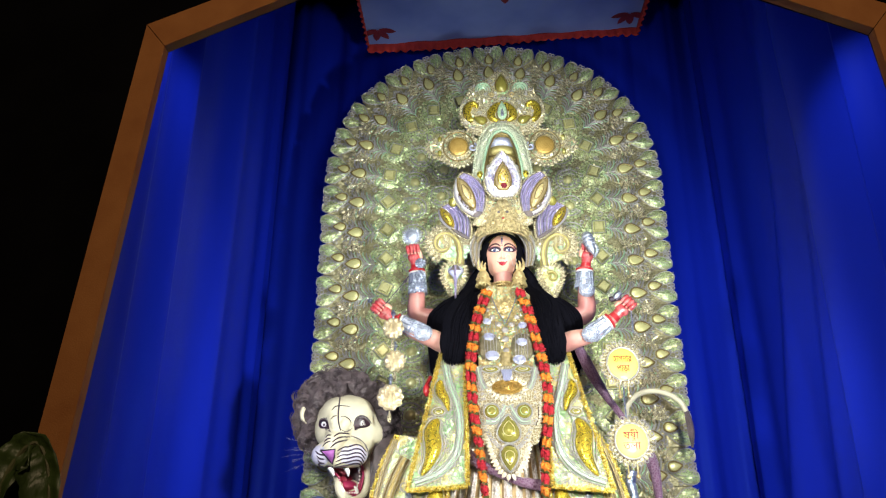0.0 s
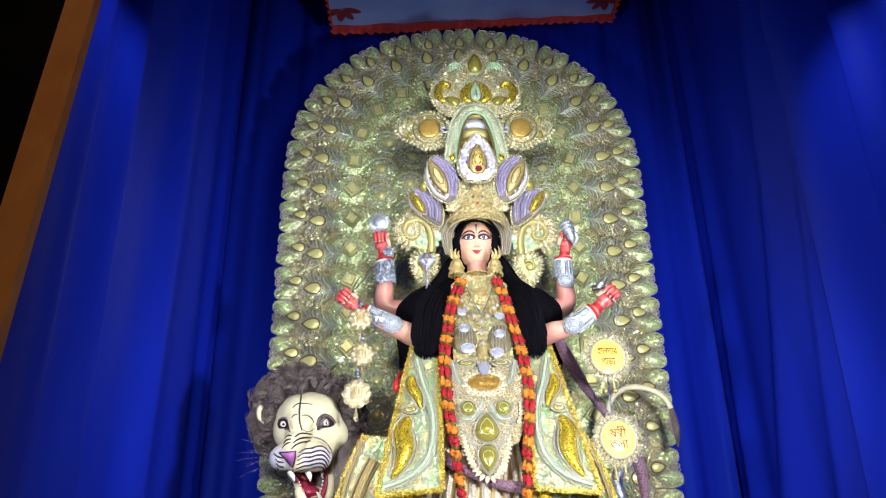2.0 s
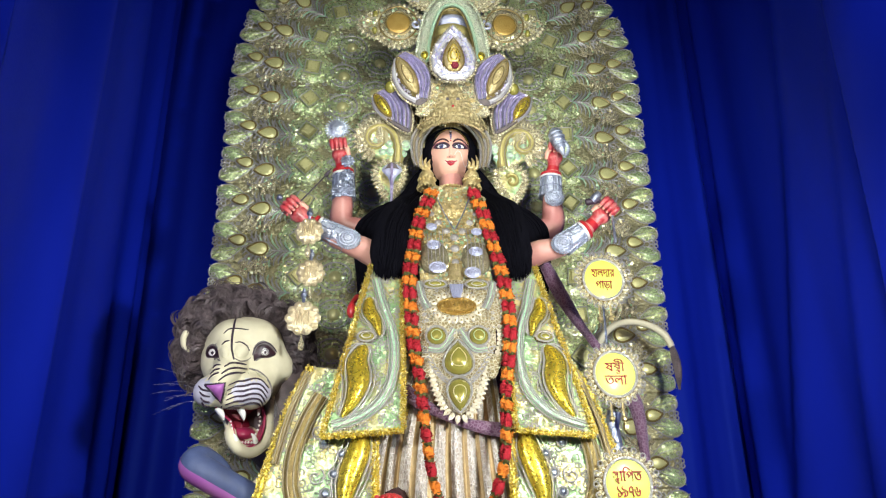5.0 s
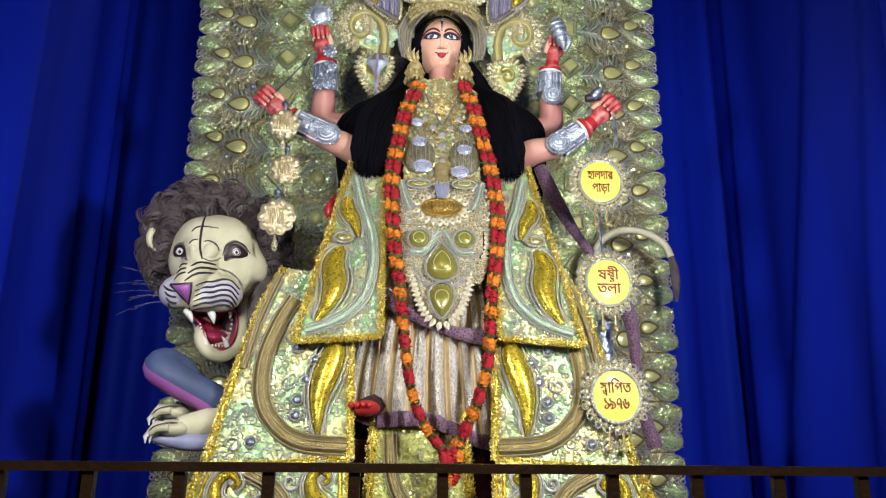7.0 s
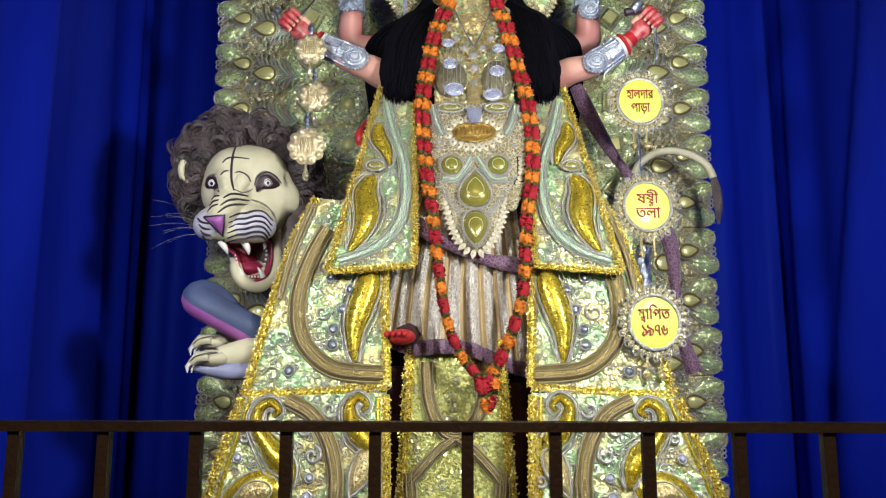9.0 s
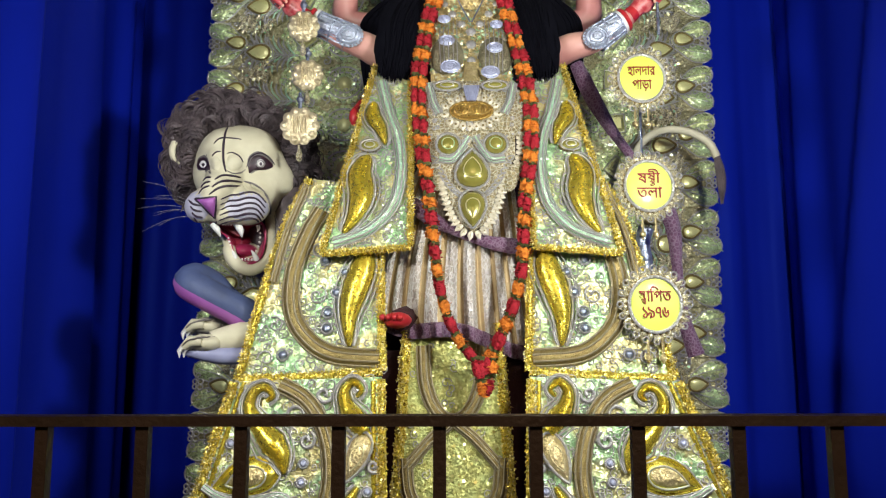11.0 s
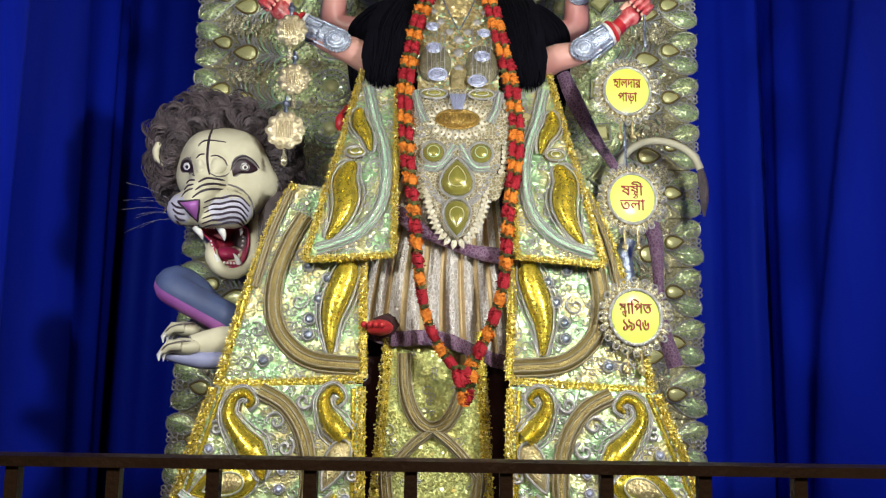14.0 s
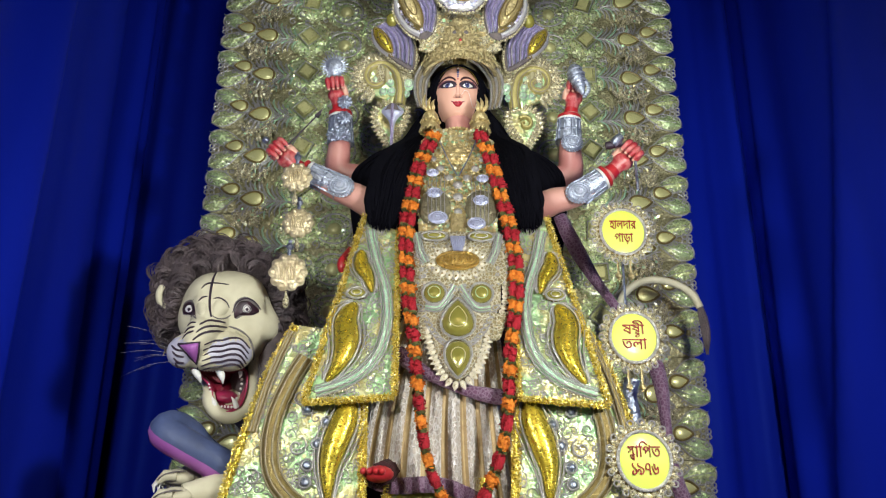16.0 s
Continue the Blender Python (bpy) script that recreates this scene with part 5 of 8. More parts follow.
def garland():
    t = thing("flower_garland", (0.3, 6.6, 1.2), "long red and orange marigold garland with green between", "garland")

    def bloom(r, seed, ln):
        rnd = random.Random(seed)
        s = Shape()
        s.ball((0, 0, 0), (r * 0.8, r * 0.8, ln * 0.5), 0, 10, 0.25, rnd)
        for k in range(30):
            a, z = rnd.random() * math.tau, (rnd.random() - 0.5) * ln * 0.9
            q = r * (0.85 + 0.3 * rnd.random()) * math.sqrt(max(0.25, 1 - (2 * z / ln) ** 2))
            d = Vector((math.cos(a), math.sin(a), 0))
            e = Vector((-math.sin(a), math.cos(a), 0)) * 0.012
            c = d * q * 0.75 + Vector((0, 0, z))
            tip = d * q * 1.12 + Vector((0, 0, z + (rnd.random() - 0.5) * 0.03))
            s.add([c - e, c + e, tip + e * 0.8, tip - e * 0.8], [(0, 1, 2, 3)])
        return s

    kinds = {"red": [mesh_of("red_flower", bloom(0.035, k, 0.112), "marigold_red") for k in range(3)],
             "orange": [mesh_of("orange_flower", bloom(0.035, k + 5, 0.090), "marigold_orange") for k in range(3)],
             "green": [mesh_of("green_sprig", bloom(0.024, k + 9, 0.022), "flower_green") for k in range(2)]}
    order = ("orange", "green", "red", "green")
    size = {"red": 0.100, "orange": 0.080, "green": 0.014}
    rnd = random.Random(2)

    def strand(pts, start):
        path = [Vector(p) for p in curve(pts, 12)]
        d, k, i = 0.0, start, 0
        acc = [0.0]
        for a, b in zip(path, path[1:]):
            acc.append(acc[-1] + (b - a).length)
        while d < acc[-1]:
            nm = order[k % 4]
            c = d + size[nm] / 2
            if c > acc[-1]:
                break
            while acc[i + 1] < c:
                i += 1
            f = (c - acc[i]) / (acc[i + 1] - acc[i])
            p, tg = path[i].lerp(path[i + 1], f), (path[i + 1] - path[i]).normalized()
            m = Matrix.Translation(p) @ tg.to_track_quat("Z", "Y").to_matrix().to_4x4() @ pose(0, 0, 0, 0, 0, rnd.random() * 360)
            part(nm + ("_sprig" if nm == "green" else "_flower"), rnd.choice(kinds[nm]), None, t, m=m)
            d += size[nm]
            k += 1

    def y_of(z):
        return 6.55 + 0.25 * (z - 2.2) if z > 1.9 else 6.475 - 0.02 * (z - 1.9)

    left = [(0.13, 3.90), (0.05, 3.68), (-0.005, 3.45), (-0.045, 3.05), (-0.02, 2.66), (0.03, 2.28), (0.075, 1.87), (0.13, 1.62), (0.22, 1.44), (0.325, 1.34)]
    right = [(0.44, 3.90), (0.51, 3.68), (0.56, 3.45), (0.635, 3.05), (0.645, 2.66), (0.59, 2.28), (0.555, 1.87), (0.50, 1.65), (0.43, 1.48), (0.345, 1.34)]
    for pts, k in ((left, 0), (right, 1)):
        gap = [0.006 + 0.016 * min(1.0, max(0.0, (z - 2.0) / 0.9)) for x, z in pts]
        strand([(x - g, y_of(z) - 0.03, z) for (x, z), g in zip(pts, gap)], 2 * k)
        strand([(x + g, y_of(z) - 0.06 + g * 0.5, z - 0.02) for (x, z), g in zip(pts, gap)], 2 * k)
    for dx in (-0.045, -0.015, 0.02, 0.05):
        strand([(0.335 + dx, 6.40, 1.36), (0.338 + dx * 0.8, 6.38, 1.28), (0.342 + dx * 0.3, 6.38, 1.19)], rnd.randrange(4))


garland()


# ---- crown and side ornaments ----
M["ruffle_green"] = mat("pale_green_ruffle", (0.56, 0.66, 0.46), (0.66, 0.66, 0.48), metal=0.5, rough=0.28, scale=16, bump=0.8, bump_scale=90, glit=0.7, glit_scale=80, lace=0.5, lace_scale=60, lace_col=(0.72, 0.78, 0.62))
M["plum_dark"] = mat("dark_plum", (0.09, 0.075, 0.08), (0.15, 0.12, 0.11), rough=0.7, scale=20, bump=0.4, bump_scale=120)


M["throat"] = mat("throat_red", (0.24, 0.008, 0.030), (0.13, 0.005, 0.014), rough=0.45, scale=12)
M["gold_dull"] = mat("olive_gold_satin", (0.42, 0.36, 0.13), (0.34, 0.29, 0.10), metal=0.45, rough=0.4, scale=10, bump=0.3, bump_scale=90)


def lotus(cx, cz, w, h, turn):
    """A pointed plume outline, point up before the turn."""
    base = [(0, 0.5), (0.2, 0.33), (0.38, 0.12), (0.48, -0.12), (0.44, -0.34), (0.25, -0.48), (0, -0.5)]
    pts = base + [(-x, y) for x, y in base[-2:0:-1]]
    c, s_ = math.cos(radians(turn)), math.sin(radians(turn))
    return [(cx + x * w * c - y * h * s_, cz + x * w * s_ + y * h * c) for x, y in pts][::-1]


def crown():
    t = thing("crown", (0.31, 7.3, 4.55), "towering gold, lilac and green filigree crown with gems", "crown")
    rnd = random.Random(6)
    # embossed front band
    s = Shape()
    vs, fs = [], []
    n, r = 28, 7
    for j in range(r + 1):
        for i in range(n + 1):
            a = math.pi * (0.04 + 0.92 * i / n)
            u = abs(i / n - 0.5) * 2
            zt = 4.99 - 0.26 * u ** 1.3
            zb = 4.60 - 0.03 * u
            z = zb + (zt - zb) * j / r
            q = 0.268 - 0.110 * (j / r) ** 1.4
            vs.append((0.312 - q * math.cos(a), 7.32 - 0.222 * math.sin(a), z))
    for j in range(r):
        fs += [(j * (n + 1) + i, j * (n + 1) + i + 1, (j + 1) * (n + 1) + i + 1, (j + 1) * (n + 1) + i) for i in range(n)]
    s.add(vs, fs)
    part("front_band", s, "crown_gold", t, "embossed antique gold front band")
    def on_band(a, z, out=0.004):
        q = 0.268 - 0.110 * (min(1.0, max(0.0, z - 4.6) / 0.39)) ** 1.4 + out
        return (0.312 - q * math.cos(a), 7.32 - (0.222 + out) * math.sin(a), z)

    s = Shape()
    for k in range(34):
        a = math.pi * (0.04 + 0.92 * k / 33)
        s.ball(on_band(a, 4.597 - 0.03 * abs(k / 33 - 0.5) * 2, 0.008), 0.015, 0, 6)
    for row, (z, n, r) in enumerate(((4.635, 17, 0.021), (4.685, 26, 0.012), (4.735, 13, 0.026), (4.79, 18, 0.013))):
        for k in range(n):
            a = math.pi * (0.07 + 0.86 * (k + 0.5 * (row % 2)) / (n - 1 + 0.5 * (row % 2)))
            u = abs(a / math.pi - 0.5) * 2
            zz = z - 0.06 * u ** 1.3 * row
            s.ball(on_band(a, zz, 0.002), (r, r * 0.6, r * 1.1), 0, 8)
            if row % 2 == 0:
                s.tube([tuple(Vector(on_band(a, zz, 0.008)) + Vector((r * 1.35 * math.cos(v), 0, r * 1.35 * math.sin(v)))) for v in np.linspace(-0.5, math.pi + 0.5, 9)], 0.005, 5)
    # the face-like middle: curled-leaf brows, two dark balls as shaded hollows, a drop above
    for f in (-1, 1):
        s.tube([(0.312 + f * (0.012 + 0.062 * v), 7.088 + 0.03 * v, 4.83 + 0.05 * math.sin(math.pi * v)) for v in np.linspace(0, 1, 9)], [0.008, 0.012, 0.015, 0.016, 0.016, 0.014, 0.012, 0.009, 0.004], 7)
        s.ball((0.312 + f * 0.042, 7.105, 4.822), (0.020, 0.010, 0.016), 1, 10)
        for k in range(3):
            c = (0.312 + f * (0.10 + 0.018 * k), 7.125 + 0.012 * k, 4.86 - 0.045 * k)
            s.tube([(c[0] + 0.030 * (1 - j / 14) * math.cos(f * j * 0.6), c[1], c[2] + 0.030 * (1 - j / 14) * math.sin(j * 0.6)) for j in range(12)], 0.009, 6)
    s.ball((0.312, 7.088, 4.79), (0.022, 0.016, 0.024), 0, 10)
    s.ball((0.312, 7.095, 4.925), (0.020, 0.014, 0.036), 0, 10)
    s.ball((0.312, 7.085, 4.74), (0.012, 0.010, 0.014), 2, 8)
    for k in range(70):
        a = math.pi * rnd.uniform(0.10, 0.90)
        u = abs(a / math.pi - 0.5) * 2
        s.ball(on_band(a, rnd.uniform(4.61, 4.93 - 0.26 * u ** 1.3), 0.002), rnd.uniform(0.007, 0.013), 0, 6)
    part("embossing", s, ["crown_gold", "plum_dark", "red_paint"], t)
    # arched rays round the hair
    for f in (-1, 1):
        for k in range(5):
            s = Shape(front(7.34 - 0.01 * k, 0, 0, 0.305, f))
            s.loft(curve([(0.240 + 0.016 * k, 4.28), (0.256 + 0.020 * k, 4.4), (0.245 + 0.023 * k, 4.54), (0.175 + 0.026 * k, 4.66), (0.10 + 0.026 * k, 4.73)], 6), 0.011, 0.02, 0, 0, 4)
            part("halo_band", s, "band_cord" if k % 2 else "cord", t)
    # conical body with ringed bands
    for k in range(7):
        s = Shape()
        z, q = 5.18 + 0.115 * k, 0.245 - 0.018 * k
        s.tube([(0.325 + q * math.cos(a), 7.42 - 0.8 * q * math.sin(a), z + 0.03 * math.sin(a)) for a in np.linspace(-0.2, math.pi + 0.2, 18)], 0.055, 8, 0)
        part("cone_ring", s, ("band", "gold_dull", "lilac_silver")[k % 3], t)
    for f in (-1, 1):
        s = Shape(front(7.20, 0, 0, 0.325, f))
        s.loft(curve([(0.275, 5.20), (0.255, 5.45), (0.20, 5.72), (0.11, 5.88), (0.0, 5.925)], 6), 0.045, 0.03, 0, 1, 5)
        s.petals(curve([(0.315, 5.26), (0.30, 5.45), (0.245, 5.74), (0.14, 5.92), (0.0, 5.965)], 5), 0.028, 0.03, 1, 0.0, 0.012, side=-1)
        s.tube(lift(curve([(0.225, 5.25), (0.205, 5.45), (0.155, 5.69), (0.085, 5.83), (0.0, 5.865)], 6), 0.02), 0.016, 6, 0)
        s.tube(lift(curve([(0.20, 5.25), (0.18, 5.45), (0.13, 5.67), (0.07, 5.80), (0.0, 5.83)], 6), 0.015), 0.010, 5, 2)
        part("green_side_band", s, ["green", "ruffle_green", "band"], t)
        s = Shape(front(7.22, 0, 0, 0.325, f))
        s.dome(ring(0.248, 5.31, 0.045, 0.055, 12), 0.02, 0.05, 0, 3)
        part("gold_drop", s, "gold", t)
        s = Shape(front(7.30, 0, 0, 0.325, f))
        s.tube([(0.325 + 0.055 * (1 - q / 16) * math.cos(q * 0.55 + 2), 5.70 + 0.055 * (1 - q / 16) * math.sin(q * 0.55 + 2), 0.05) for q in range(14)], 0.012, 6, 0)
        part("silver_scroll", s, "lilac_silver", t)

    def mid_curve(a, b, u):
        return [(p[0] + (q[0] - p[0]) * u, p[1] + (q[1] - p[1]) * u) for p, q in zip(a, b)]

    def leaf_plume(f, y, outline, tip, base, hw, near, far, edge, bands, name):
        """A plume with a lens-shaped gem along its outer side and nested bands along the inner."""
        q = front(y, 0, 0, 0.315, f)
        o = curve(outline + outline[:1], 4)[:-1]
        if sum(o[i - 1][0] * o[i][1] - o[i][0] * o[i - 1][1] for i in range(len(o))) < 0:
            o = o[::-1]
        s = Shape(q)
        # dark backing colour gives the shadowed grooves between the bands
        s.slab(o, -0.03, 0.008, 4, 0.03)
        s.petals(o[::-1] + [o[-1]], 0.022, 0.026, 3, -0.008, 0.010)
        pl = part(name, s, ["lilac", "cord", "silver", "ruffle", "plum_dark"], t, "lilac sequinned plume with silver cords")
        for k in range(bands):
            c = curve(mid_curve(near, far, k / (bands - 1)), 7)
            s = Shape(q)
            s.loft(c, lambda v: 0.0165 * (0.5 + 0.5 * math.sin(math.pi * v)), 0.03, 0.008, 0, 5)
            part("lilac_band", s, "lilac", pl)
            s = Shape(q)
            s.tube(lift(curve(mid_curve(near, far, (k + 0.36) / (bands - 1)), 7), 0.014), 0.006, 5, 0)
            part("silver_cord", s, "cord" if k % 2 else "silver", pl)
        s = Shape(q)
        s.loft(curve(edge, 7), 0.020, 0.03, 0.006, 0, 5)
        s.sequins(curve(edge, 5) + curve(near, 5)[::-1], 120, 0.010, 0, 0.016, 1.4, rnd)
        part("glitter_edge", s, "white_sequin", pl, "sparkling silver edge")
        mx, mz = (tip[0] + base[0]) / 2, (tip[1] + base[1]) / 2
        dx, dz = base[0] - tip[0], base[1] - tip[1]
        ln = math.hypot(dx, dz)
        nx, nz = -dz / ln, dx / ln
        g = [(mx + dx * 0.5 * math.cos(a) + nx * hw * math.sin(a) * abs(math.sin(a)) ** 0.3, mz + dz * 0.5 * math.cos(a) + nz * hw * math.sin(a) * abs(math.sin(a)) ** 0.3) for a in np.linspace(0, math.tau, 21)[:-1]]
        s = Shape(q)
        s.dome(grown(g, 1.22), 0.012, 0.03, 1, 2)
        s.dome(g, 0.040, 0.035, 0, 4)
        s.tube(lift(shut(grown(g, 1.06)), 0.045), 0.008, 4, 2)
        s.tube(lift(shut(grown(g, 0.55)), 0.070), 0.005, 4, 1)
        part("gem", s, ["gold_pale" if bands < 5 else "gold", "band", "band"], pl)

    for f in (-1, 1):
        leaf_plume(f, 7.24, [(0.69, 4.92), (0.60, 4.99), (0.50, 4.985), (0.41, 4.91), (0.35, 4.76), (0.36, 4.59), (0.42, 4.585), (0.56, 4.69), (0.67, 4.81)],
                   (0.665, 4.91), (0.535, 4.70), 0.042, [(0.65, 4.945), (0.58, 4.90), (0.53, 4.80), (0.51, 4.68)], [(0.60, 4.975), (0.47, 4.95), (0.385, 4.80), (0.385, 4.60)],
                   [(0.68, 4.91), (0.655, 4.80), (0.55, 4.69)], 5, "side_plume")
        leaf_plume(f, 7.15, [(0.49, 5.24), (0.42, 5.32), (0.30, 5.26), (0.205, 5.14), (0.185, 4.95), (0.23, 4.82), (0.31, 4.79), (0.43, 4.87), (0.52, 5.05)],
                   (0.47, 5.22), (0.31, 4.88), 0.060, [(0.46, 5.27), (0.36, 5.17), (0.29, 5.02), (0.28, 4.85)], [(0.42, 5.305), (0.29, 5.22), (0.205, 5.07), (0.225, 4.84)],
                   [(0.49, 5.23), (0.50, 5.05), (0.42, 4.89), (0.31, 4.815)], 4, "plume")
        s = Shape(front(7.20, 0, 0, 0.315, f))
        s.dome(ring(0.535, 4.99, 0.05, 0.06, 12), 0, 0.05, 0, 3)
        part("olive_bead", s, "gem", t)
    # the tall middle plume
    q = front(7.04, 0, 0, 0.318)
    o = lotus(0, 5.24, 0.39, 0.555, 0)
    s = Shape(q)
    s.slab(o, -0.03, 0.010, 0, 0.03)
    s.petals(o[::-1] + [o[-1]], 0.030, 0.030, 3, -0.006, 0.012)
    for k in (0.98, 0.66):
        s.tube(lift(shut(grown(o, k)), 0.018), 0.011, 5, 1)
    pl = part("middle_plume", s, ["lilac", "cord", "silver", "ruffle"], t, "silver and lilac sequinned plume")
    s = Shape(q)
    for k in range(3):
        s.loft(shut(grown(o, 0.74 + 0.09 * k)), 0.022, 0.026, 0.008, 0, 4)
    s.sequins(grown(o, 0.94), 320, 0.011, 0, 0.030, 1.5, rnd)
    part("glitter_layer", s, "white_sequin", pl, "sparkling silver sequins")
    g = lotus(0, 5.195, 0.175, 0.325, 0)
    s = Shape(q)
    s.dome(grown(g, 1.15), 0.012, 0.03, 1, 2)
    s.dome(g, 0.038, 0.04, 0, 4)
    s.tube(lift(shut(grown(g, 1.04)), 0.048), 0.008, 4, 2)
    for k in (0.62, 0.35):
        s.tube(lift(shut(grown(g, k)), 0.040 + 0.04 * (1 - k * k) ** 0.5), 0.006, 4, 1)
    part("gem", s, ["gold_pale", "gold", "band"], pl)
    s = Shape(front(7.0))
    for k in range(6):
        s.ball((0.325 + 0.018 * math.cos(k * 1.05), 5.068 + 0.018 * math.sin(k * 1.05), 0.03), 0.018, 0, 7)
    part("crimson_flower", s, "throat", t, "small crimson flower")
    s = Shape(front(7.17, 0, 0, 0.315))
    fan = [(-0.29, 4.70), (-0.27, 4.88), (-0.19, 5.02), (-0.08, 5.08), (0.08, 5.08), (0.19, 5.02), (0.27, 4.88), (0.29, 4.70)]
    s.slab(fan[::-1], -0.03, 0.0, 0, 0.02)
    s.petals(fan, 0.04, 0.03, 0, -0.01, 0.012)
    s.petals(fan, 0.04, 0.03, 0, -0.01, 0.012, side=-1)
    s.curls(fan, 50, 0.022, 1, 0.004, 0.006, rnd)
    s.sequins(fan, 120, 0.010, 2, 0.004, 1.2, rnd)
    part("inner_fan", s, ["ruffle", "gold_pale", "sequin"], t, "pale gold ruffled fan")
    s = Shape(front(7.44, 0, 0, 0.315))
    s.slab([(-0.42, 4.55), (-0.45, 4.9), (-0.30, 5.35), (0.30, 5.35), (0.45, 4.9), (0.42, 4.55)], -0.03, 0.0, 0, 0.02)
    part("crown_back", s, "leaf_dull", t)
    for f in (-1, 1):
        for k in range(5):
            s = Shape(front(7.38 - 0.01 * k, 0, 0, 0.315, f))
            s.loft(curve([(0.03 + 0.05 * k, 4.70), (0.03 + 0.05 * k, 4.95), (0.02 + 0.045 * k, 5.12), (0.01 + 0.03 * k, 5.34)], 6), 0.030, 0.03, 0, 0, 5)
            part("back_rib", s, "ruffle" if k % 2 else "band", t)
    # ribbed backing between the plumes
    for f in (-1, 1):
        for k in range(8):
            s = Shape(front(7.40 - 0.012 * k, 0, 0, 0.315, f))
            s.loft(curve([(0.26 + 0.05 * k, 4.50), (0.27 + 0.05 * k, 4.75), (0.25 + 0.045 * k, 5.02), (0.16 + 0.035 * k, 5.36 - 0.02 * k)], 6), 0.034, 0.03, 0, 0, 5)
            part("back_rib", s, "ruffle" if k % 2 else "leaf_dull", t)
    # roundels to both sides
    for f in (-1, 1):
        q = front(7.32, 0, 0, 0.325, f)
        cx, cz = 0.487, 5.735
        o = ring(cx, cz, 0.205, 0.215, n=22)
        s = Shape(q)
        s.dome(o, -0.02, 0.03, 0, 2)
        s.petals(o[::-1] + [o[-1]], 0.05, 0.045, 0, -0.01, 0.02)
        s.petals(grown(o[::-1] + [o[-1]], 0.84), 0.04, 0.04, 0, 0.01, 0.015)
        s.sequins(o, 70, 0.012, 1, 0.02, 1.0, rnd)
        ro = part("roundel", s, ["ruffle", "sequin"], t, "beige petalled roundel with an amber disc")
        s = Shape(q)
        s.dome(ring(cx, cz, 0.122, 0.130, n=22), 0.015, 0.02, 1, 2)
        s.dome(ring(cx, cz, 0.104, 0.112, n=22), 0.032, 0.010, 0, 4)
        s.tube(lift(shut(ring(cx, cz, 0.112, 0.120, n=22)), 0.038), 0.006, 5, 2)
        s.tube(lift(shut(ring(cx, cz, 0.175, 0.185, n=24)), 0.028), 0.008, 5, 2)
        part("amber_disc", s, ["orange_gem", "gold_pale", "band"], ro)
        s = Shape(q)
        tipo = [(0.66, 5.86), (0.68, 5.62), (0.78, 5.67), (0.84, 5.75), (0.79, 5.82)]
        s.slab(tipo, -0.02, 0.015, 0, 0.08)
        s.petals([(0.66, 5.60), (0.78, 5.66), (0.84, 5.75), (0.79, 5.83), (0.64, 5.90)], 0.045, 0.045, 0, -0.01, 0.015, side=-1)
        s.sequins(tipo, 30, 0.012, 1, 0.016, 1.0, rnd)
        part("roundel_tip", s, ["ruffle", "sequin"], ro)
        for z in (5.84, 5.66):
            s = Shape(q)
            s.dome(ring(0.70, z, 0.026, 0.042, 10), 0.015, 0.03, 0, 2)
            part("olive_bead", s, "gem", ro)
    # the crest
    q = front(7.26, 0, 0, 0.342)
    half = [(0.060, 6.690), (0.121, 6.620), (0.22, 6.56), (0.325, 6.520), (0.376, 6.39), (0.445, 6.292), (0.462, 6.113), (0.395, 5.975), (0.30, 5.90), (0.155, 5.87)]
    crest = curve([(0, 6.735)] + half, 3)
    left = [(-x, z) for x, z in crest]
    crest = crest[::-1] + left[1:]
    s = Shape(q)
    s.slab(crest, -0.03, 0.015, 0, 0.01)
    s.petals(crest[::-1], 0.040, 0.040, 0, -0.01, 0.018)
    s.petals([(x * 0.88, 6.27 + (z - 6.27) * 0.88) for x, z in crest[::-1]], 0.038, 0.036, 0, 0.008, 0.014)
    s.sequins(crest, 190, 0.012, 1, 0.016, 1.1, rnd)
    s.curls(crest, 70, 0.026, 2, 0.02, 0.006, rnd)
    cr = part("crest", s, ["ruffle", "sequin", "cord"], t, "scalloped crest of pale foil")

    def on_crest(o, name, mats, h=0.04, wide=1.22):
        z = Shape(q)
        z.dome(grown(o, wide), 0.01, 0.025, 1, 2)
        z.dome(o, 0.03, h, 0, 3)
        z.tube(lift(shut(grown(o, 1.06)), 0.036), 0.007, 4, 2)
        part(name, z, mats, cr)

    on_crest(lotus(0.0, 6.535, 0.145, 0.235, 0), "gem", ["gem", "irid", "band"], 0.035, 1.4)
    on_crest(drop(0, 6.165, 0.145, 0.255), "gem", ["green", "band", "band"], 0.02, 1.25)
    on_crest(drop(0, 6.135, 0.060, 0.135), "gem", ["silver", "green", "cord"], 0.03)
    for f in (-1, 1):
        F = front(7.26, 0, 0, 0.342, f)
        z = Shape(F)
        z.loft(curve([(0.012, 6.262), (0.060, 6.235), (0.118, 6.16), (0.125, 6.09), (0.085, 6.045), (0.045, 6.04)], 6), lambda v: 0.008 + 0.040 * math.sin(math.pi * min(1, v * 0.92 + 0.04)), 0.04, 0.02, 0, 6)
        z.tube(curve([(0.012, 6.272, 0.03), (0.075, 6.258, 0.03), (0.155, 6.165, 0.03), (0.158, 6.075, 0.03), (0.09, 6.012, 0.03)], 6), 0.007, 4, 1)
        part("gold_paisley", z, ["gold", "band"], cr)
        z = Shape(F)
        z.loft(curve([(0.330, 6.035), (0.375, 6.06), (0.405, 6.14), (0.385, 6.225), (0.335, 6.262), (0.295, 6.238), (0.300, 6.20)], 6), lambda v: 0.040 * math.sin(math.pi * min(1, 0.2 + v * 0.72)) + 0.006, 0.045, 0.02, 0, 6)
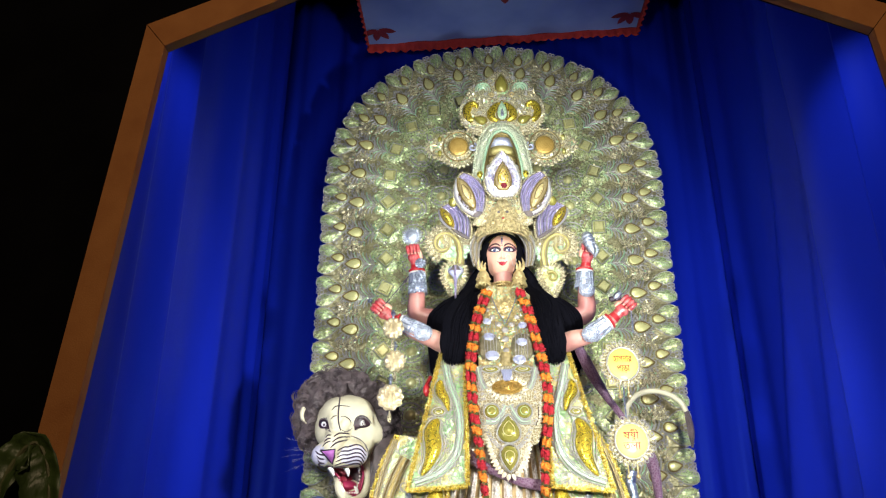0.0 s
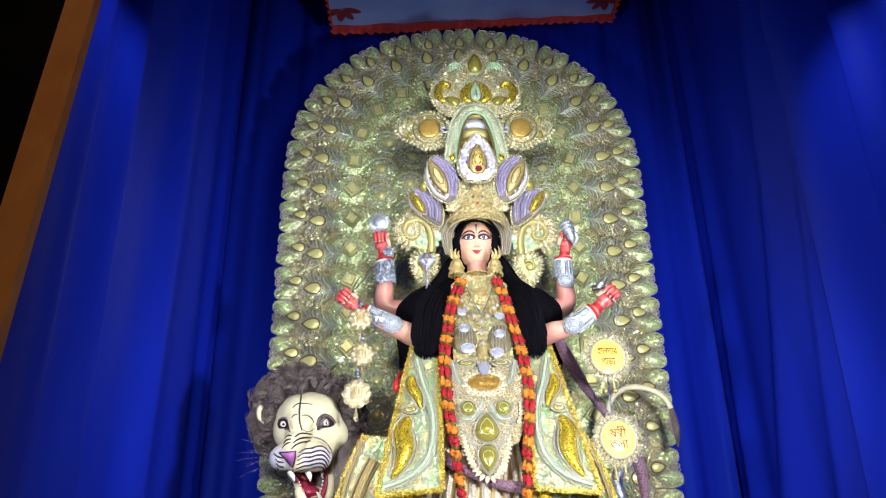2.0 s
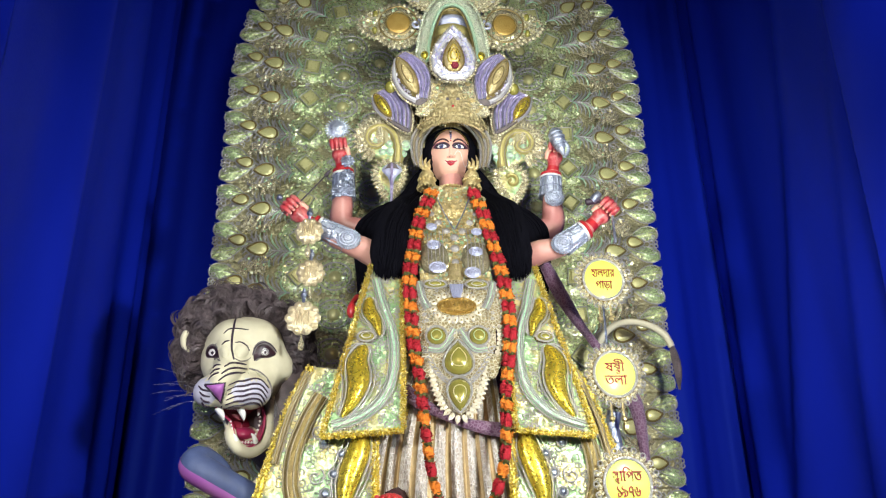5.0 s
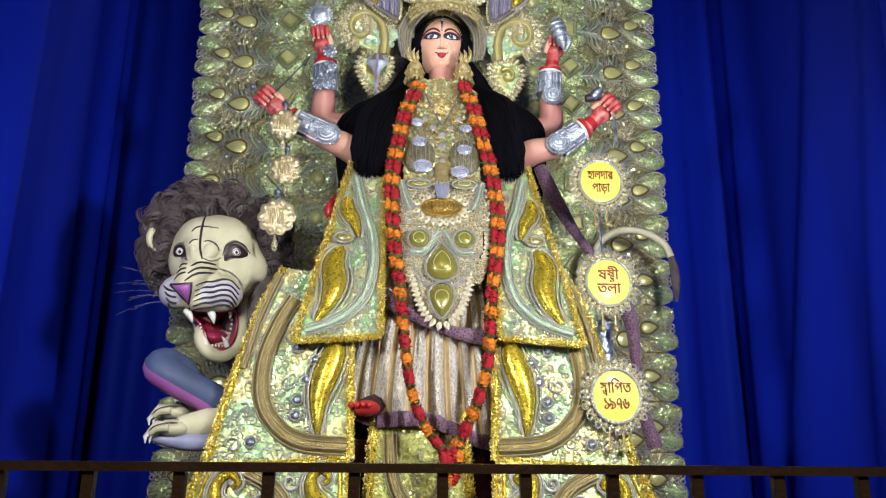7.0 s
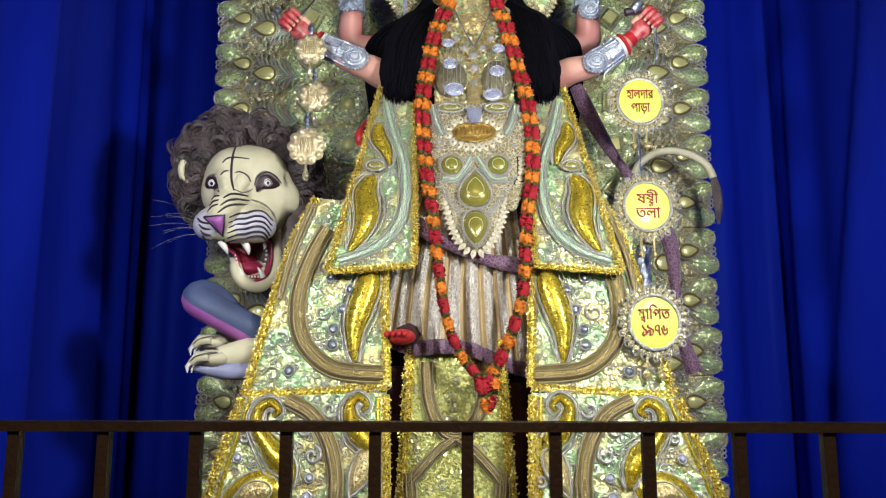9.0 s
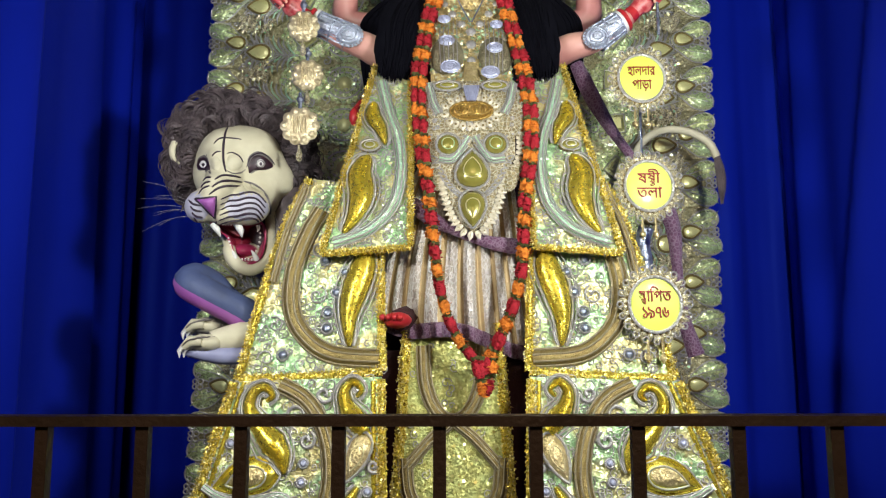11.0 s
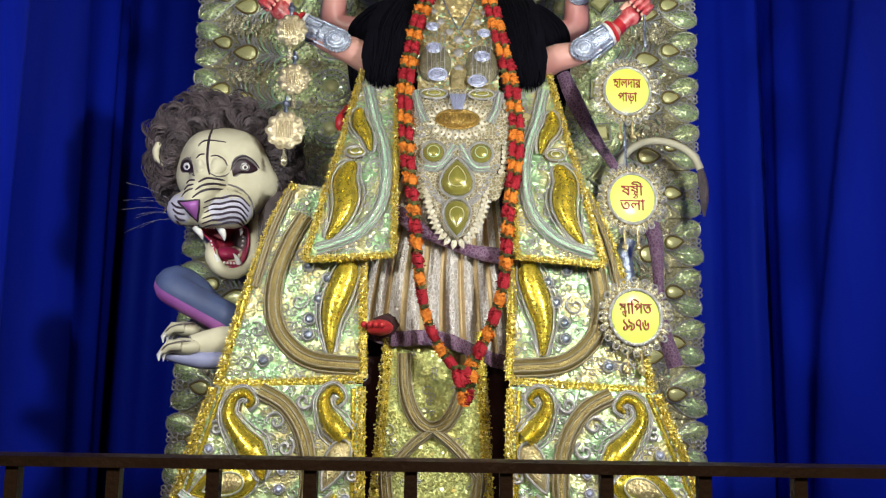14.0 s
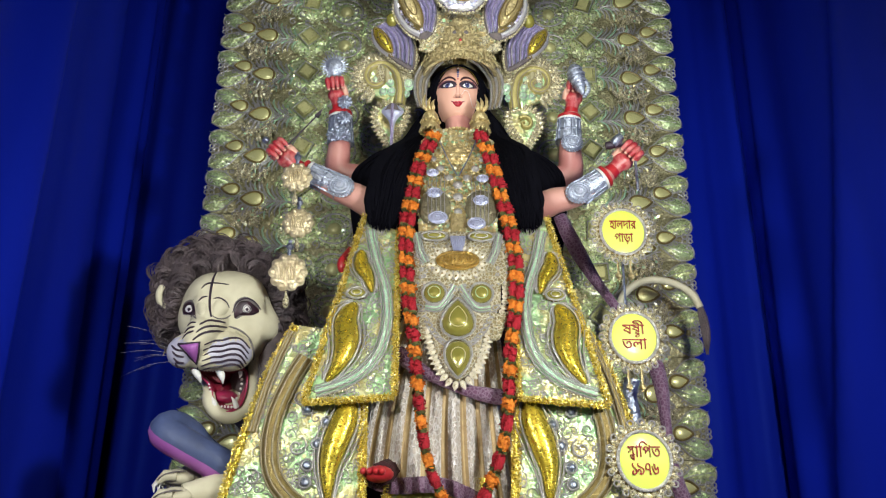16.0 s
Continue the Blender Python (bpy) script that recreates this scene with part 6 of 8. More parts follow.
        z.tube(curve([(0.36, 6.02, 0.03), (0.425, 6.07, 0.03), (0.444, 6.15, 0.03), (0.415, 6.25, 0.03), (0.34, 6.295, 0.03), (0.275, 6.255, 0.03), (0.285, 6.20, 0.03)], 6), 0.007, 4, 1)
        part("gold_volute", z, ["gold", "band"], cr)
        on_crest(lotus(f * 0.255, 6.045, 0.105, 0.155, -f * 62), "gem", ["gem", "green", "band"], 0.03)
        z = Shape(F)
        for r in (0.085, 0.055, 0.028):
            z.loft([(0.215 + r * math.cos(a), 6.455 + r * math.sin(a)) for a in np.linspace(-0.4, 3.7, 11)], swell(0.014), 0.02, 0.02, 0, 4)
        part("green_scroll", z, "green", cr, "pale green iridescent scrolls")
        z = Shape(F)
        z.tube([(0.115 + 0.030 * math.cos(a) * (1 - a * 0.08), 6.375 + 0.030 * math.sin(a) * (1 - a * 0.08), 0.03) for a in np.linspace(0, 6.5, 13)], 0.012, 5, 0)
        part("scroll", z, "gold_pale", cr)


crown()




def ear_wing(cx, cz, f):
    """The scrolled ornament beside the head."""
    t = thing("scroll_ornament", (cx, 7.45, cz - 0.55), "gold scroll ornament with a petalled edge beside the head", "ornament", "scroll ornaments")
    P = front(7.33, 0, 0, cx, f)
    rnd = random.Random(int(cx * 100) + 500)
    rimline = curve([(-0.225, -0.10), (-0.19, 0.02), (-0.15, 0.105), (-0.075, 0.165), (0.02, 0.175), (0.105, 0.135), (0.155, 0.055), (0.15, -0.045), (0.105, -0.125), (0.03, -0.17)], 3)
    body = [(x, cz + z) for x, z in rimline] + [(-0.06, cz - 0.21), (-0.13, cz - 0.25), (-0.20, cz - 0.23)]
    s = Shape(P)
    s.slab(body[::-1], -0.03, 0.01, 0, 0.02)
    s.sequins(body, 160, 0.010, 1, 0.012, 1.2, rnd)
    part("plate", s, ["irid", "sequin"], t)
    for g, ln, wd, up in ((1.0, 0.085, 0.046, -0.01), (0.90, 0.070, 0.040, 0.008), (0.78, 0.050, 0.034, 0.018)):
        s = Shape(P)
        s.petals([(x * g, cz + z * g) for x, z in rimline], ln, wd, 0, up, 0.022, side=1)
        part("petal_fringe", s, "ruffle", t, "pale gold leafy fringe")
    s = Shape(P)
    sp = curve([(x, cz + z) for x, z in ((-0.155, -0.25), (-0.162, -0.11), (-0.13, 0.02), (-0.065, 0.090), (0.01, 0.105), (0.080, 0.070), (0.108, 0.0), (0.088, -0.065), (0.035, -0.092), (-0.015, -0.07), (-0.028, -0.025), (0.0, 0.004), (0.028, -0.014))], 5)
    s.loft(sp, lambda v: 0.046 * (1 - 0.6 * v), 0.034, 0.016, 0, 8)
    gs = part("gold_scroll", s, "gold_dull", t)
    for off in (-0.5, 0.5):
        s = Shape(P)
        k = len(sp)
        line = []
        for i, p in enumerate(sp):
            a, b = sp[max(i - 1, 0)], sp[min(i + 1, k - 1)]
            q = math.hypot(b[0] - a[0], b[1] - a[1]) or 1
            g = 0.046 * (1 - 0.6 * i / (k - 1)) * off
            line.append((p[0] - (b[1] - a[1]) / q * g, p[1] + (b[0] - a[0]) / q * g, 0.046 - 0.012 * i / k))
        s.tube(line, 0.005, 4, 0)
        part("ridge_cord", s, "band_cord", gs)
    for x, z, r in ((-0.225, -0.075, 0.052), (-0.205, -0.155, 0.034), (-0.085, -0.06, 0.034), (-0.095, -0.135, 0.040), (-0.03, -0.14, 0.034), (0.03, -0.03, 0.024), (-0.08, 0.02, 0.024)):
        s = Shape(P)
        s.dome(ring(x, cz + z, r, n=12), 0.012, r * 0.7, 0, 3)
        s.tube(lift(shut(ring(x, cz + z, r * 0.6, n=12)), 0.012 + r * 0.55), 0.004, 4, 1)
        part("green_boss", s, ["green", "cord"], t)
    # hanging leaf below
    leaf = curve([(-0.19, cz - 0.27), (-0.10, cz - 0.235), (-0.005, cz - 0.265), (0.02, cz - 0.36), (-0.025, cz - 0.47), (-0.09, cz - 0.575)], 3) + curve([(-0.09, cz - 0.575), (-0.15, cz - 0.46), (-0.20, cz - 0.37), (-0.19, cz - 0.27)], 3)[1:-1]
    s = Shape(P)
    s.slab(leaf[::-1], -0.02, 0.015, 0, 0.04)
    hl = part("hanging_leaf", s, "irid", t)
    for g, ln in ((1.0, 0.055), (0.80, 0.045)):
        s = Shape(P)
        s.petals(shut(grown(leaf, g)), ln, 0.036, 0, 0.0 if g == 1 else 0.016, 0.018, side=1)
        part("petal_fringe", s, "ruffle", hl)
    if f > 0:
        s = Shape(P)
        s.loft([(-0.085 + (0.062 - 0.0036 * q) * math.cos(2.4 - q * 0.5), cz - 0.375 + (0.062 - 0.0036 * q) * math.sin(2.4 - q * 0.5)) for q in range(15)], lambda v: 0.020 * (1 - 0.4 * v), 0.035, 0.02, 0, 6)
        part("gold_curl", s, "gold_dull", hl)
    return t


ear_wing(-0.31, 4.56, -1)
ear_wing(0.90, 4.53, 1)


def cobra():
    P = front(7.25, 0, 0, -0.197)
    s = Shape(P)
    s.loft(curve([(0.0, 4.265), (0.0, 4.20), (0.0, 4.12), (0.0, 4.02), (0.0, 3.90)], 7), lambda v: 0.026 + 0.062 * math.exp(-((v - 0.20) / 0.19) ** 2) - 0.018 * v, 0.035, 0.0, 0, 8)
    s.loft(curve([(0.0, 4.272), (0.0, 4.245), (0.0, 4.21)], 5), lambda v: 0.075 * (0.35 + 0.65 * v), 0.035, 0.012, 1, 6)
    s.tube(curve([(0, 4.26, 0.03), (0, 4.2, 0.05), (0, 4.08, 0.048), (0.0, 3.91, 0.02)], 6), [0.012] * 18 + [0.005], 6, 2)
    solid("snake_ornament", s, ["lilac_silver", "plum_dark", "lilac"], "silver lilac hooded snake ornament hanging from a scroll", "ornament")


cobra()


def earring(cx, f):
    t = thing("earring", (cx, 7.18, 4.01), "gold bell-shaped earring with upswept prongs", "earring", "earrings")
    s = Shape()
    prof = [(0.016, 4.185), (0.036, 4.178), (0.058, 4.145), (0.066, 4.105), (0.062, 4.065), (0.076, 4.045), (0.078, 4.025), (0.045, 4.018)]
    vs = [(cx + r * math.cos(a * math.tau / 16), 7.18 + r * math.sin(a * math.tau / 16), z) for r, z in prof for a in range(16)]
    s.add(vs, [(j * 16 + a, j * 16 + (a + 1) % 16, j * 16 + 16 + (a + 1) % 16, j * 16 + 16 + a) for j in range(len(prof) - 1) for a in range(16)])
    bell = part("bell", s, "gold_pale", t)
    bead = Shape()
    bead.ball((0, 0, 0), 0.013, 0, 6)
    bead = mesh_of("bead", bead, "gold_pale")
    for n, r, z in ((12, 0.068, 4.090), (14, 0.074, 4.016)):
        for a in range(n):
            part("bead", bead, None, bell, m=pose(cx + r * math.cos(a * math.tau / n), 7.18 + r * math.sin(a * math.tau / n), z))
    for h, o in ((0.135, 0.034), (0.105, 0.000), (0.085, -0.030)):
        s = Shape()
        s.tube(curve([(cx + f * o * 0.5, 7.16, 4.175), (cx + f * (o + 0.012), 7.145, 4.20), (cx + f * (o + 0.016), 7.145, 4.18 + h * 0.6), (cx + f * (o + 0.002), 7.15, 4.18 + h)], 4), [0.012] * 3 + [0.016] * 3 + [0.013] * 3 + [0.010, 0.007, 0.004, 0.002], 7)
        part("prong", s, "gold_pale", t)


earring(0.092, -1)
earring(0.460, 1)

# ---- the statue, one mesh ----
M["arm_skin_neck_shade"] = mat("rosy_arm_paint_neck_shade", (0.60, 0.33, 0.26), (0.50, 0.20, 0.18), rough=0.42, scale=3.5, bump=0.05, bump_scale=40, coat=0.15)
M["lip_paint"] = mat("lip_paint", (0.48, 0.025, 0.045), (0.40, 0.02, 0.035), rough=0.35, scale=30, coat=0.3)
M["rosy_hand"] = mat("rosy_finger_paint", (0.55, 0.15, 0.14), (0.45, 0.04, 0.05), rough=0.4, scale=22, mix=0.9, coat=0.2)
M["iris_blue"] = mat("iris_paint", (0.06, 0.08, 0.22), (0.04, 0.05, 0.14), rough=0.3, scale=40, coat=0.4)
M["brow_paint"] = mat("brow_paint", (0.030, 0.008, 0.012), (0.045, 0.011, 0.016), rough=0.5, scale=20)
M["lid_paint"] = mat("lid_shadow_paint", (0.16, 0.04, 0.08), (0.22, 0.06, 0.09), rough=0.5, scale=20)

def statue():
    SK, HA, RE, WH, DK, BL, MA = range(7)
    s = Shape()
    rnd = random.Random(21)
    # trunk and lap under the costume
    prof = [(1.40, 0.62, 0.45), (2.0, 0.60, 0.42), (2.6, 0.42, 0.34), (3.1, 0.29, 0.24), (3.5, 0.33, 0.24), (3.78, 0.36, 0.22), (3.95, 0.22, 0.16), (4.0, 0.13, 0.13)]
    k = 20
    vs = [(0.29 + rx * math.cos(a * math.tau / k), 7.33 + ry * math.sin(a * math.tau / k), z) for z, rx, ry in prof for a in range(k)]
    fs = [(r * k + a, r * k + (a + 1) % k, (r + 1) * k + (a + 1) % k, (r + 1) * k + a) for r in range(len(prof) - 1) for a in range(k)]
    fs += [tuple(range(k - 1, -1, -1)), tuple(range((len(prof) - 1) * k, len(prof) * k))]
    s.add(vs, fs, MA)
    # neck takes the darker arm colour as shade below the chin
    s.tube([(0.305, 7.40, 3.85), (0.305, 7.39, 4.0), (0.305, 7.42, 4.25)], [0.150, 0.098, 0.100], 16, 8)
    # head
    C, A = (0.298, 7.49, 4.455), (0.206, 0.265, 0.264)
    vs, fs, n, m = [], [], 24, 18
    for i in range(m + 1):
        t = math.pi * i / m
        for j in range(n):
            a = math.tau * j / n
            z = math.cos(t)
            w = math.sin(t) if z > 0 else math.sin(t) ** 0.64
            vs.append((C[0] + A[0] * w * math.cos(a), C[1] + A[1] * w * math.sin(a), C[2] + A[2] * z))
    for i in range(m):
        fs += [(i * n + j, (i + 1) * n + j, (i + 1) * n + (j + 1) % n, i * n + (j + 1) % n) for j in range(n)]
    s.add(vs, fs, SK)

    def fy(x, z):
        up = (z - C[2]) / A[2]
        q = max(0.0, 1 - up * up) ** (1.0 if up > 0 else 0.64) - ((x - C[0]) / A[0]) ** 2
        return C[1] - A[1] * math.sqrt(max(0.02, q))

    f = Shape(lambda a, b, w: (C[0] + a, fy(C[0] + a, b) - w, b))
    for sd in (-1, 1):
        ex = 0.0755 * sd
        eye = [(ex + 0.054 * math.cos(a), 4.440 + 0.029 * math.sin(a) * (1 if math.sin(a) > 0 else 0.75) + 0.010 * math.cos(a) * sd) for a in np.linspace(0, math.tau, 25)[:-1]]
        lid = [(x, z + 0.010) for x, z in grown(eye, 1.34)]
        f.dome(lid, -0.001, 0.006, 7, 3)
        f.dome(grown(eye, 1.04), 0.003, 0.006, DK, 3)
        f.dome([(x, z - 0.003) for x, z in grown(eye, 0.70)], 0.007, 0.006, WH, 3)
        f.dome(ring(ex - 0.004, 4.440, 0.019, n=16), 0.011, 0.005, 11, 2)
        f.dome(ring(ex - 0.004, 4.440, 0.010, n=12), 0.014, 0.004, DK, 1)
        # small white dot painted as a glint on the iris
        f.dome(ring(ex - 0.010, 4.448, 0.004, n=8), 0.018, 0.002, WH, 1)
        # upper lash line drawn out to a point, and the high painted brow
        f.loft(curve([(ex - sd * 0.066, 4.432), (ex - sd * 0.04, 4.458), (ex, 4.471), (ex + sd * 0.04, 4.466), (ex + sd * 0.082, 4.448)], 6), lambda v: 0.007 * math.sin(math.pi * (0.12 + 0.85 * v)) + 0.0015, 0.005, 0.006, DK, 4)
        f.loft(curve([(ex - sd * 0.058, 4.474), (ex - sd * 0.036, 4.500), (ex, 4.516), (ex + sd * 0.045, 4.505), (ex + sd * 0.085, 4.472), (ex + sd * 0.102, 4.440)], 6), lambda v: 0.0080 * math.sin(math.pi * (0.10 + 0.86 * v)) ** 0.7 + 0.002, 0.006, 0.0, 12, 5)
    f.loft(curve([(0, 4.470), (0, 4.415), (0, 4.352)], 7), lambda v: 0.012 + 0.010 * v, 0.018, -0.006, SK, 8)
    f.dome(ring(0, 4.350, 0.026, 0.016, 14), -0.004, 0.030, SK, 5)
    for sd in (-1, 1):
        f.dome(ring(sd * 0.025, 4.347, 0.014, 0.012, 10), -0.004, 0.016, SK, 4)
        # dark spot laid on for the shading of the nostril
        f.dome(ring(sd * 0.013, 4.3395, 0.007, 0.0045, 8), 0.008, 0.003, 7, 1)
    # a small closed smile
    f.loft(curve([(-0.050, 4.316), (-0.026, 4.306), (-0.010, 4.307), (0, 4.302), (0.010, 4.307), (0.026, 4.306), (0.050, 4.316)], 5), lambda v: 0.0085 * math.sin(math.pi * (0.04 + 0.92 * v)) ** 0.8 + 0.0006, 0.008, 0, 10, 5)
    f.loft(curve([(-0.034, 4.302), (-0.016, 4.290), (0, 4.286), (0.016, 4.290), (0.034, 4.302)], 5), lambda v: 0.0095 * math.sin(math.pi * (0.05 + 0.90 * v)) + 0.0006, 0.011, 0, 10, 5)
    f.tube(curve([(-0.052, 4.318, 0.002), (-0.02, 4.299, 0.008), (0, 4.296, 0.010), (0.02, 4.299, 0.008), (0.052, 4.318, 0.002)], 5), 0.0018, 4, 7)
    f.dome(ring(0, 4.236, 0.050, 0.030, 16), -0.016, 0.020, SK, 5)
    # forehead jewel in three drops
    f.dome(drop(0, 4.590, 0.030, 0.060, 180), 0.0, 0.010, DK, 2)
    f.dome(ring(0, 4.598, 0.010, n=9), 0.008, 0.006, WH, 2)
    for z, r in ((4.560, 0.011), (4.535, 0.009), (4.515, 0.007)):
        f.dome(ring(0, z, r, r * 1.2, 9), 0.0, 0.007, BL, 2)
    f.dome(ring(0, 4.490, 0.007, n=8), 0.0, 0.008, RE, 2)
    # thin gold chain along the parting
    for sd in (-1, 1):
        f.tube(curve([(0.0, 4.625, 0.014), (sd * 0.07, 4.610, 0.014), (sd * 0.125, 4.565, 0.016), (sd * 0.16, 4.50, 0.016)], 5), 0.004, 5, 13)
    # nose ring of thin silver wire
    f.tube(curve([(0.030, 4.352, 0.020), (0.052, 4.385, 0.024), (0.080, 4.378, 0.022), (0.098, 4.33, 0.022), (0.115, 4.29, 0.02), (0.138, 4.30, 0.02), (0.152, 4.36, 0.02)], 4), 0.0018, 5, WH)
    base = len(s.v)
    s.v += f.v
    s.f += [tuple(i + base for i in q) for q in f.f]
    s.m += f.m
    # hair: a close cap, the parted front, then long locks over the shoulders and down the back
    s.ball((0.303, 7.525, 4.425), (0.252, 0.26, 0.262), HA, 28)
    for sd in (-1, 1):
        for k in range(9):
            pts = []
            for x, z in ((0.002, 4.648), (0.062, 4.630), (0.116, 4.588), (0.158, 4.510), (0.184, 4.42), (0.194, 4.30), (0.200, 4.18), (0.215, 4.04)):
                xx, g = 0.303 + sd * x, 0.011 * k
                pts.append((xx + sd * g * 0.55, max(fy(xx, min(z, 4.64)), 7.25) - 0.006 + g, z + g * 0.35))
            s.tube(curve(pts, 4), [0.012] + [0.017] * 28, 6, HA)
        for k in range(520):
            u, yy = rnd.random(), rnd.uniform(0, 0.11)
            if k % 13 == 0:
                u += rnd.uniform(-0.08, 0.08)
            zb = 3.10 + 0.05 * (2 * u - 1) ** 2 + rnd.uniform(-0.02, 0.08)
            j = [rnd.uniform(-0.018, 0.018) for q in range(3)]
            w = 0.90 if sd > 0 else 1.0
            s.tube(curve([(0.303 + sd * 0.19, 7.46, 4.42), (0.303 + sd * (0.19 + 0.09 * u), 7.50 - yy, 4.22), (0.303 + sd * (0.20 + 0.15 * u + j[0]), 7.44 - yy, 4.05), (0.30 + sd * (0.245 + 0.25 * u + j[1]), 7.19 - yy, 3.83), (0.295 + sd * w * (0.315 + 0.27 * u + j[2]), 6.99 - yy, 3.56), (0.295 + sd * w * (0.36 + 0.245 * u + j[0]), 6.91 - yy, 3.32), (0.295 + sd * w * (0.405 + 0.19 * u + j[1]), 6.87 - yy, zb)], 5), [0.012 + 0.008 * rnd.random()] * 26 + [0.012, 0.010, 0.007, 0.004, 0.001], 4, HA)
        for k in range(380):
            u, yy = rnd.random(), rnd.uniform(0, 0.08)
            if k % 8 == 0:
                u += rnd.uniform(-0.05, 0.10)
            j = [rnd.uniform(-0.02, 0.02) for q in range(3)]
            s.tube(curve([(0.303 + sd * 0.20, 7.50, 4.40), (0.303 + sd * (0.22 + 0.11 * u), 7.52 - yy, 4.21), (0.303 + sd * (0.26 + 0.16 * u + j[0]), 7.49 - yy, 4.04), (0.30 + sd * (0.37 + 0.27 * u + j[1]), 7.43 - yy, 3.91 - 0.02 * u), (0.30 + sd * (0.50 + 0.27 * u + j[2]), 7.40 - yy, 3.72), (0.30 + sd * (0.56 + 0.20 * u + j[0]), 7.38 - yy, 3.45), (0.30 + sd * (0.58 + 0.16 * u + j[1]), 7.36 - yy, 3.08 + 0.10 * rnd.random())], 5), [0.013 + 0.008 * rnd.random()] * 26 + [0.012, 0.010, 0.006, 0.003, 0.001], 4, HA)
    # four arms
    arms = [([(-0.02, 7.45, 3.80), (-0.38, 7.48, 3.76), (-0.60, 7.46, 3.80), (-0.615, 7.44, 4.02), (-0.625, 7.42, 4.30)], (0.10, 0.11, 0.105, 0.085, 0.062), (-0.65, 7.39, 4.45), 1),
            ([(0.60, 7.45, 3.80), (0.95, 7.48, 3.76), (1.155, 7.46, 3.80), (1.175, 7.44, 4.02), (1.19, 7.42, 4.30)], (0.10, 0.11, 0.105, 0.085, 0.062), (1.215, 7.39, 4.45), -1),
            ([(0.0, 7.22, 3.62), (-0.27, 7.02, 3.38), (-0.42, 6.95, 3.405), (-0.60, 6.92, 3.47), (-0.78, 6.90, 3.57)], (0.10, 0.10, 0.092, 0.072, 0.055), (-0.92, 6.88, 3.68), 1),
            ([(0.58, 7.22, 3.62), (0.83, 7.02, 3.38), (0.96, 6.95, 3.385), (1.14, 6.92, 3.43), (1.33, 6.90, 3.57)], (0.10, 0.10, 0.092, 0.072, 0.055), (1.455, 6.88, 3.685), -1)]
    for pts, rs, hand, sd in arms:
        sp = curve(pts, 5)
        rr = [rs[min(i // 5, 4)] + (rs[min(i // 5 + 1, 4)] - rs[min(i // 5, 4)]) * (i % 5) / 5 for i in range(len(sp))]
        s.tube(sp, rr, 12, 8)
        d = (Vector(hand) - Vector(pts[-1])).normalized()
        w = Vector(pts[-1])
        s.tube([w, w + d * 0.05], [0.058, 0.05], 10, RE)
        c = w + d * 0.135
        s.tube([w + d * 0.03, c], [0.048, 0.060], 10, 9)
        s.ball(c, (0.072, 0.052, 0.072), 9, 14)
        up = Vector((0, -1, 0))
        side = d.cross(up).normalized()
        # four fingers folded over the palm, pale at the tips, and a thumb across
        for q in range(4):
            b = c + d * 0.05 + side * (q - 1.5) * 0.036
            g = 1.0 - 0.10 * abs(q - 1.3)
            s.tube(curve([b, b + d * 0.055 * g + up * 0.02, b + d * 0.06 * g + up * 0.06, b + d * 0.015 + up * 0.085, b - d * 0.03 + up * 0.072], 3), [0.021] * 9 + [0.019, 0.018, 0.016, 0.013], 8, 9)
            s.ball(b - d * 0.03 + up * 0.074, 0.0135, SK, 7)
        b = c + side * 0.066 * sd - d * 0.02
        s.tube(curve([b, b + d * 0.05 + up * 0.03, b + d * 0.09 + up * 0.055 - side * 0.02 * sd], 3), [0.025, 0.025, 0.024, 0.022, 0.020, 0.017, 0.012], 8, SK)
    # the folded foot that shows beside the drape
    s.ball((-0.155, 6.52, 1.575), (0.085, 0.10, 0.048), RE, 12)
    for q in range(4):
        s.ball((-0.235 + 0.035 * q, 6.45 - 0.008 * q, 1.59), (0.02, 0.04, 0.02), RE, 8)
    s.tube([(-0.14, 6.56, 1.58), (-0.06, 6.85, 1.62)], 0.07, 8, MA)
    solid("goddess_statue", s, ["skin", "hair", "red_paint", "white_paint", "dark_paint", "blue_paint", "maroon", "lid_paint", "arm_skin_neck_shade", "rosy_hand", "lip_paint", "iris_blue", "brow_paint", "gold"],
          "four-armed painted clay statue with long black hair", "statue", smooth=60)


statue()

s = Shape()
s.box(-0.72, 6.72, 0.0, 1.12, 8.1, 1.40)
s.box(-0.98, 6.9, 0.0, -0.725, 8.1, 1.30)
solid("pedestal", s, "maroon", "dark maroon cloth-covered pedestal behind the skirts", "pedestal")


# ---- the lion, one mesh ----
M["whisker"] = mat("whisker_fibre", (0.35, 0.34, 0.36), (0.25, 0.24, 0.26), rough=0.6, scale=20)

M["lavender_white"] = mat("lavender_white_paint", (0.50, 0.49, 0.58), (0.42, 0.41, 0.50), rough=0.5, scale=14)
M["eye_maroon"] = mat("eye_maroon_paint", (0.030, 0.006, 0.014), (0.012, 0.006, 0.010), rough=0.4, scale=30)
M["rim_grey"] = mat("soft_grey_paint", (0.17, 0.15, 0.14), (0.09, 0.08, 0.08), rough=0.6, scale=18)

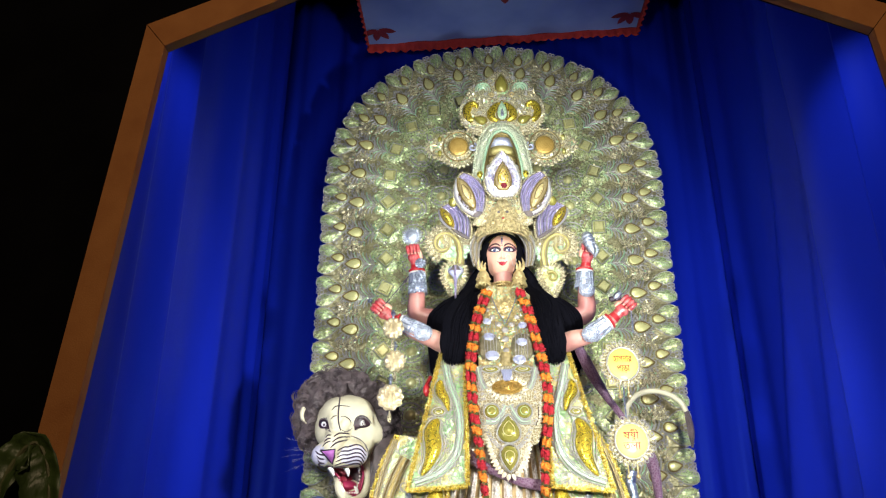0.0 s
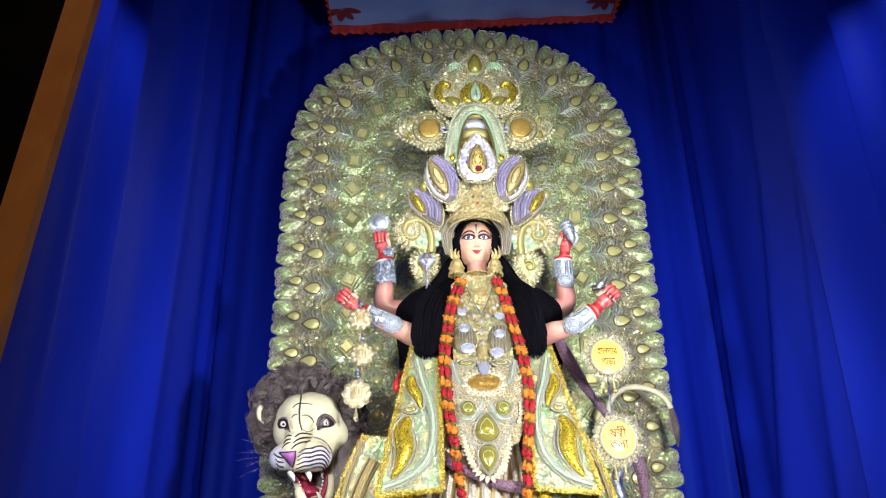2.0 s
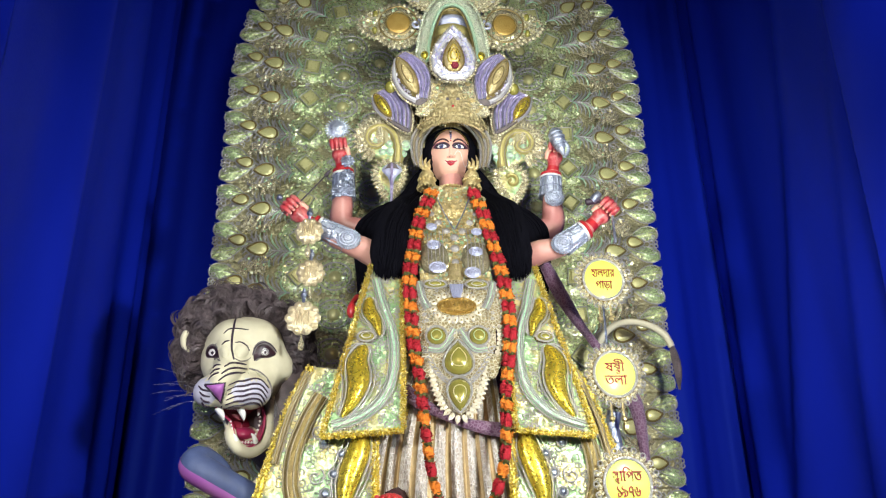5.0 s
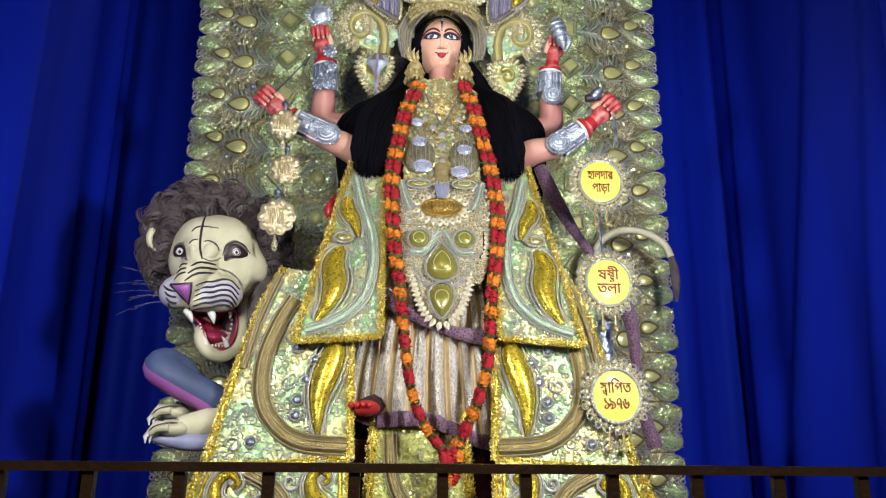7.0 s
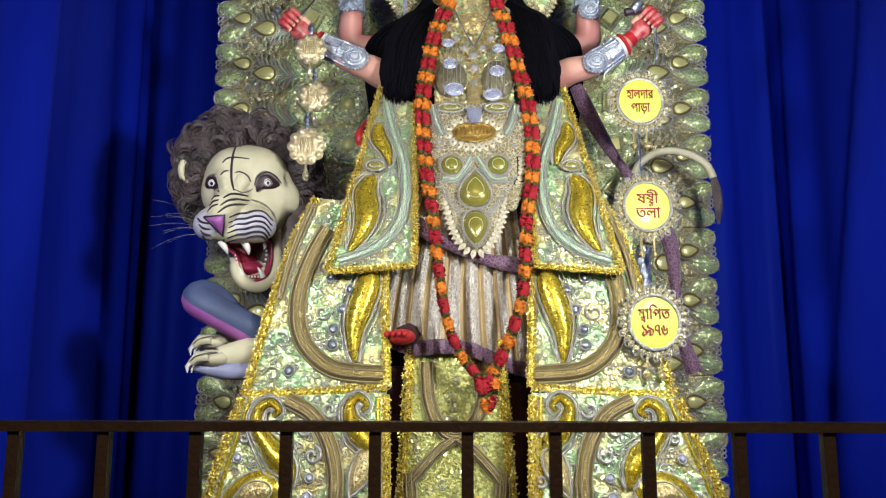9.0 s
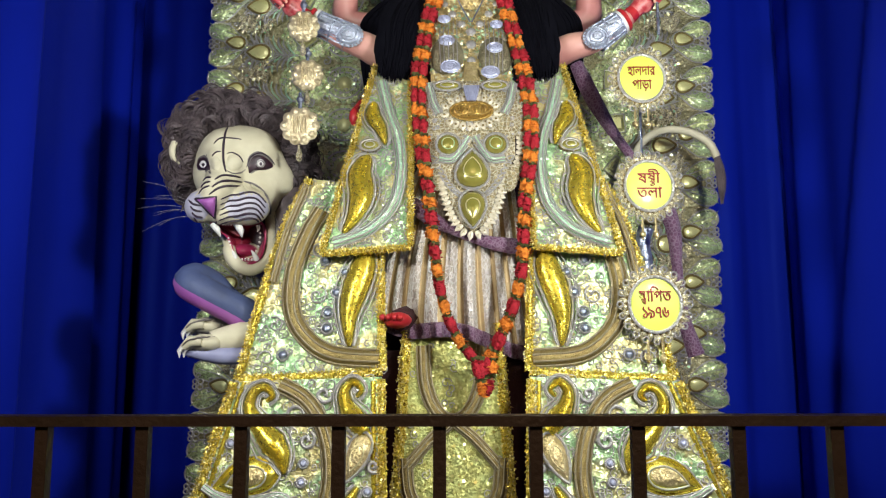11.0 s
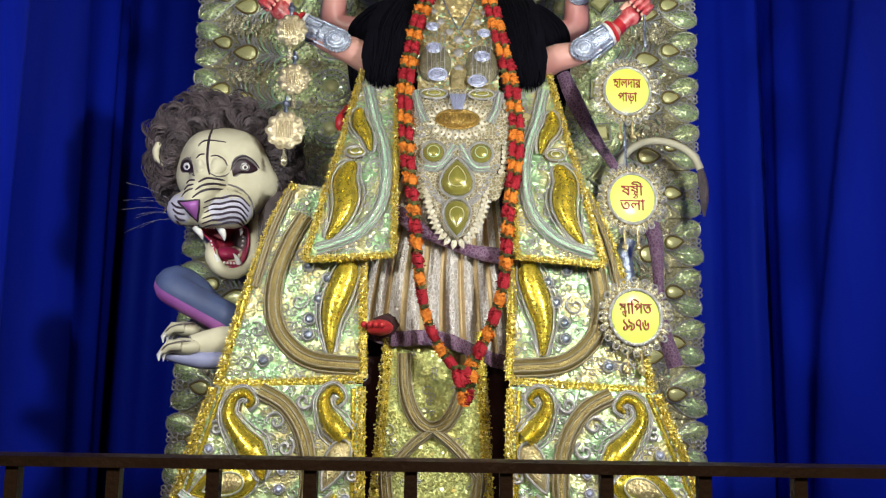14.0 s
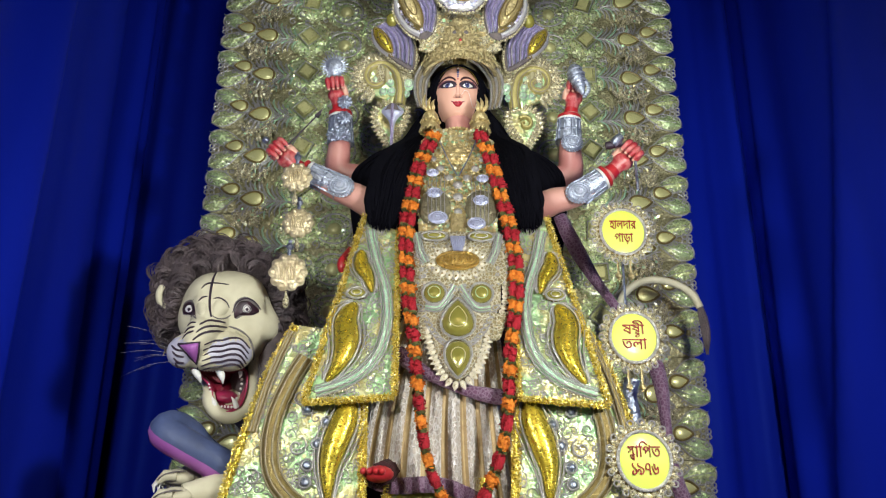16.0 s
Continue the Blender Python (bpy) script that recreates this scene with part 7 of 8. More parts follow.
def lion():
    CR, MN, PK, WH, DK, VI, GR, TH, LW, RM, LD = range(11)
    rnd = random.Random(31)
    O = Vector((-1.20, 6.95, 2.515))
    F = (Vector((0.17, 2.25, 1.52)) - O).normalized()
    R = Vector((-F.y, F.x, 0)).normalized()
    U = R.cross(-F)
    if U.z < 0:
        U = -U
    s = Shape(lambda a, b, w: tuple(O + (R * (a + 0.016) + U * (b - 0.004) + F * w) * 0.955))
    # the head as one smooth skin over swelling masses: centre, half sizes
    lobes = [((-0.03, 0.07, -0.04), (0.30, 0.285, 0.28)), ((0.135, -0.015, 0.0), (0.20, 0.16, 0.19)), ((-0.17, 0.0, 0.05), (0.155, 0.16, 0.16)),
             ((0.05, 0.19, 0.04), (0.16, 0.14, 0.17)), ((-0.14, 0.17, 0.06), (0.14, 0.14, 0.16)),
             ((-0.165, 0.105, 0.19), (0.075, 0.075, 0.075)), ((-0.075, 0.095, 0.19), (0.085, 0.08, 0.08)),
             ((-0.13, 0.0, 0.22), (0.11, 0.10, 0.12)), ((-0.17, -0.08, 0.31), (0.10, 0.10, 0.12)), ((-0.20, -0.15, 0.36), (0.075, 0.085, 0.10)),
             ((0.015, -0.185, 0.25), (0.15, 0.125, 0.16)), ((-0.265, -0.20, 0.29), (0.10, 0.105, 0.12)), ((-0.12, -0.24, 0.28), (0.13, 0.07, 0.12)), ((0.095, -0.13, 0.10), (0.135, 0.14, 0.15))]
    cs, rs = np.array([c for c, r in lobes]), np.array([r for c, r in lobes])

    def field(p):
        d = np.sqrt((((p[..., None, :] - cs) / rs) ** 2).sum(-1))
        return (np.exp(-10.0 * (d - 1.0))).sum(-1) - 1.0

    def cast(start, way, far, steps=56):
        """First meeting of rays with the skin, coming inwards."""
        t, hit = np.zeros(len(start)), np.zeros(len(start), bool)
        for k in range(steps):
            on = field(start + way * t[:, None]) > 0
            hit |= on
            t = np.where(hit, t, t + far / steps)
        lo, hi = np.maximum(0, t - far / steps), t
        for k in range(9):
            mid = (lo + hi) / 2
            on = field(start + way * mid[:, None]) > 0
            hi, lo = np.where(on, mid, hi), np.where(on, lo, mid)
        return hi

    nu, nv, mid = 80, 56, np.array((-0.04, 0.0, 0.08))
    th, ph = np.meshgrid(np.linspace(0.0, math.pi, nv + 1), np.linspace(0, math.tau, nu, endpoint=False), indexing="ij")
    way = np.stack([np.sin(th) * np.cos(ph), np.sin(th) * np.sin(ph), np.cos(th)], -1).reshape(-1, 3)
    t = cast(mid + way * 0.75, -way, 0.75)
    pts = mid + way * (0.75 - t)[:, None]
    fs = [(i * nu + j, (i + 1) * nu + j, (i + 1) * nu + (j + 1) % nu, i * nu + (j + 1) % nu) for i in range(nv) for j in range(nu)]
    s.add([tuple(p) for p in pts], fs, CR)
    # the lavender-white muzzle pads
    for k, q in enumerate(fs):
        c = pts[list(q)].mean(0)
        if c[2] > 0.22 and (((c[0] - 0.02) / 0.135) ** 2 + ((c[1] + 0.185) / 0.085) ** 2 < 1 or ((c[0] + 0.29) / 0.085) ** 2 + ((c[1] + 0.20) / 0.08) ** 2 < 1):
            s.m[len(s.m) - len(fs) + k] = LW

    def depth(ab):
        ab = np.array(ab, float)
        n = len(ab)
        st = np.column_stack([ab, np.full(n, 0.65)])
        return 0.65 - cast(st, np.tile((0.0, 0.0, -1.0), (n, 1)), 0.65)

    def px(x, y):
        return ((x - 400) * 0.00372, (320 - y) * 0.00372)

    def stroke(ps, r, m=DK, up=0.0):
        line = curve([px(*p) for p in ps], 6)
        d = depth(line)
        k = len(line)
        s.tube([(a, b, w + up) for (a, b), w in zip(line, d)], [r * (0.25 + 0.75 * math.sin(math.pi * min(1, (i + 0.6) / k * 0.96)) ** 0.5) for i in range(k)], 6, m)

    def patch(ps, m, up, h=0.006, rings=4):
        o = [px(*p) for p in ps]
        e = Shape(lambda a, b, w: (a, b, w))
        e.dome(curve(o + [o[0]], 4)[:-1], up, h, m, rings)
        d = depth([(a, b) for a, b, w in e.v])
        s.add([(a, b, w + q) for (a, b, w), q in zip(e.v, d)], e.f, m)

    # eyes: soft dark lids, white, iris ring, pupil
    patch([(398, 300), (402, 277), (420, 266), (441, 274), (456, 293), (444, 306), (420, 310), (405, 318)], RM, -0.006, 0.010)
    patch([(404, 300), (412, 283), (426, 279), (440, 287), (448, 297), (434, 304), (414, 306), (407, 312)], LD, 0.001, 0.010)
    patch([(418, 295), (421, 288), (427, 286), (432, 290), (434, 295), (430, 300), (425, 301), (420, 299)], WH, 0.008, 0.010)
    stroke([(419, 294), (426, 288), (432, 294), (426, 300), (419, 295)], 0.0035, DK, 0.017)
    patch([(423, 294), (426, 291), (429, 294), (426, 298)], DK, 0.017, 0.004, 2)
    patch([(313, 300), (316, 286), (328, 279), (338, 286), (343, 302), (346, 318), (333, 314), (318, 314)], RM, -0.006, 0.010)
    patch([(317, 302), (320, 292), (329, 288), (337, 294), (341, 310), (330, 310), (320, 309)], LD, 0.001, 0.010)
    patch([(322, 301), (325, 295), (331, 294), (335, 300), (332, 306), (325, 306)], WH, 0.008, 0.010)
    patch([(326, 301), (329, 298), (332, 301), (329, 305)], DK, 0.017, 0.004, 2)
    stroke([(402, 302), (408, 284), (424, 275), (440, 281), (451, 294)], 0.0050, DK, 0.002)
    # the knobs of the brow between the eyes
    patch([(366, 297), (370, 284), (381, 279), (392, 285), (397, 297), (391, 307), (380, 311), (370, 307)], CR, -0.016, 0.038)
    patch([(340, 300), (342, 290), (350, 285), (358, 290), (361, 301), (356, 310), (347, 311)], CR, -0.014, 0.032)
    # painted brow cross and wrinkles
    stroke([(369, 226), (364, 245), (362, 270), (363, 292), (368, 312)], 0.0085)
    stroke([(346, 264), (354, 255), (368, 252), (392, 253)], 0.0060)
    stroke([(344, 286), (350, 279), (358, 277)], 0.0055)
    stroke([(368, 280), (378, 278), (390, 284), (396, 294)], 0.0060)
    stroke([(368, 309), (380, 314), (392, 312), (400, 306)], 0.0050, RM)
    for d in range(3):
        stroke([(343 + 4 * d, 352 - 13 * d), (356 + 3 * d, 341 - 11 * d), (372 + 2 * d, 336 - 9 * d), (398 - 3 * d, 336 - 8 * d)], 0.0082)
    for d in range(3):
        stroke([(326 + 3 * d, 352 - 11 * d), (333 + 2 * d, 342 - 9 * d), (343 + d, 337 - 7 * d)], 0.0075)
    for k, y in enumerate((349, 358, 367, 376, 385, 393)):
        stroke([(362 - k * 0.5, y + 10), (376, y + 3), (390, y + 1), (406, y - 4), (421, y - 2), (436 - k, y + 12)], 0.0082)
    stroke([(398, 326), (418, 332), (434, 346), (443, 366), (446, 386)], 0.010, RM)
    for k, y in enumerate((364, 374, 384, 393)):
        stroke([(310 + 3 * k, y - 1), (318 + 2 * k, y + 5), (331 + k, y + 7)], 0.0078)
    # nose
    nose = [px(*p) for p in ((318, 359), (330, 358), (345, 355), (356, 353), (356, 372), (354, 395), (343, 383), (330, 369))]
    nose = grown(nose, 0.86)
    e = Shape(lambda a, b, w: (a, b, w))
    e.dome(nose, 0.0, 0.022, VI, 4)
    d = depth([(a, b) for a, b, w in e.v])
    s.add([(a, b, q + w + 0.008) for (a, b, w), q in zip(e.v, d)], e.f, VI)
    s.tube([(a, b, w + 0.006) for (a, b), w in zip(nose + nose[:1], depth(nose + nose[:1]))], 0.010, 6, DK)
    stroke([(355, 397), (354, 403), (350, 408)], 0.006)
    # open mouth: lip ring, gums, tongue, throat
    lip = [px(*p) for p in ((345, 399), (366, 396), (392, 395), (418, 396), (435, 402), (439, 424), (436, 446), (429, 462), (412, 471), (396, 469), (386, 456), (380, 438), (372, 424), (358, 413))]
    lw = (0.30, 0.30, 0.27, 0.22, 0.17, 0.17, 0.20, 0.24, 0.27, 0.28, 0.27, 0.23, 0.22, 0.26)
    k = len(lip)
    ca, cb = sum(a for a, b in lip) / k, sum(b for a, b in lip) / k
    vs = []
    for r, (f, back, m) in enumerate(((1.0, 0.0, PK), (0.93, 0.06, PK), (0.82, 0.11, PK), (0.6, 0.14, TH), (0.12, 0.15, TH))):
        vs += [(ca + (a - ca) * f, cb + (b - cb) * f, w - back) for (a, b), w in zip(lip, lw)]
    for r in range(4):
        s_m = PK if r < 2 else TH
        s.add([vs[r * k + i] for i in range(k)] + [vs[(r + 1) * k + i] for i in range(k)], [(i, (i + 1) % k, k + (i + 1) % k, k + i) for i in range(k)], s_m)
    s.add(vs[4 * k:], [tuple(range(k))], TH)
    s.tube(curve([(a, b, w) for (a, b), w in zip(lip + lip[:1], lw + lw[:1])], 4), 0.008, 7, PK)
    s.ball((*px(404, 450), 0.12), (0.085, 0.045, 0.09), PK, 14)
    # jaw round the mouth, running up into the cheek
    jaw = curve([(*px(444, 372), 0.14), (*px(449, 410), 0.13), (*px(450, 440), 0.14), (*px(441, 466), 0.18), (*px(420, 480), 0.24), (*px(398, 477), 0.26), (*px(382, 462), 0.25), (*px(375, 442), 0.20), (*px(368, 426), 0.14), (*px(352, 412), 0.10)], 6)
    n = len(jaw)
    s.tube(jaw, [0.040 - 0.004 * math.cos(6 * i / n) - 0.012 * (i > n * 0.75) for i in range(n)], 12, CR)
    s.ball((*px(414, 458), 0.0), (0.115, 0.085, 0.17), CR, 20)
    s.ball((*px(430, 410), -0.06), (0.085, 0.20, 0.13), CR, 20)
    s.tube(curve([(a * 1.0 + 0.030, b - 0.006, w + 0.018) for a, b, w in jaw[2:26:3]], 3), 0.005, 5, RM)
    s.tube(curve([(*px(410, 332), 0.335), (*px(432, 346), 0.27), (*px(443, 372), 0.19)], 5), 0.008, 6, CR)
    # teeth
    def fang(p, q, r, w):
        a, b = px(*p), px(*q)
        s.tube(curve([(*a, w), ((a[0] + b[0]) / 2 + 0.006, (a[1] + b[1]) / 2, w + 0.012), (*b, w + 0.004)], 3), [r, r * 0.95, r * 0.88, r * 0.75, r * 0.55, r * 0.3, 0.002][:7], 8, WH)

    fang((349, 402), (362, 424), 0.026, 0.285)
    fang((390, 402), (398, 424), 0.026, 0.275)
    fang((425, 404), (424, 415), 0.014, 0.20)
    fang((388, 466), (382, 447), 0.022, 0.265)
    fang((424, 463), (414, 446), 0.020, 0.250)
    for q in range(5):
        s.ball((*px(366 + 4.5 * q, 402), 0.285), (0.007, 0.010, 0.008), WH, 7)
        s.ball((*px(394 + 5.5 * q, 463), 0.262), (0.008, 0.010, 0.008), WH, 7)
    for q in range(5):
        s.ball((*px(429 + 1.0 * q - 0.6 * q * q, 417 + 8 * q), 0.175 + 0.012 * q), (0.009, 0.010, 0.009), WH, 6)
        s.ball((*px(375 + 2.0 * q, 427 + 6 * q), 0.22 + 0.008 * q), (0.008, 0.009, 0.008), WH, 6)
    # chin line under the ear, ear itself
    stroke([(472, 345), (466, 358), (463, 372)], 0.005, RM)
    stroke([(490, 330), (482, 350), (470, 364)], 0.005, RM)
    s.tube(curve([(*px(279, 262), 0.0), (*px(274, 276), 0.02), (*px(278, 292), 0.02), (*px(292, 304), 0.0)], 5), [0.012] + [0.022] * 14 + [0.012], 8, CR)
    # mane: a dark mass under many loose curled locks
    s.ball((-0.02, 0.10, -0.20), (0.37, 0.40, 0.22), MN, 18)
    for k in range(420):
        a = rnd.uniform(-0.62, math.pi + 0.42)
        reach = 0.435 + 0.035 * math.sin(3 * a + 1) - (0.05 if a < 0.4 else 0.0)
        r = 0.27 + (reach - 0.27) * rnd.random() ** 0.85
        w0 = 0.0 - (r - 0.27) * 0.9 + rnd.uniform(-0.10, 0.05)
        x, y = -0.02 + r * 1.02 * math.cos(a), 0.07 + r * math.sin(a)
        # a flat wavy lock of several strands that springs outwards and curls back at its tip
        sz, turn, n = rnd.uniform(0.045, 0.085), rnd.choice((-1, 1)), 11
        out = a + rnd.uniform(-0.9, 0.9)
        cx, cy = x + sz * math.cos(out), y + sz * math.sin(out)
        for j in range(13):
            o, bend, jx, jy = rnd.gauss(0, 0.017), rnd.uniform(2.4, 4.6), rnd.gauss(0, 0.010), rnd.gauss(0, 0.010)
            ps = []
            for q in range(n):
                v = q / (n - 1)
                ang = out + math.pi + turn * v * bend + 0.12 * math.sin(v * 9 + j)
                rr = (sz + o) * (1 - 0.50 * v)
                ps.append((cx + jx + rr * math.cos(ang), cy + jy + rr * math.sin(ang), w0 + 0.05 * math.sin(math.pi * v) + rnd.uniform(-0.007, 0.007) - abs(o) * 0.5))
            s.tube(ps, [0.002, 0.0035, 0.004, 0.004, 0.004, 0.004, 0.004, 0.0035, 0.003, 0.002, 0.001], 3, MN)
    for k in range(260):
        x, y = rnd.uniform(0.24, 0.40), rnd.uniform(-0.16, 0.14)
        w = rnd.uniform(-0.18, -0.05)
        ps = [(x - 0.012 * q + 0.02 * math.sin(q * 0.9 + k), y - 0.032 * q, w + 0.02 * math.cos(q + k)) for q in range(6)]
        s.tube(ps, [0.007, 0.010, 0.010, 0.009, 0.006, 0.002], 4, MN)
    for k in range(150):
        x, y = rnd.uniform(-0.40, -0.30), rnd.uniform(-0.12, 0.10)
        ps = [(x + 0.02 * math.sin(q * 0.9 + k), y - 0.028 * q, -0.08 + 0.02 * math.cos(q + k)) for q in range(6)]
        s.tube(ps, [0.006, 0.009, 0.009, 0.008, 0.005, 0.002], 4, MN)
    # whiskers
    for k in range(9):
        y0 = 366 + 3.2 * k
        x1, y1 = rnd.uniform(228, 268), y0 + rnd.uniform(-16, 14) + 5.0 * (k - 3)
        s.tube(curve([(*px(320, y0), 0.33), (*px((320 + x1) / 2, (y0 + y1) / 2 - 7), 0.34), (*px(x1, y1), 0.30)], 4), [0.0006] * 8 + [0.0003], 4, GR)
    for k in range(5):
        s.tube(curve([(*px(442, 378 + 5 * k), 0.20), (*px(456, 390 + 7 * k), 0.21), (*px(463 - 3 * k, 412 + 4 * k), 0.19)], 4), [0.0014] * 8 + [0.0006], 4, GR)
    # body behind the skirts, forelegs, tail; in world places from here
    s.P = lambda a, b, w: (a, b, w)
    s.ball((-0.45, 7.45, 2.0), (0.75, 0.36, 0.50), CR, 18)
    s.ball((-0.95, 7.2, 2.2), (0.32, 0.28, 0.42), MN, 14)

    def leg(pts, rs):
        sp = curve(pts, 5)
        s.tube(sp, [rs[0] + (rs[1] - rs[0]) * i / (len(sp) - 1) for i in range(len(sp))], 12, CR)

    leg([(-0.72, 7.2, 1.95), (-0.85, 6.85, 1.60), (-1.03, 6.62, 1.50), (-1.22, 6.50, 1.455)], (0.16, 0.06))
    leg([(-0.80, 7.3, 1.95), (-0.98, 6.98, 1.66), (-1.15, 6.80, 1.58), (-1.29, 6.70, 1.555)], (0.15, 0.06))
    for px, py, pz in ((-1.245, 6.47, 1.45), (-1.305, 6.68, 1.55)):
        s.ball((px, py, pz), (0.095, 0.085, 0.050), CR, 12)
        for q in range(4):
            c = Vector((px - 0.06 + 0.012 * q, py - 0.075 + 0.035 * q, pz - 0.012))
            s.tube([c + Vector((0.07, 0, 0.02)), c + Vector((0.0, 0, 0.02)), c + Vector((-0.035, 0, -0.015))], [0.03, 0.034, 0.022], 8, CR)
            s.tube(curve([c + Vector((0.10, -0.024, 0.045)), c + Vector((0.05, -0.033, 0.038)), c + Vector((0.0, -0.035, 0.022)), c + Vector((-0.03, -0.03, -0.004))], 3), [0.002] + [0.0042] * 8 + [0.002], 5, RM)
            s.tube([c + Vector((-0.035, 0, -0.01)), c + Vector((-0.055, -0.006, -0.035)), c + Vector((-0.05, -0.01, -0.07))], [0.017, 0.013, 0.003], 6, WH)
    tail = curve([(0.9, 7.75, 2.2), (1.45, 7.66, 2.55), (1.53, 7.62, 2.84), (1.63, 7.6, 2.96), (1.78, 7.6, 3.01), (1.95, 7.6, 2.98), (2.07, 7.6, 2.90), (2.12, 7.6, 2.80)], 5)
    s.tube(tail, 0.029, 9, CR)
    for k in range(150):
        a, r = rnd.random() * 6.28, 0.028 * rnd.random() ** 0.5
        s.tube(curve([(2.115 + r * 0.4 * math.cos(a), 7.6 + r * 0.4 * math.sin(a), 2.83), (2.132 + r * math.cos(a), 7.59 + r * math.sin(a), 2.72), (2.142 + r * math.cos(a + 0.6), 7.59 + r * math.sin(a + 0.6), 2.60), (2.138 + 0.4 * r * math.cos(a), 7.59, rnd.uniform(2.44, 2.52))], 3), [0.007] * 8 + [0.004, 0.001], 4, MN)
    solid("lion_statue", s, ["cream", "mane", "pink", "white_paint", "dark_paint", "violet", "whisker", "throat", "lavender_white", "rim_grey", "eye_maroon"],
          "roaring cream-painted lion statue with a curled grey-brown mane", "statue", smooth=60)


lion()


def elephant():
    s = Shape()
    tr = curve([(-0.70, 7.05, 1.40), (-0.92, 6.76, 1.50), (-1.08, 6.64, 1.62), (-1.26, 6.55, 1.725), (-1.37, 6.55, 1.79), (-1.365, 6.64, 1.835), (-1.30, 6.74, 1.80), (-1.23, 6.82, 1.72), (-1.10, 6.9, 1.62)], 6)
    k = len(tr)
    n0 = len(s.f)
    s.tube(tr, [0.13 - 0.035 * min(1, i / 14) - 0.03 * max(0, (i - 26) / (k - 26)) for i in range(k)], 14, 0)
    # violet underside: faces that look down and outwards on the rising limb
    for fi in range(n0, len(s.f)):
        f = s.f[fi]
        if len(f) == 4 and fi - n0 < 14 * (k - 18):
            c = sum((Vector(s.v[i]) for i in f), Vector()) / 4
            seg = (fi - n0) // 14
            mid = (Vector(tr[seg]) + Vector(tr[seg + 1])) / 2
            d = (c - mid).normalized()
            if d.dot(Vector((-0.62, -0.25, -0.75)).normalized()) > 0.42:
                s.m[fi] = 1
    # tusk, head and bulk behind the skirts
    s.tube(curve([(-0.85, 6.62, 1.385), (-1.1, 6.52, 1.375), (-1.25, 6.47, 1.385), (-1.39, 6.44, 1.405)], 5), [0.05] * 8 + [0.046, 0.042, 0.038, 0.032, 0.026, 0.02, 0.013, 0.005], 10, 2)
    s.ball((-0.62, 7.2, 1.15), (0.34, 0.34, 0.40), 0, 16)
    s.ball((-0.35, 7.5, 0.55), (0.55, 0.45, 0.56), 0, 16)
    solid("elephant_statue", s, ["trunk", "violet", "lavender"], "blue-grey painted elephant statue with a curled trunk under the paw", "statue", smooth=60)


M["lavender"] = mat("lavender_paint", (0.28, 0.29, 0.44), (0.21, 0.22, 0.36), rough=0.5, scale=8)
elephant()


# ---- signs with lettering ----
def glyph_mesh(ch):
    c = bpy.data.curves.new("glyph", "FONT")
    c.body = ch
    c.extrude = 0.02
    ob = bpy.data.objects.new("glyph", c)
    scene.collection.objects.link(ob)
    dg = bpy.context.evaluated_depsgraph_get()
    dg.update()
    me = ob.evaluated_get(dg).to_mesh()
    vs = [v.co.copy() for v in me.vertices]
    fs = [tuple(p.vertices) for p in me.polygons]
    ob.evaluated_get(dg).to_mesh_clear()
    bpy.data.objects.remove(ob)
    bpy.data.curves.remove(c)
    return vs, fs


def glyph_split(ch):
    """A character whose contours overlap, filled contour by contour."""
    c = bpy.data.curves.new("glyph", "FONT")
    c.body = ch
    ob = bpy.data.objects.new("glyph", c)
    scene.collection.objects.link(ob)
    dg = bpy.context.evaluated_depsgraph_get()
    dg.update()
    loops = []
    for sp in ob.to_curve(dg).splines:
        bp = sp.bezier_points
        pts = []
        for i in range(len(bp)):
            p, q = bp[i], bp[(i + 1) % len(bp)]
            pts += geometry.interpolate_bezier(p.co, p.handle_right, q.handle_left, q.co, 7)[:-1]
        clean = [p for i, p in enumerate(pts) if (p - pts[i - 1]).length > 1e-4]
        area = sum(clean[i - 1].x * clean[i].y - clean[i].x * clean[i - 1].y for i in range(len(clean)))
        loops.append((area, clean))
    ob.to_curve_clear()
    bpy.data.objects.remove(ob)
    bpy.data.curves.remove(c)
    way = max(loops, key=lambda q: abs(q[0]))[0]
    vs, fs = [], []
    for area, pts in loops:
        if area * way < 0:
            continue
        poly = [(p.x, p.y) for p in pts]
        holes = [h for a2, h in loops if a2 * way < 0 and inside(poly, h[0].x, h[0].y)]
        rings = [pts] + holes
        flat = [p for r in rings for p in r]
        base = len(vs)
        vs += [Vector((p.x, p.y, 0.02)) for p in flat] + [Vector((p.x, p.y, -0.02)) for p in flat]
        fs += [tuple(base + i for i in q) for q in geometry.tessellate_polygon(rings)]
        k = base
        for r in rings:
            n = len(r)
            fs += [(k + i, k + (i + 1) % n, k + (i + 1) % n + len(flat), k + i + len(flat)) for i in range(n)]
            k += n
    return vs, fs


WIDE = {"া": 0.27, "ি": 0.27, "ী": 0.27, "হ": 0.53, "ষ": 0.63, "১": 0.50, "৯": 0.58, "৭": 0.55, "৬": 0.58}


def plain(text):
    """Characters set side by side: (character, x, y, scale across, scale up)."""
    x, out = 0.0, []
    for ch in text:
        out.append((ch, x, 0.0, 1.0, 1.0))
        x += WIDE.get(ch, 0.0) or max(v.x for v in glyph_mesh(ch)[0])
    return out


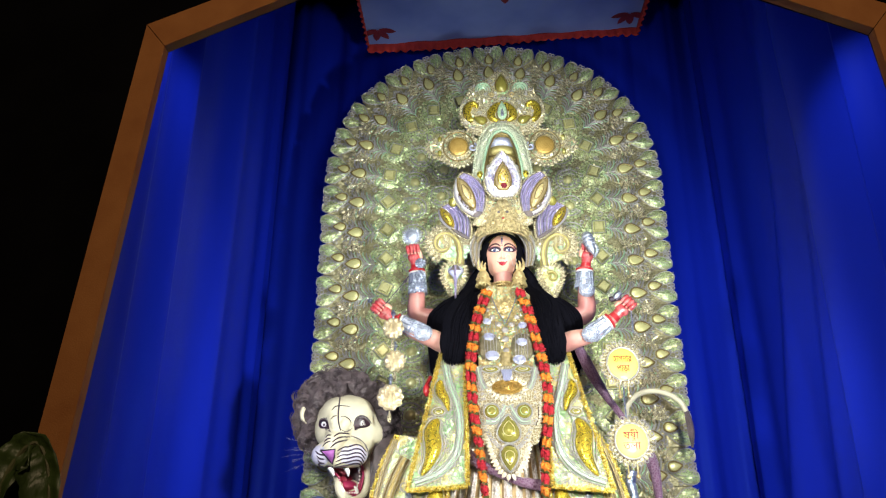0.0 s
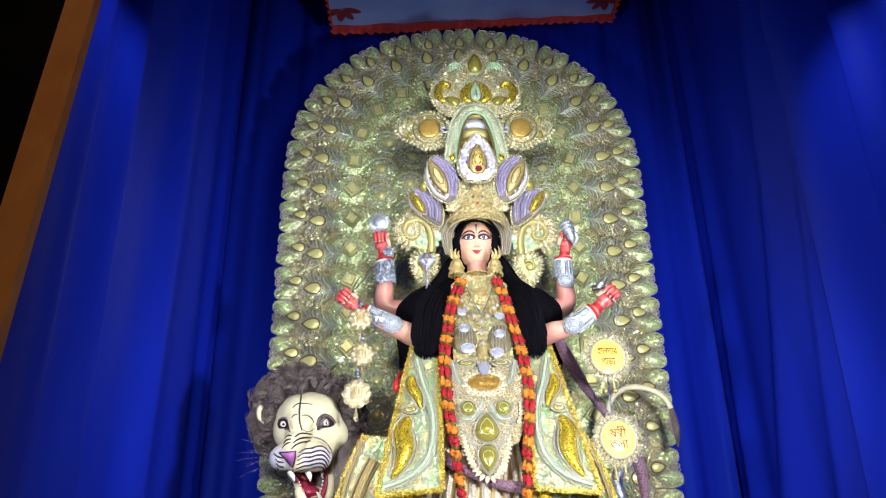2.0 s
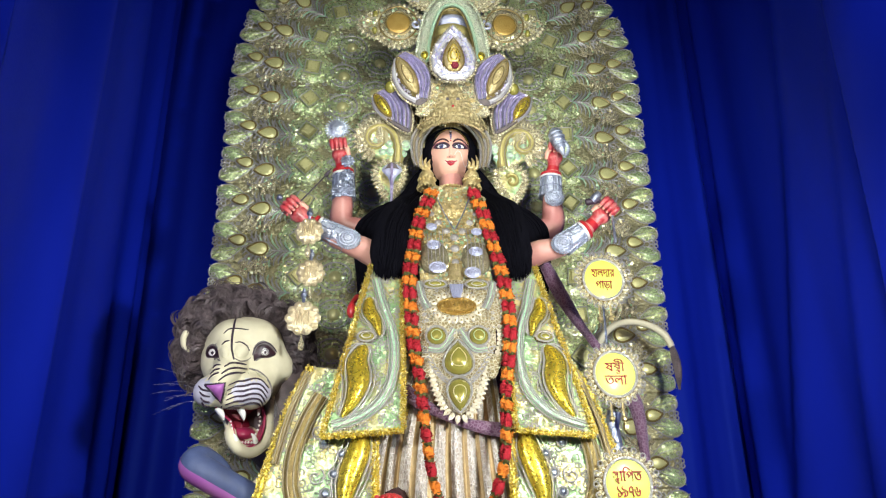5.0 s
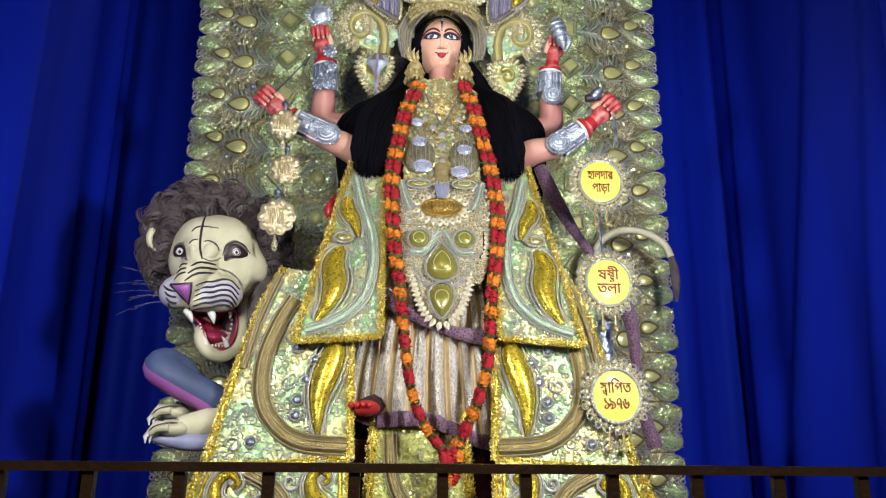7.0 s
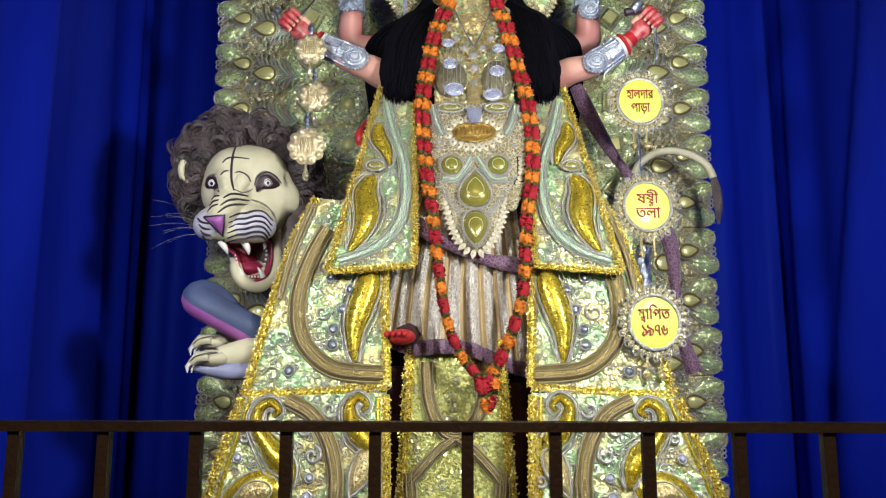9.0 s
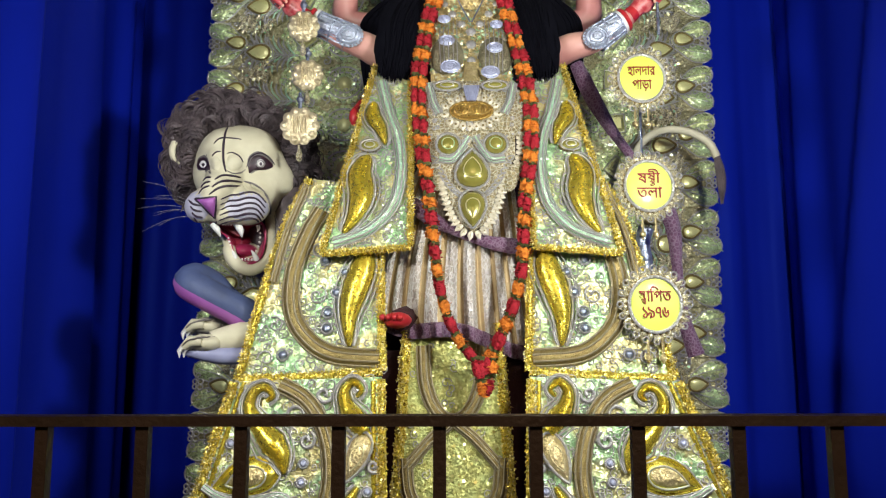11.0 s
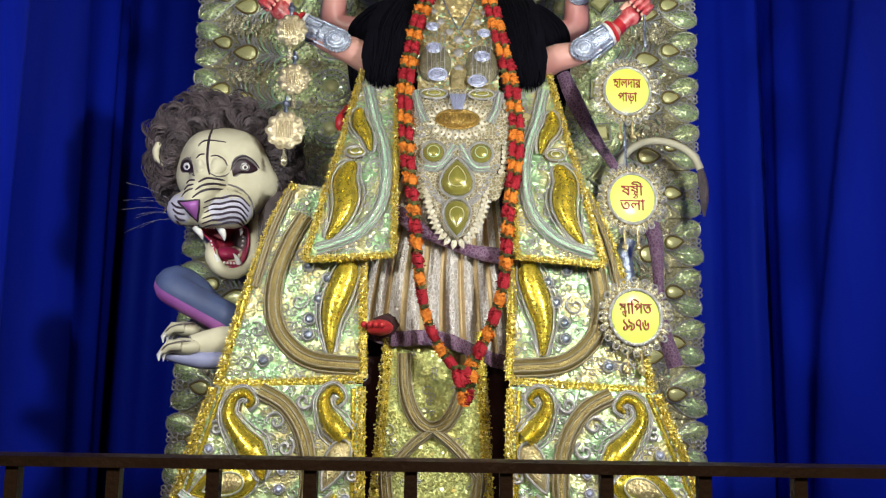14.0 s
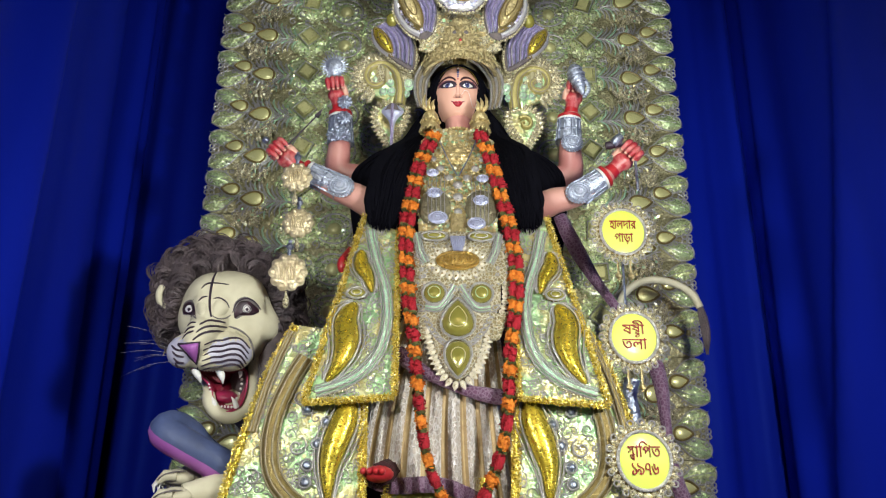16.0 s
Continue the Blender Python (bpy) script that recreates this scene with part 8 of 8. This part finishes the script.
def lettering(parent, P, line, cx, cz, sx, sy, w):
    out = []
    for ch, x, y, kx, ky in line:
        vs, fs = glyph_split(ch) if ch in "পথ" else glyph_mesh(ch)
        out.append(([(x + v.x * kx, y + v.y * ky, v.z) for v in vs], fs))
    lo, hi = min(p[0] for vs, fs in out for p in vs), max(p[0] for vs, fs in out for p in vs)
    s = Shape(P)
    for vs, fs in out:
        s.add([(cx + (a - (lo + hi) / 2) * sx, cz + b * sy, w + c * 0.2) for a, b, c in vs], fs)
    part("lettering", s, "letter_red", parent, "dark red Bengali lettering")


def sign(cx, cz, lines, y, size):
    t = thing("hanging_sign", (cx, y, cz - 0.2), "round yellow sign with red Bengali lettering and pale petals", "sign", "hanging signs")
    P = front(y, cz, 0.06)
    s = Shape(P)
    s.slab(ring(cx, cz, 0.165, 0.175, 28), -0.015, 0.0, 0, 0.02)
    part("plate", s, "band", t)
    o = ring(cx, cz, 0.155, 0.165, 40)
    s = Shape(P)
    s.petals(o[::-1] + [o[-1]], 0.055, 0.036, 0, -0.006, 0.014, hole=1)
    part("petal_rim", s, ["ruffle", "plaque"], t, "pale gold pierced petals")
    s = Shape(P)
    for k in range(20):
        a = math.tau * k / 20
        s.tube(lift(shut(ring(cx + 0.195 * math.cos(a), cz + 0.207 * math.sin(a), 0.017, n=8)), 0.002), 0.005, 4, 0)
    part("loop_rim", s, "cord", t)
    s = Shape(P)
    s.tube(lift(shut(ring(cx, cz, 0.146, 0.156, 28)), 0.010), 0.010, 6, 0)
    for k in range(48):
        a = math.tau * k / 48
        s.ball((cx + 0.146 * math.cos(a), cz + 0.156 * math.sin(a), 0.012), 0.0105, 0, 6)
    part("beaded_ring", s, "cord", t, "thin ring of silver beads")
    s = Shape(P)
    s.dome(ring(cx, cz, 0.140, 0.150, 28), 0.004, 0.012, 0, 3)
    part("face", s, "sign_yellow", t, "glossy yellow face")
    for k, ln in enumerate(lines):
        lettering(t, P, ln, cx - 0.002, cz + (0.016 if k == 0 else -0.076), *size[k], 0.020)
    for dx in (-0.05, 0.03):
        s = Shape(P)
        s.tube([(cx + dx, cz - 0.20, 0.0), (cx + dx, cz - 0.33, 0.0)], 0.008, 5, 0)
        s.ball((cx + dx, cz - 0.30, 0.0), 0.022, 0, 7)
        part("pendant_rod", s, "gold_pale", t)
    return t


sign(1.355, 3.09, [plain("হালদার"), plain("পা\u09dcা")], 6.74, ((0.056, 0.090), (0.060, 0.092)))
sign(1.355, 2.385, [plain("ষ") + [("ষ", 0.63, 0.14, 0.95, 0.78), ("ঠ", 0.80, -0.20, 0.62, 0.46), ("ী", 1.24, 0, 1, 1)], plain("তলা")], 6.66, ((0.088, 0.096), (0.086, 0.100)))
sign(1.30, 1.658, [[("স", 0.0, 0.15, 0.8, 0.76), ("থ", 0.16, -0.18, 0.66, 0.56), ("া", 0.64, 0, 1, 1), ("ি", 0.93, 0, 1, 1), ("প", 1.22, 0, 1, 1), ("ত", 1.96, 0, 1, 1)], plain("১৯৭৬")], 6.42, ((0.067, 0.094), (0.070, 0.100)))

s = Shape(front(6.78))
s.loft(curve([(1.36, 2.15), (1.34, 2.05), (1.36, 1.93), (1.35, 1.86)], 5), lambda v: 0.045 * (1 - 0.4 * v) + 0.004, 0.025, 0, 0, 5)
s.tube([(1.35, 2.9, 0.0), (1.35, 2.6, 0.0), (1.34, 2.15, 0.0)], 0.008, 5, 0)
solid("silver_streamer", s, "silver", "crumpled silver foil streamer between the signs", "streamer")

s = Shape(front(7.15))
s.loft(curve([(1.02, 3.35), (1.12, 3.12), (1.25, 2.88), (1.40, 2.66), (1.56, 2.42), (1.64, 2.2), (1.66, 1.9), (1.69, 1.6), (1.76, 1.36)], 6), lambda v: 0.045 + 0.012 * math.sin(v * 14), 0.04, 0, 0, 6)
solid("purple_scarf", s, "purple", "long purple brocade scarf hanging behind the signs", "scarf")


# ---- things held or worn on the arms ----
def rosette(parent, P, x, z, r, mats=("silver", "silver"), n=10, w=0.0):
    s = Shape(P)
    o = ring(x, z, r * 0.78, n=18)
    s.dome(o, w, r * 0.18, 0, 2)
    for k in range(n):
        a = math.tau * k / n
        s.dome(ring(x + r * 0.76 * math.cos(a), z + r * 0.76 * math.sin(a), r * 0.26, n=8), w, r * 0.16, 0, 2)
        s.ball((x + r * 0.48 * math.cos(a), z + r * 0.48 * math.sin(a), w + r * 0.16), r * 0.09, 1, 6)
    s.dome(ring(x, z, r * 0.25, n=10), w + r * 0.15, r * 0.2, 1, 3)
    s.tube(lift(shut(ring(x, z, r * 0.36, n=12)), w + r * 0.18), r * 0.05, 4, 1)
    return part("rosette", s, list(mats), parent)


def cuff(p0, p1, r0, r1, name, label, medal=None):
    p0, p1 = Vector(p0), Vector(p1)
    t = thing(name, (p0 + p1) / 2, label, "bracelet", "bracelets")
    s = Shape()
    s.tube([p0, p0.lerp(p1, 0.5), p1], [r0 + 0.014, (r0 + r1) / 2 + 0.014, r1 + 0.014], 16)
    part("sleeve", s, "bright_silver", t, "embossed silver foil sleeve")
    s = Shape()
    d = (p1 - p0).normalized()
    x = d.cross(Vector((0, 1, 0))).normalized()
    y = d.cross(x)
    for k in range(12):
        c = (x * math.cos(k * 0.5236) + y * math.sin(k * 0.5236))
        rb = Shape()
        rb.tube([p0 + c * (r0 + 0.014), p1 + c * (r1 + 0.014)], 0.008, 5)
        part("rib", rb, "silver", t)
    for f in (0.0, 0.5, 1.0):
        q = p0.lerp(p1, f)
        r = r0 + (r1 - r0) * f + 0.014
        s.tube([q + (x * math.cos(a) + y * math.sin(a)) * r for a in np.linspace(0, math.tau, 20)], 0.008, 5)
    part("edge_ring", s, "silver", t)
    for nm, f, m, rr in (("white_bangle", 1.06, "white_paint", 0.016), ("red_bangle", 1.22, "red_paint", 0.013)):
        q = p0 + (p1 - p0) * f
        s = Shape()
        s.tube([q + (x * math.cos(a) + y * math.sin(a)) * (r1 + 0.008) for a in np.linspace(0, math.tau, 20)], rr, 6)
        part(nm, s, m, t)
    if medal:
        mx, my, mz, mr = medal
        s = Shape(front(my))
        o = ring(mx, mz, mr * 1.15, mr, 18)
        s.dome(o, 0, 0.03, 0, 3)
        s.petals(o[::-1] + [o[-1]], mr * 0.22, mr * 0.32, 0, -0.004, 0.010)
        for g in (0.35, 0.62, 0.88):
            s.tube(lift(shut(grown(o, g)), 0.006 + 0.024 * (1 - g * g) ** 0.5), 0.006, 4, 0)
        part("medal", s, "bright_silver", t, "scalloped silver medal")
    return t


t = cuff((-0.605, 7.44, 4.03), (-0.615, 7.43, 4.24), 0.084, 0.072, "bracelet", "silver foil bracelet stacked with small rosettes")
for x, z in ((-0.575, 4.335), (-0.575, 4.20), (-0.575, 4.065), (-0.645, 4.055)):
    rosette(t, front(7.325), x, z, 0.060)
cuff((1.165, 7.44, 4.07), (1.175, 7.43, 4.24), 0.084, 0.072, "bracelet", "silver foil bracelet with an oval medal", (1.175, 7.345, 4.02, 0.065))
cuff((-0.52, 6.93, 3.455), (-0.72, 6.91, 3.545), 0.075, 0.064, "bracelet", "silver foil bracelet on the lower arm", (-0.50, 6.835, 3.43, 0.07))
cuff((1.12, 6.93, 3.43), (1.27, 6.91, 3.53), 0.074, 0.062, "bracelet", "silver foil bracelet with a round medal", (1.10, 6.83, 3.40, 0.068))


def chakra():
    t = thing("discus", (-0.67, 7.36, 4.56), "silver discus with a spiky rim held up in a red hand", "discus")
    P = front(7.36)
    s = Shape(P)
    s.dome(ring(-0.675, 4.665, 0.075, n=20), 0, 0.03, 0, 3)
    s.slab(ring(-0.675, 4.665, 0.075, n=20), -0.02, 0.0)
    part("plate", s, "bright_silver", t)
    s = Shape(P)
    for k in range(26):
        a = math.tau * k / 26
        s.tube([(-0.675 + 0.06 * math.cos(a), 4.665 + 0.06 * math.sin(a), 0.0), (-0.675 + 0.112 * math.cos(a), 4.665 + 0.112 * math.sin(a), 0.005)], [0.012, 0.003], 5)
    part("spiked_rim", s, "bright_silver", t)


chakra()

s = Shape()
axis = curve([(1.195, 7.29, 4.640), (1.20, 7.27, 4.61), (1.21, 7.25, 4.55), (1.225, 7.24, 4.49), (1.245, 7.25, 4.43), (1.262, 7.26, 4.38)], 5)
swellings = [0.006 + 0.050 * math.sin(math.pi * min(1.0, (i / 25) ** 0.8)) ** 0.9 * (1 + 0.10 * math.sin(i * 1.9)) for i in range(26)]
s.tube(axis, swellings, 14)
for k in range(9):
    i = 3 + 2 * k
    c, r = Vector(axis[i]), swellings[i] + 0.003
    s.tube([c + Vector((r * math.cos(a), r * math.sin(a), 0.018 * math.cos(a))) for a in np.linspace(0, math.tau, 16)], 0.0065, 5, 1 if k % 2 else 0)
# the flared lip and its frilled edge
for k in range(9):
    u = k / 8
    p = Vector((1.262 + 0.035 * math.sin(math.pi * u), 7.215 + 0.01 * u, 4.50 - 0.15 * u))
    s.ball(p, (0.018, 0.012, 0.014), 0, 7)
solid("conch", s, ["bright_silver", "silver"], "silver foil-covered conch shell held in a hand", "conch")

s = Shape()
s.tube([(-0.99, 6.80, 3.62), (-0.86, 6.80, 3.72), (-0.66, 6.82, 3.98)], [0.006, 0.006, 0.005], 5)
s.tube([(-0.69, 6.82, 3.94), (-0.645, 6.82, 4.01)], [0.018, 0.002], 5)
s.ball((-1.02, 6.80, 3.745), 0.025, 1, 8)
solid("arrow", s, ["dark_paint", "silver"], "thin dark arrow with a silver tip held in a fist", "arrow")
bow = thing("bow_grip", (1.36, 6.81, 3.70), "dark bow grip with a silver end in a red fist", "bow")
s = Shape()
s.tube([(1.30, 6.82, 3.74), (1.36, 6.815, 3.752), (1.41, 6.81, 3.76)], [0.026, 0.03, 0.026], 10, 0)
part("grip", s, "dark_paint", bow)
s = Shape()
s.tube([(1.345, 6.80, 3.745), (1.37, 6.79, 3.77), (1.40, 6.79, 3.80)], [0.03, 0.034, 0.028], 8, 0)
part("silver_end", s, "silver", bow, "crumpled silver foil end")
s = Shape()
s.tube([(1.49, 6.80, 3.62), (1.49, 6.79, 3.40)], 0.010, 6, 0)
part("rod", s, "silver", bow)


M["medal_foil"] = mat("stamped_medal_foil", (0.78, 0.68, 0.46), (0.64, 0.53, 0.32), metal=0.7, rough=0.33, scale=18, bump=0.8, bump_scale=80, glit=0.4)


def medallion(x, z, r, y=6.72):
    t = thing("hanging_medallion", (x, y, z - r * 1.6), "scalloped pale gold foil medallion on a chain", "medallion", "gold medallions")
    P = front(y)
    s = Shape(P)
    o = [(x + r * (0.88 + 0.12 * abs(math.cos(5 * a))) * math.cos(a), z + r * (0.88 + 0.12 * abs(math.cos(5 * a))) * math.sin(a)) for a in np.linspace(0, math.tau, 61)[:-1]]
    s.dome(o, 0, 0.022, 0, 3, 0.012)
    for k in range(10):
        a = math.tau * (k + 0.0) / 10
        s.dome(ring(x + r * 0.76 * math.cos(a), z + r * 0.76 * math.sin(a), r * 0.17, n=8), 0.014, 0.012, 0, 2)
    for k in range(7):
        s.tube([(x - r * 0.36 + r * 0.12 * k, z - r * 0.42, 0.02), (x - r * 0.36 + r * 0.12 * k, z, 0.026), (x - r * 0.36 + r * 0.12 * k, z + r * 0.42, 0.02)], 0.0055, 4, 0)
    part("stamped_plate", s, "medal_foil", t)
    s = Shape(P)
    s.dome(drop(x, z - r * 1.45, 0.05, 0.10), 0, 0.025, 0, 3)
    s.tube([(x, z - r, 0.01), (x, z - r * 1.2, 0.01)], 0.008, 5)
    part("drop", s, "ruffle", t)
    s = Shape(P)
    s.tube([(x, z + r * 0.9, 0.0), (x, z + r * 1.7, 0.0)], 0.012, 5)
    s.ball((x, z + r * 1.35, 0.0), 0.025, 0, 8)
    part("link", s, "silver", t)


medallion(-0.785, 2.79, 0.125)
medallion(-0.76, 3.15, 0.105, 6.80)
medallion(-0.78, 3.45, 0.105, 6.74)

s = Shape()
s.ball((-0.455, 6.80, 2.87), (0.035, 0.035, 0.06), 0, 10)
s.tube([(-0.455, 6.84, 2.93), (-0.43, 6.95, 3.02)], 0.02, 6)
solid("red_tassel", s, "red_paint", "small red tassel beside the skirt flap", "tassel")


def necklace():
    t = thing("choker", (0.305, 7.3, 3.92), "stacked gold choker round the neck", "necklace")
    for k in range(4):
        s = Shape()
        r, z = 0.108 + 0.008 * k, 4.10 - 0.034 * k
        s.tube([(0.305 + r * math.cos(a), 7.40 + r * math.sin(a), z) for a in np.linspace(math.pi, math.tau, 18)], 0.014, 6)
        for q in range(14):
            a = math.pi + math.pi * (q + 0.5) / 14
            s.ball((0.305 + (r + 0.014) * math.cos(a), 7.40 + (r + 0.014) * math.sin(a), z), 0.013, 0, 6)
        part("strand", s, "gold_pale", t)


necklace()


M["banana_leaf"] = mat("banana_leaf", (0.05, 0.085, 0.02), (0.03, 0.05, 0.015), rough=0.4, scale=6, bump=0.4, bump_scale=60, stretch=(1, 1, 0.3))
M["banana_stem"] = mat("banana_stem", (0.11, 0.12, 0.05), (0.07, 0.07, 0.03), rough=0.6, scale=9, bump=0.3, bump_scale=50)


def banana_plant():
    """A young banana plant tied before the upright of the opening."""
    t = thing("banana_plant", (-2.10, 3.22, 0.0), "young dark green banana plant before the stage frame", "plant")
    s = Shape()
    s.tube(curve([(-2.10, 3.22, 0.0), (-2.09, 3.22, 0.6), (-2.10, 3.22, 1.2), (-2.08, 3.22, 1.62)], 6), [0.055] * 7 + [0.045] * 6 + [0.035] * 5 + [0.02], 12)
    part("stem", s, "banana_stem", t)

    def blade(mid, width, seed):
        rnd = random.Random(seed)
        sp = [Vector(p) for p in curve(mid, 8)]
        k = len(sp)
        vs, fs = [], []
        for i, p in enumerate(sp):
            v = i / (k - 1)
            d = (sp[min(i + 1, k - 1)] - sp[max(i - 1, 0)]).normalized()
            sd = d.cross(Vector((0.15, -1, 0.1))).normalized()
            hw = width * math.sin(math.pi * (0.06 + 0.92 * v)) ** 0.7 * (1 + 0.06 * rnd.uniform(-1, 1))
            for q in (-1, -0.5, 0, 0.5, 1):
                vs.append(p + sd * hw * q + Vector((0, -0.05 * abs(q), -0.10 * q * q * v)) + Vector((0, 0.012 * math.sin(i * 1.7 + q), 0)))
        for i in range(k - 1):
            fs += [(i * 5 + q, i * 5 + q + 1, i * 5 + q + 6, i * 5 + q + 5) for q in range(4)]
        s = Shape()
        s.add([tuple(v) for v in vs], fs)
        ob = part("leaf", s, "banana_leaf", t, smooth=180)
        ob.modifiers.new("thickness", "SOLIDIFY").thickness = 0.003
        s = Shape()
        s.tube(sp, [0.014 * (1 - 0.8 * i / k) for i in range(k)], 6)
        part("midrib", s, "banana_stem", ob)

    blade([(-2.08, 3.22, 1.55), (-2.03, 3.24, 1.82), (-1.95, 3.26, 1.93), (-1.87, 3.27, 1.80), (-1.82, 3.27, 1.50), (-1.81, 3.26, 1.28)], 0.085, 1)
    blade([(-2.09, 3.22, 1.55), (-2.14, 3.18, 1.72), (-2.26, 3.12, 1.80), (-2.42, 3.08, 1.70), (-2.52, 3.05, 1.45)], 0.09, 2)
    blade([(-2.09, 3.20, 1.50), (-2.07, 3.08, 1.66), (-2.06, 2.98, 1.70), (-2.04, 2.88, 1.58), (-2.03, 2.83, 1.35)], 0.08, 3)
    blade([(-2.10, 3.25, 1.55), (-2.16, 3.30, 1.78), (-2.24, 3.33, 1.86), (-2.34, 3.34, 1.78)], 0.07, 4)


banana_plant()
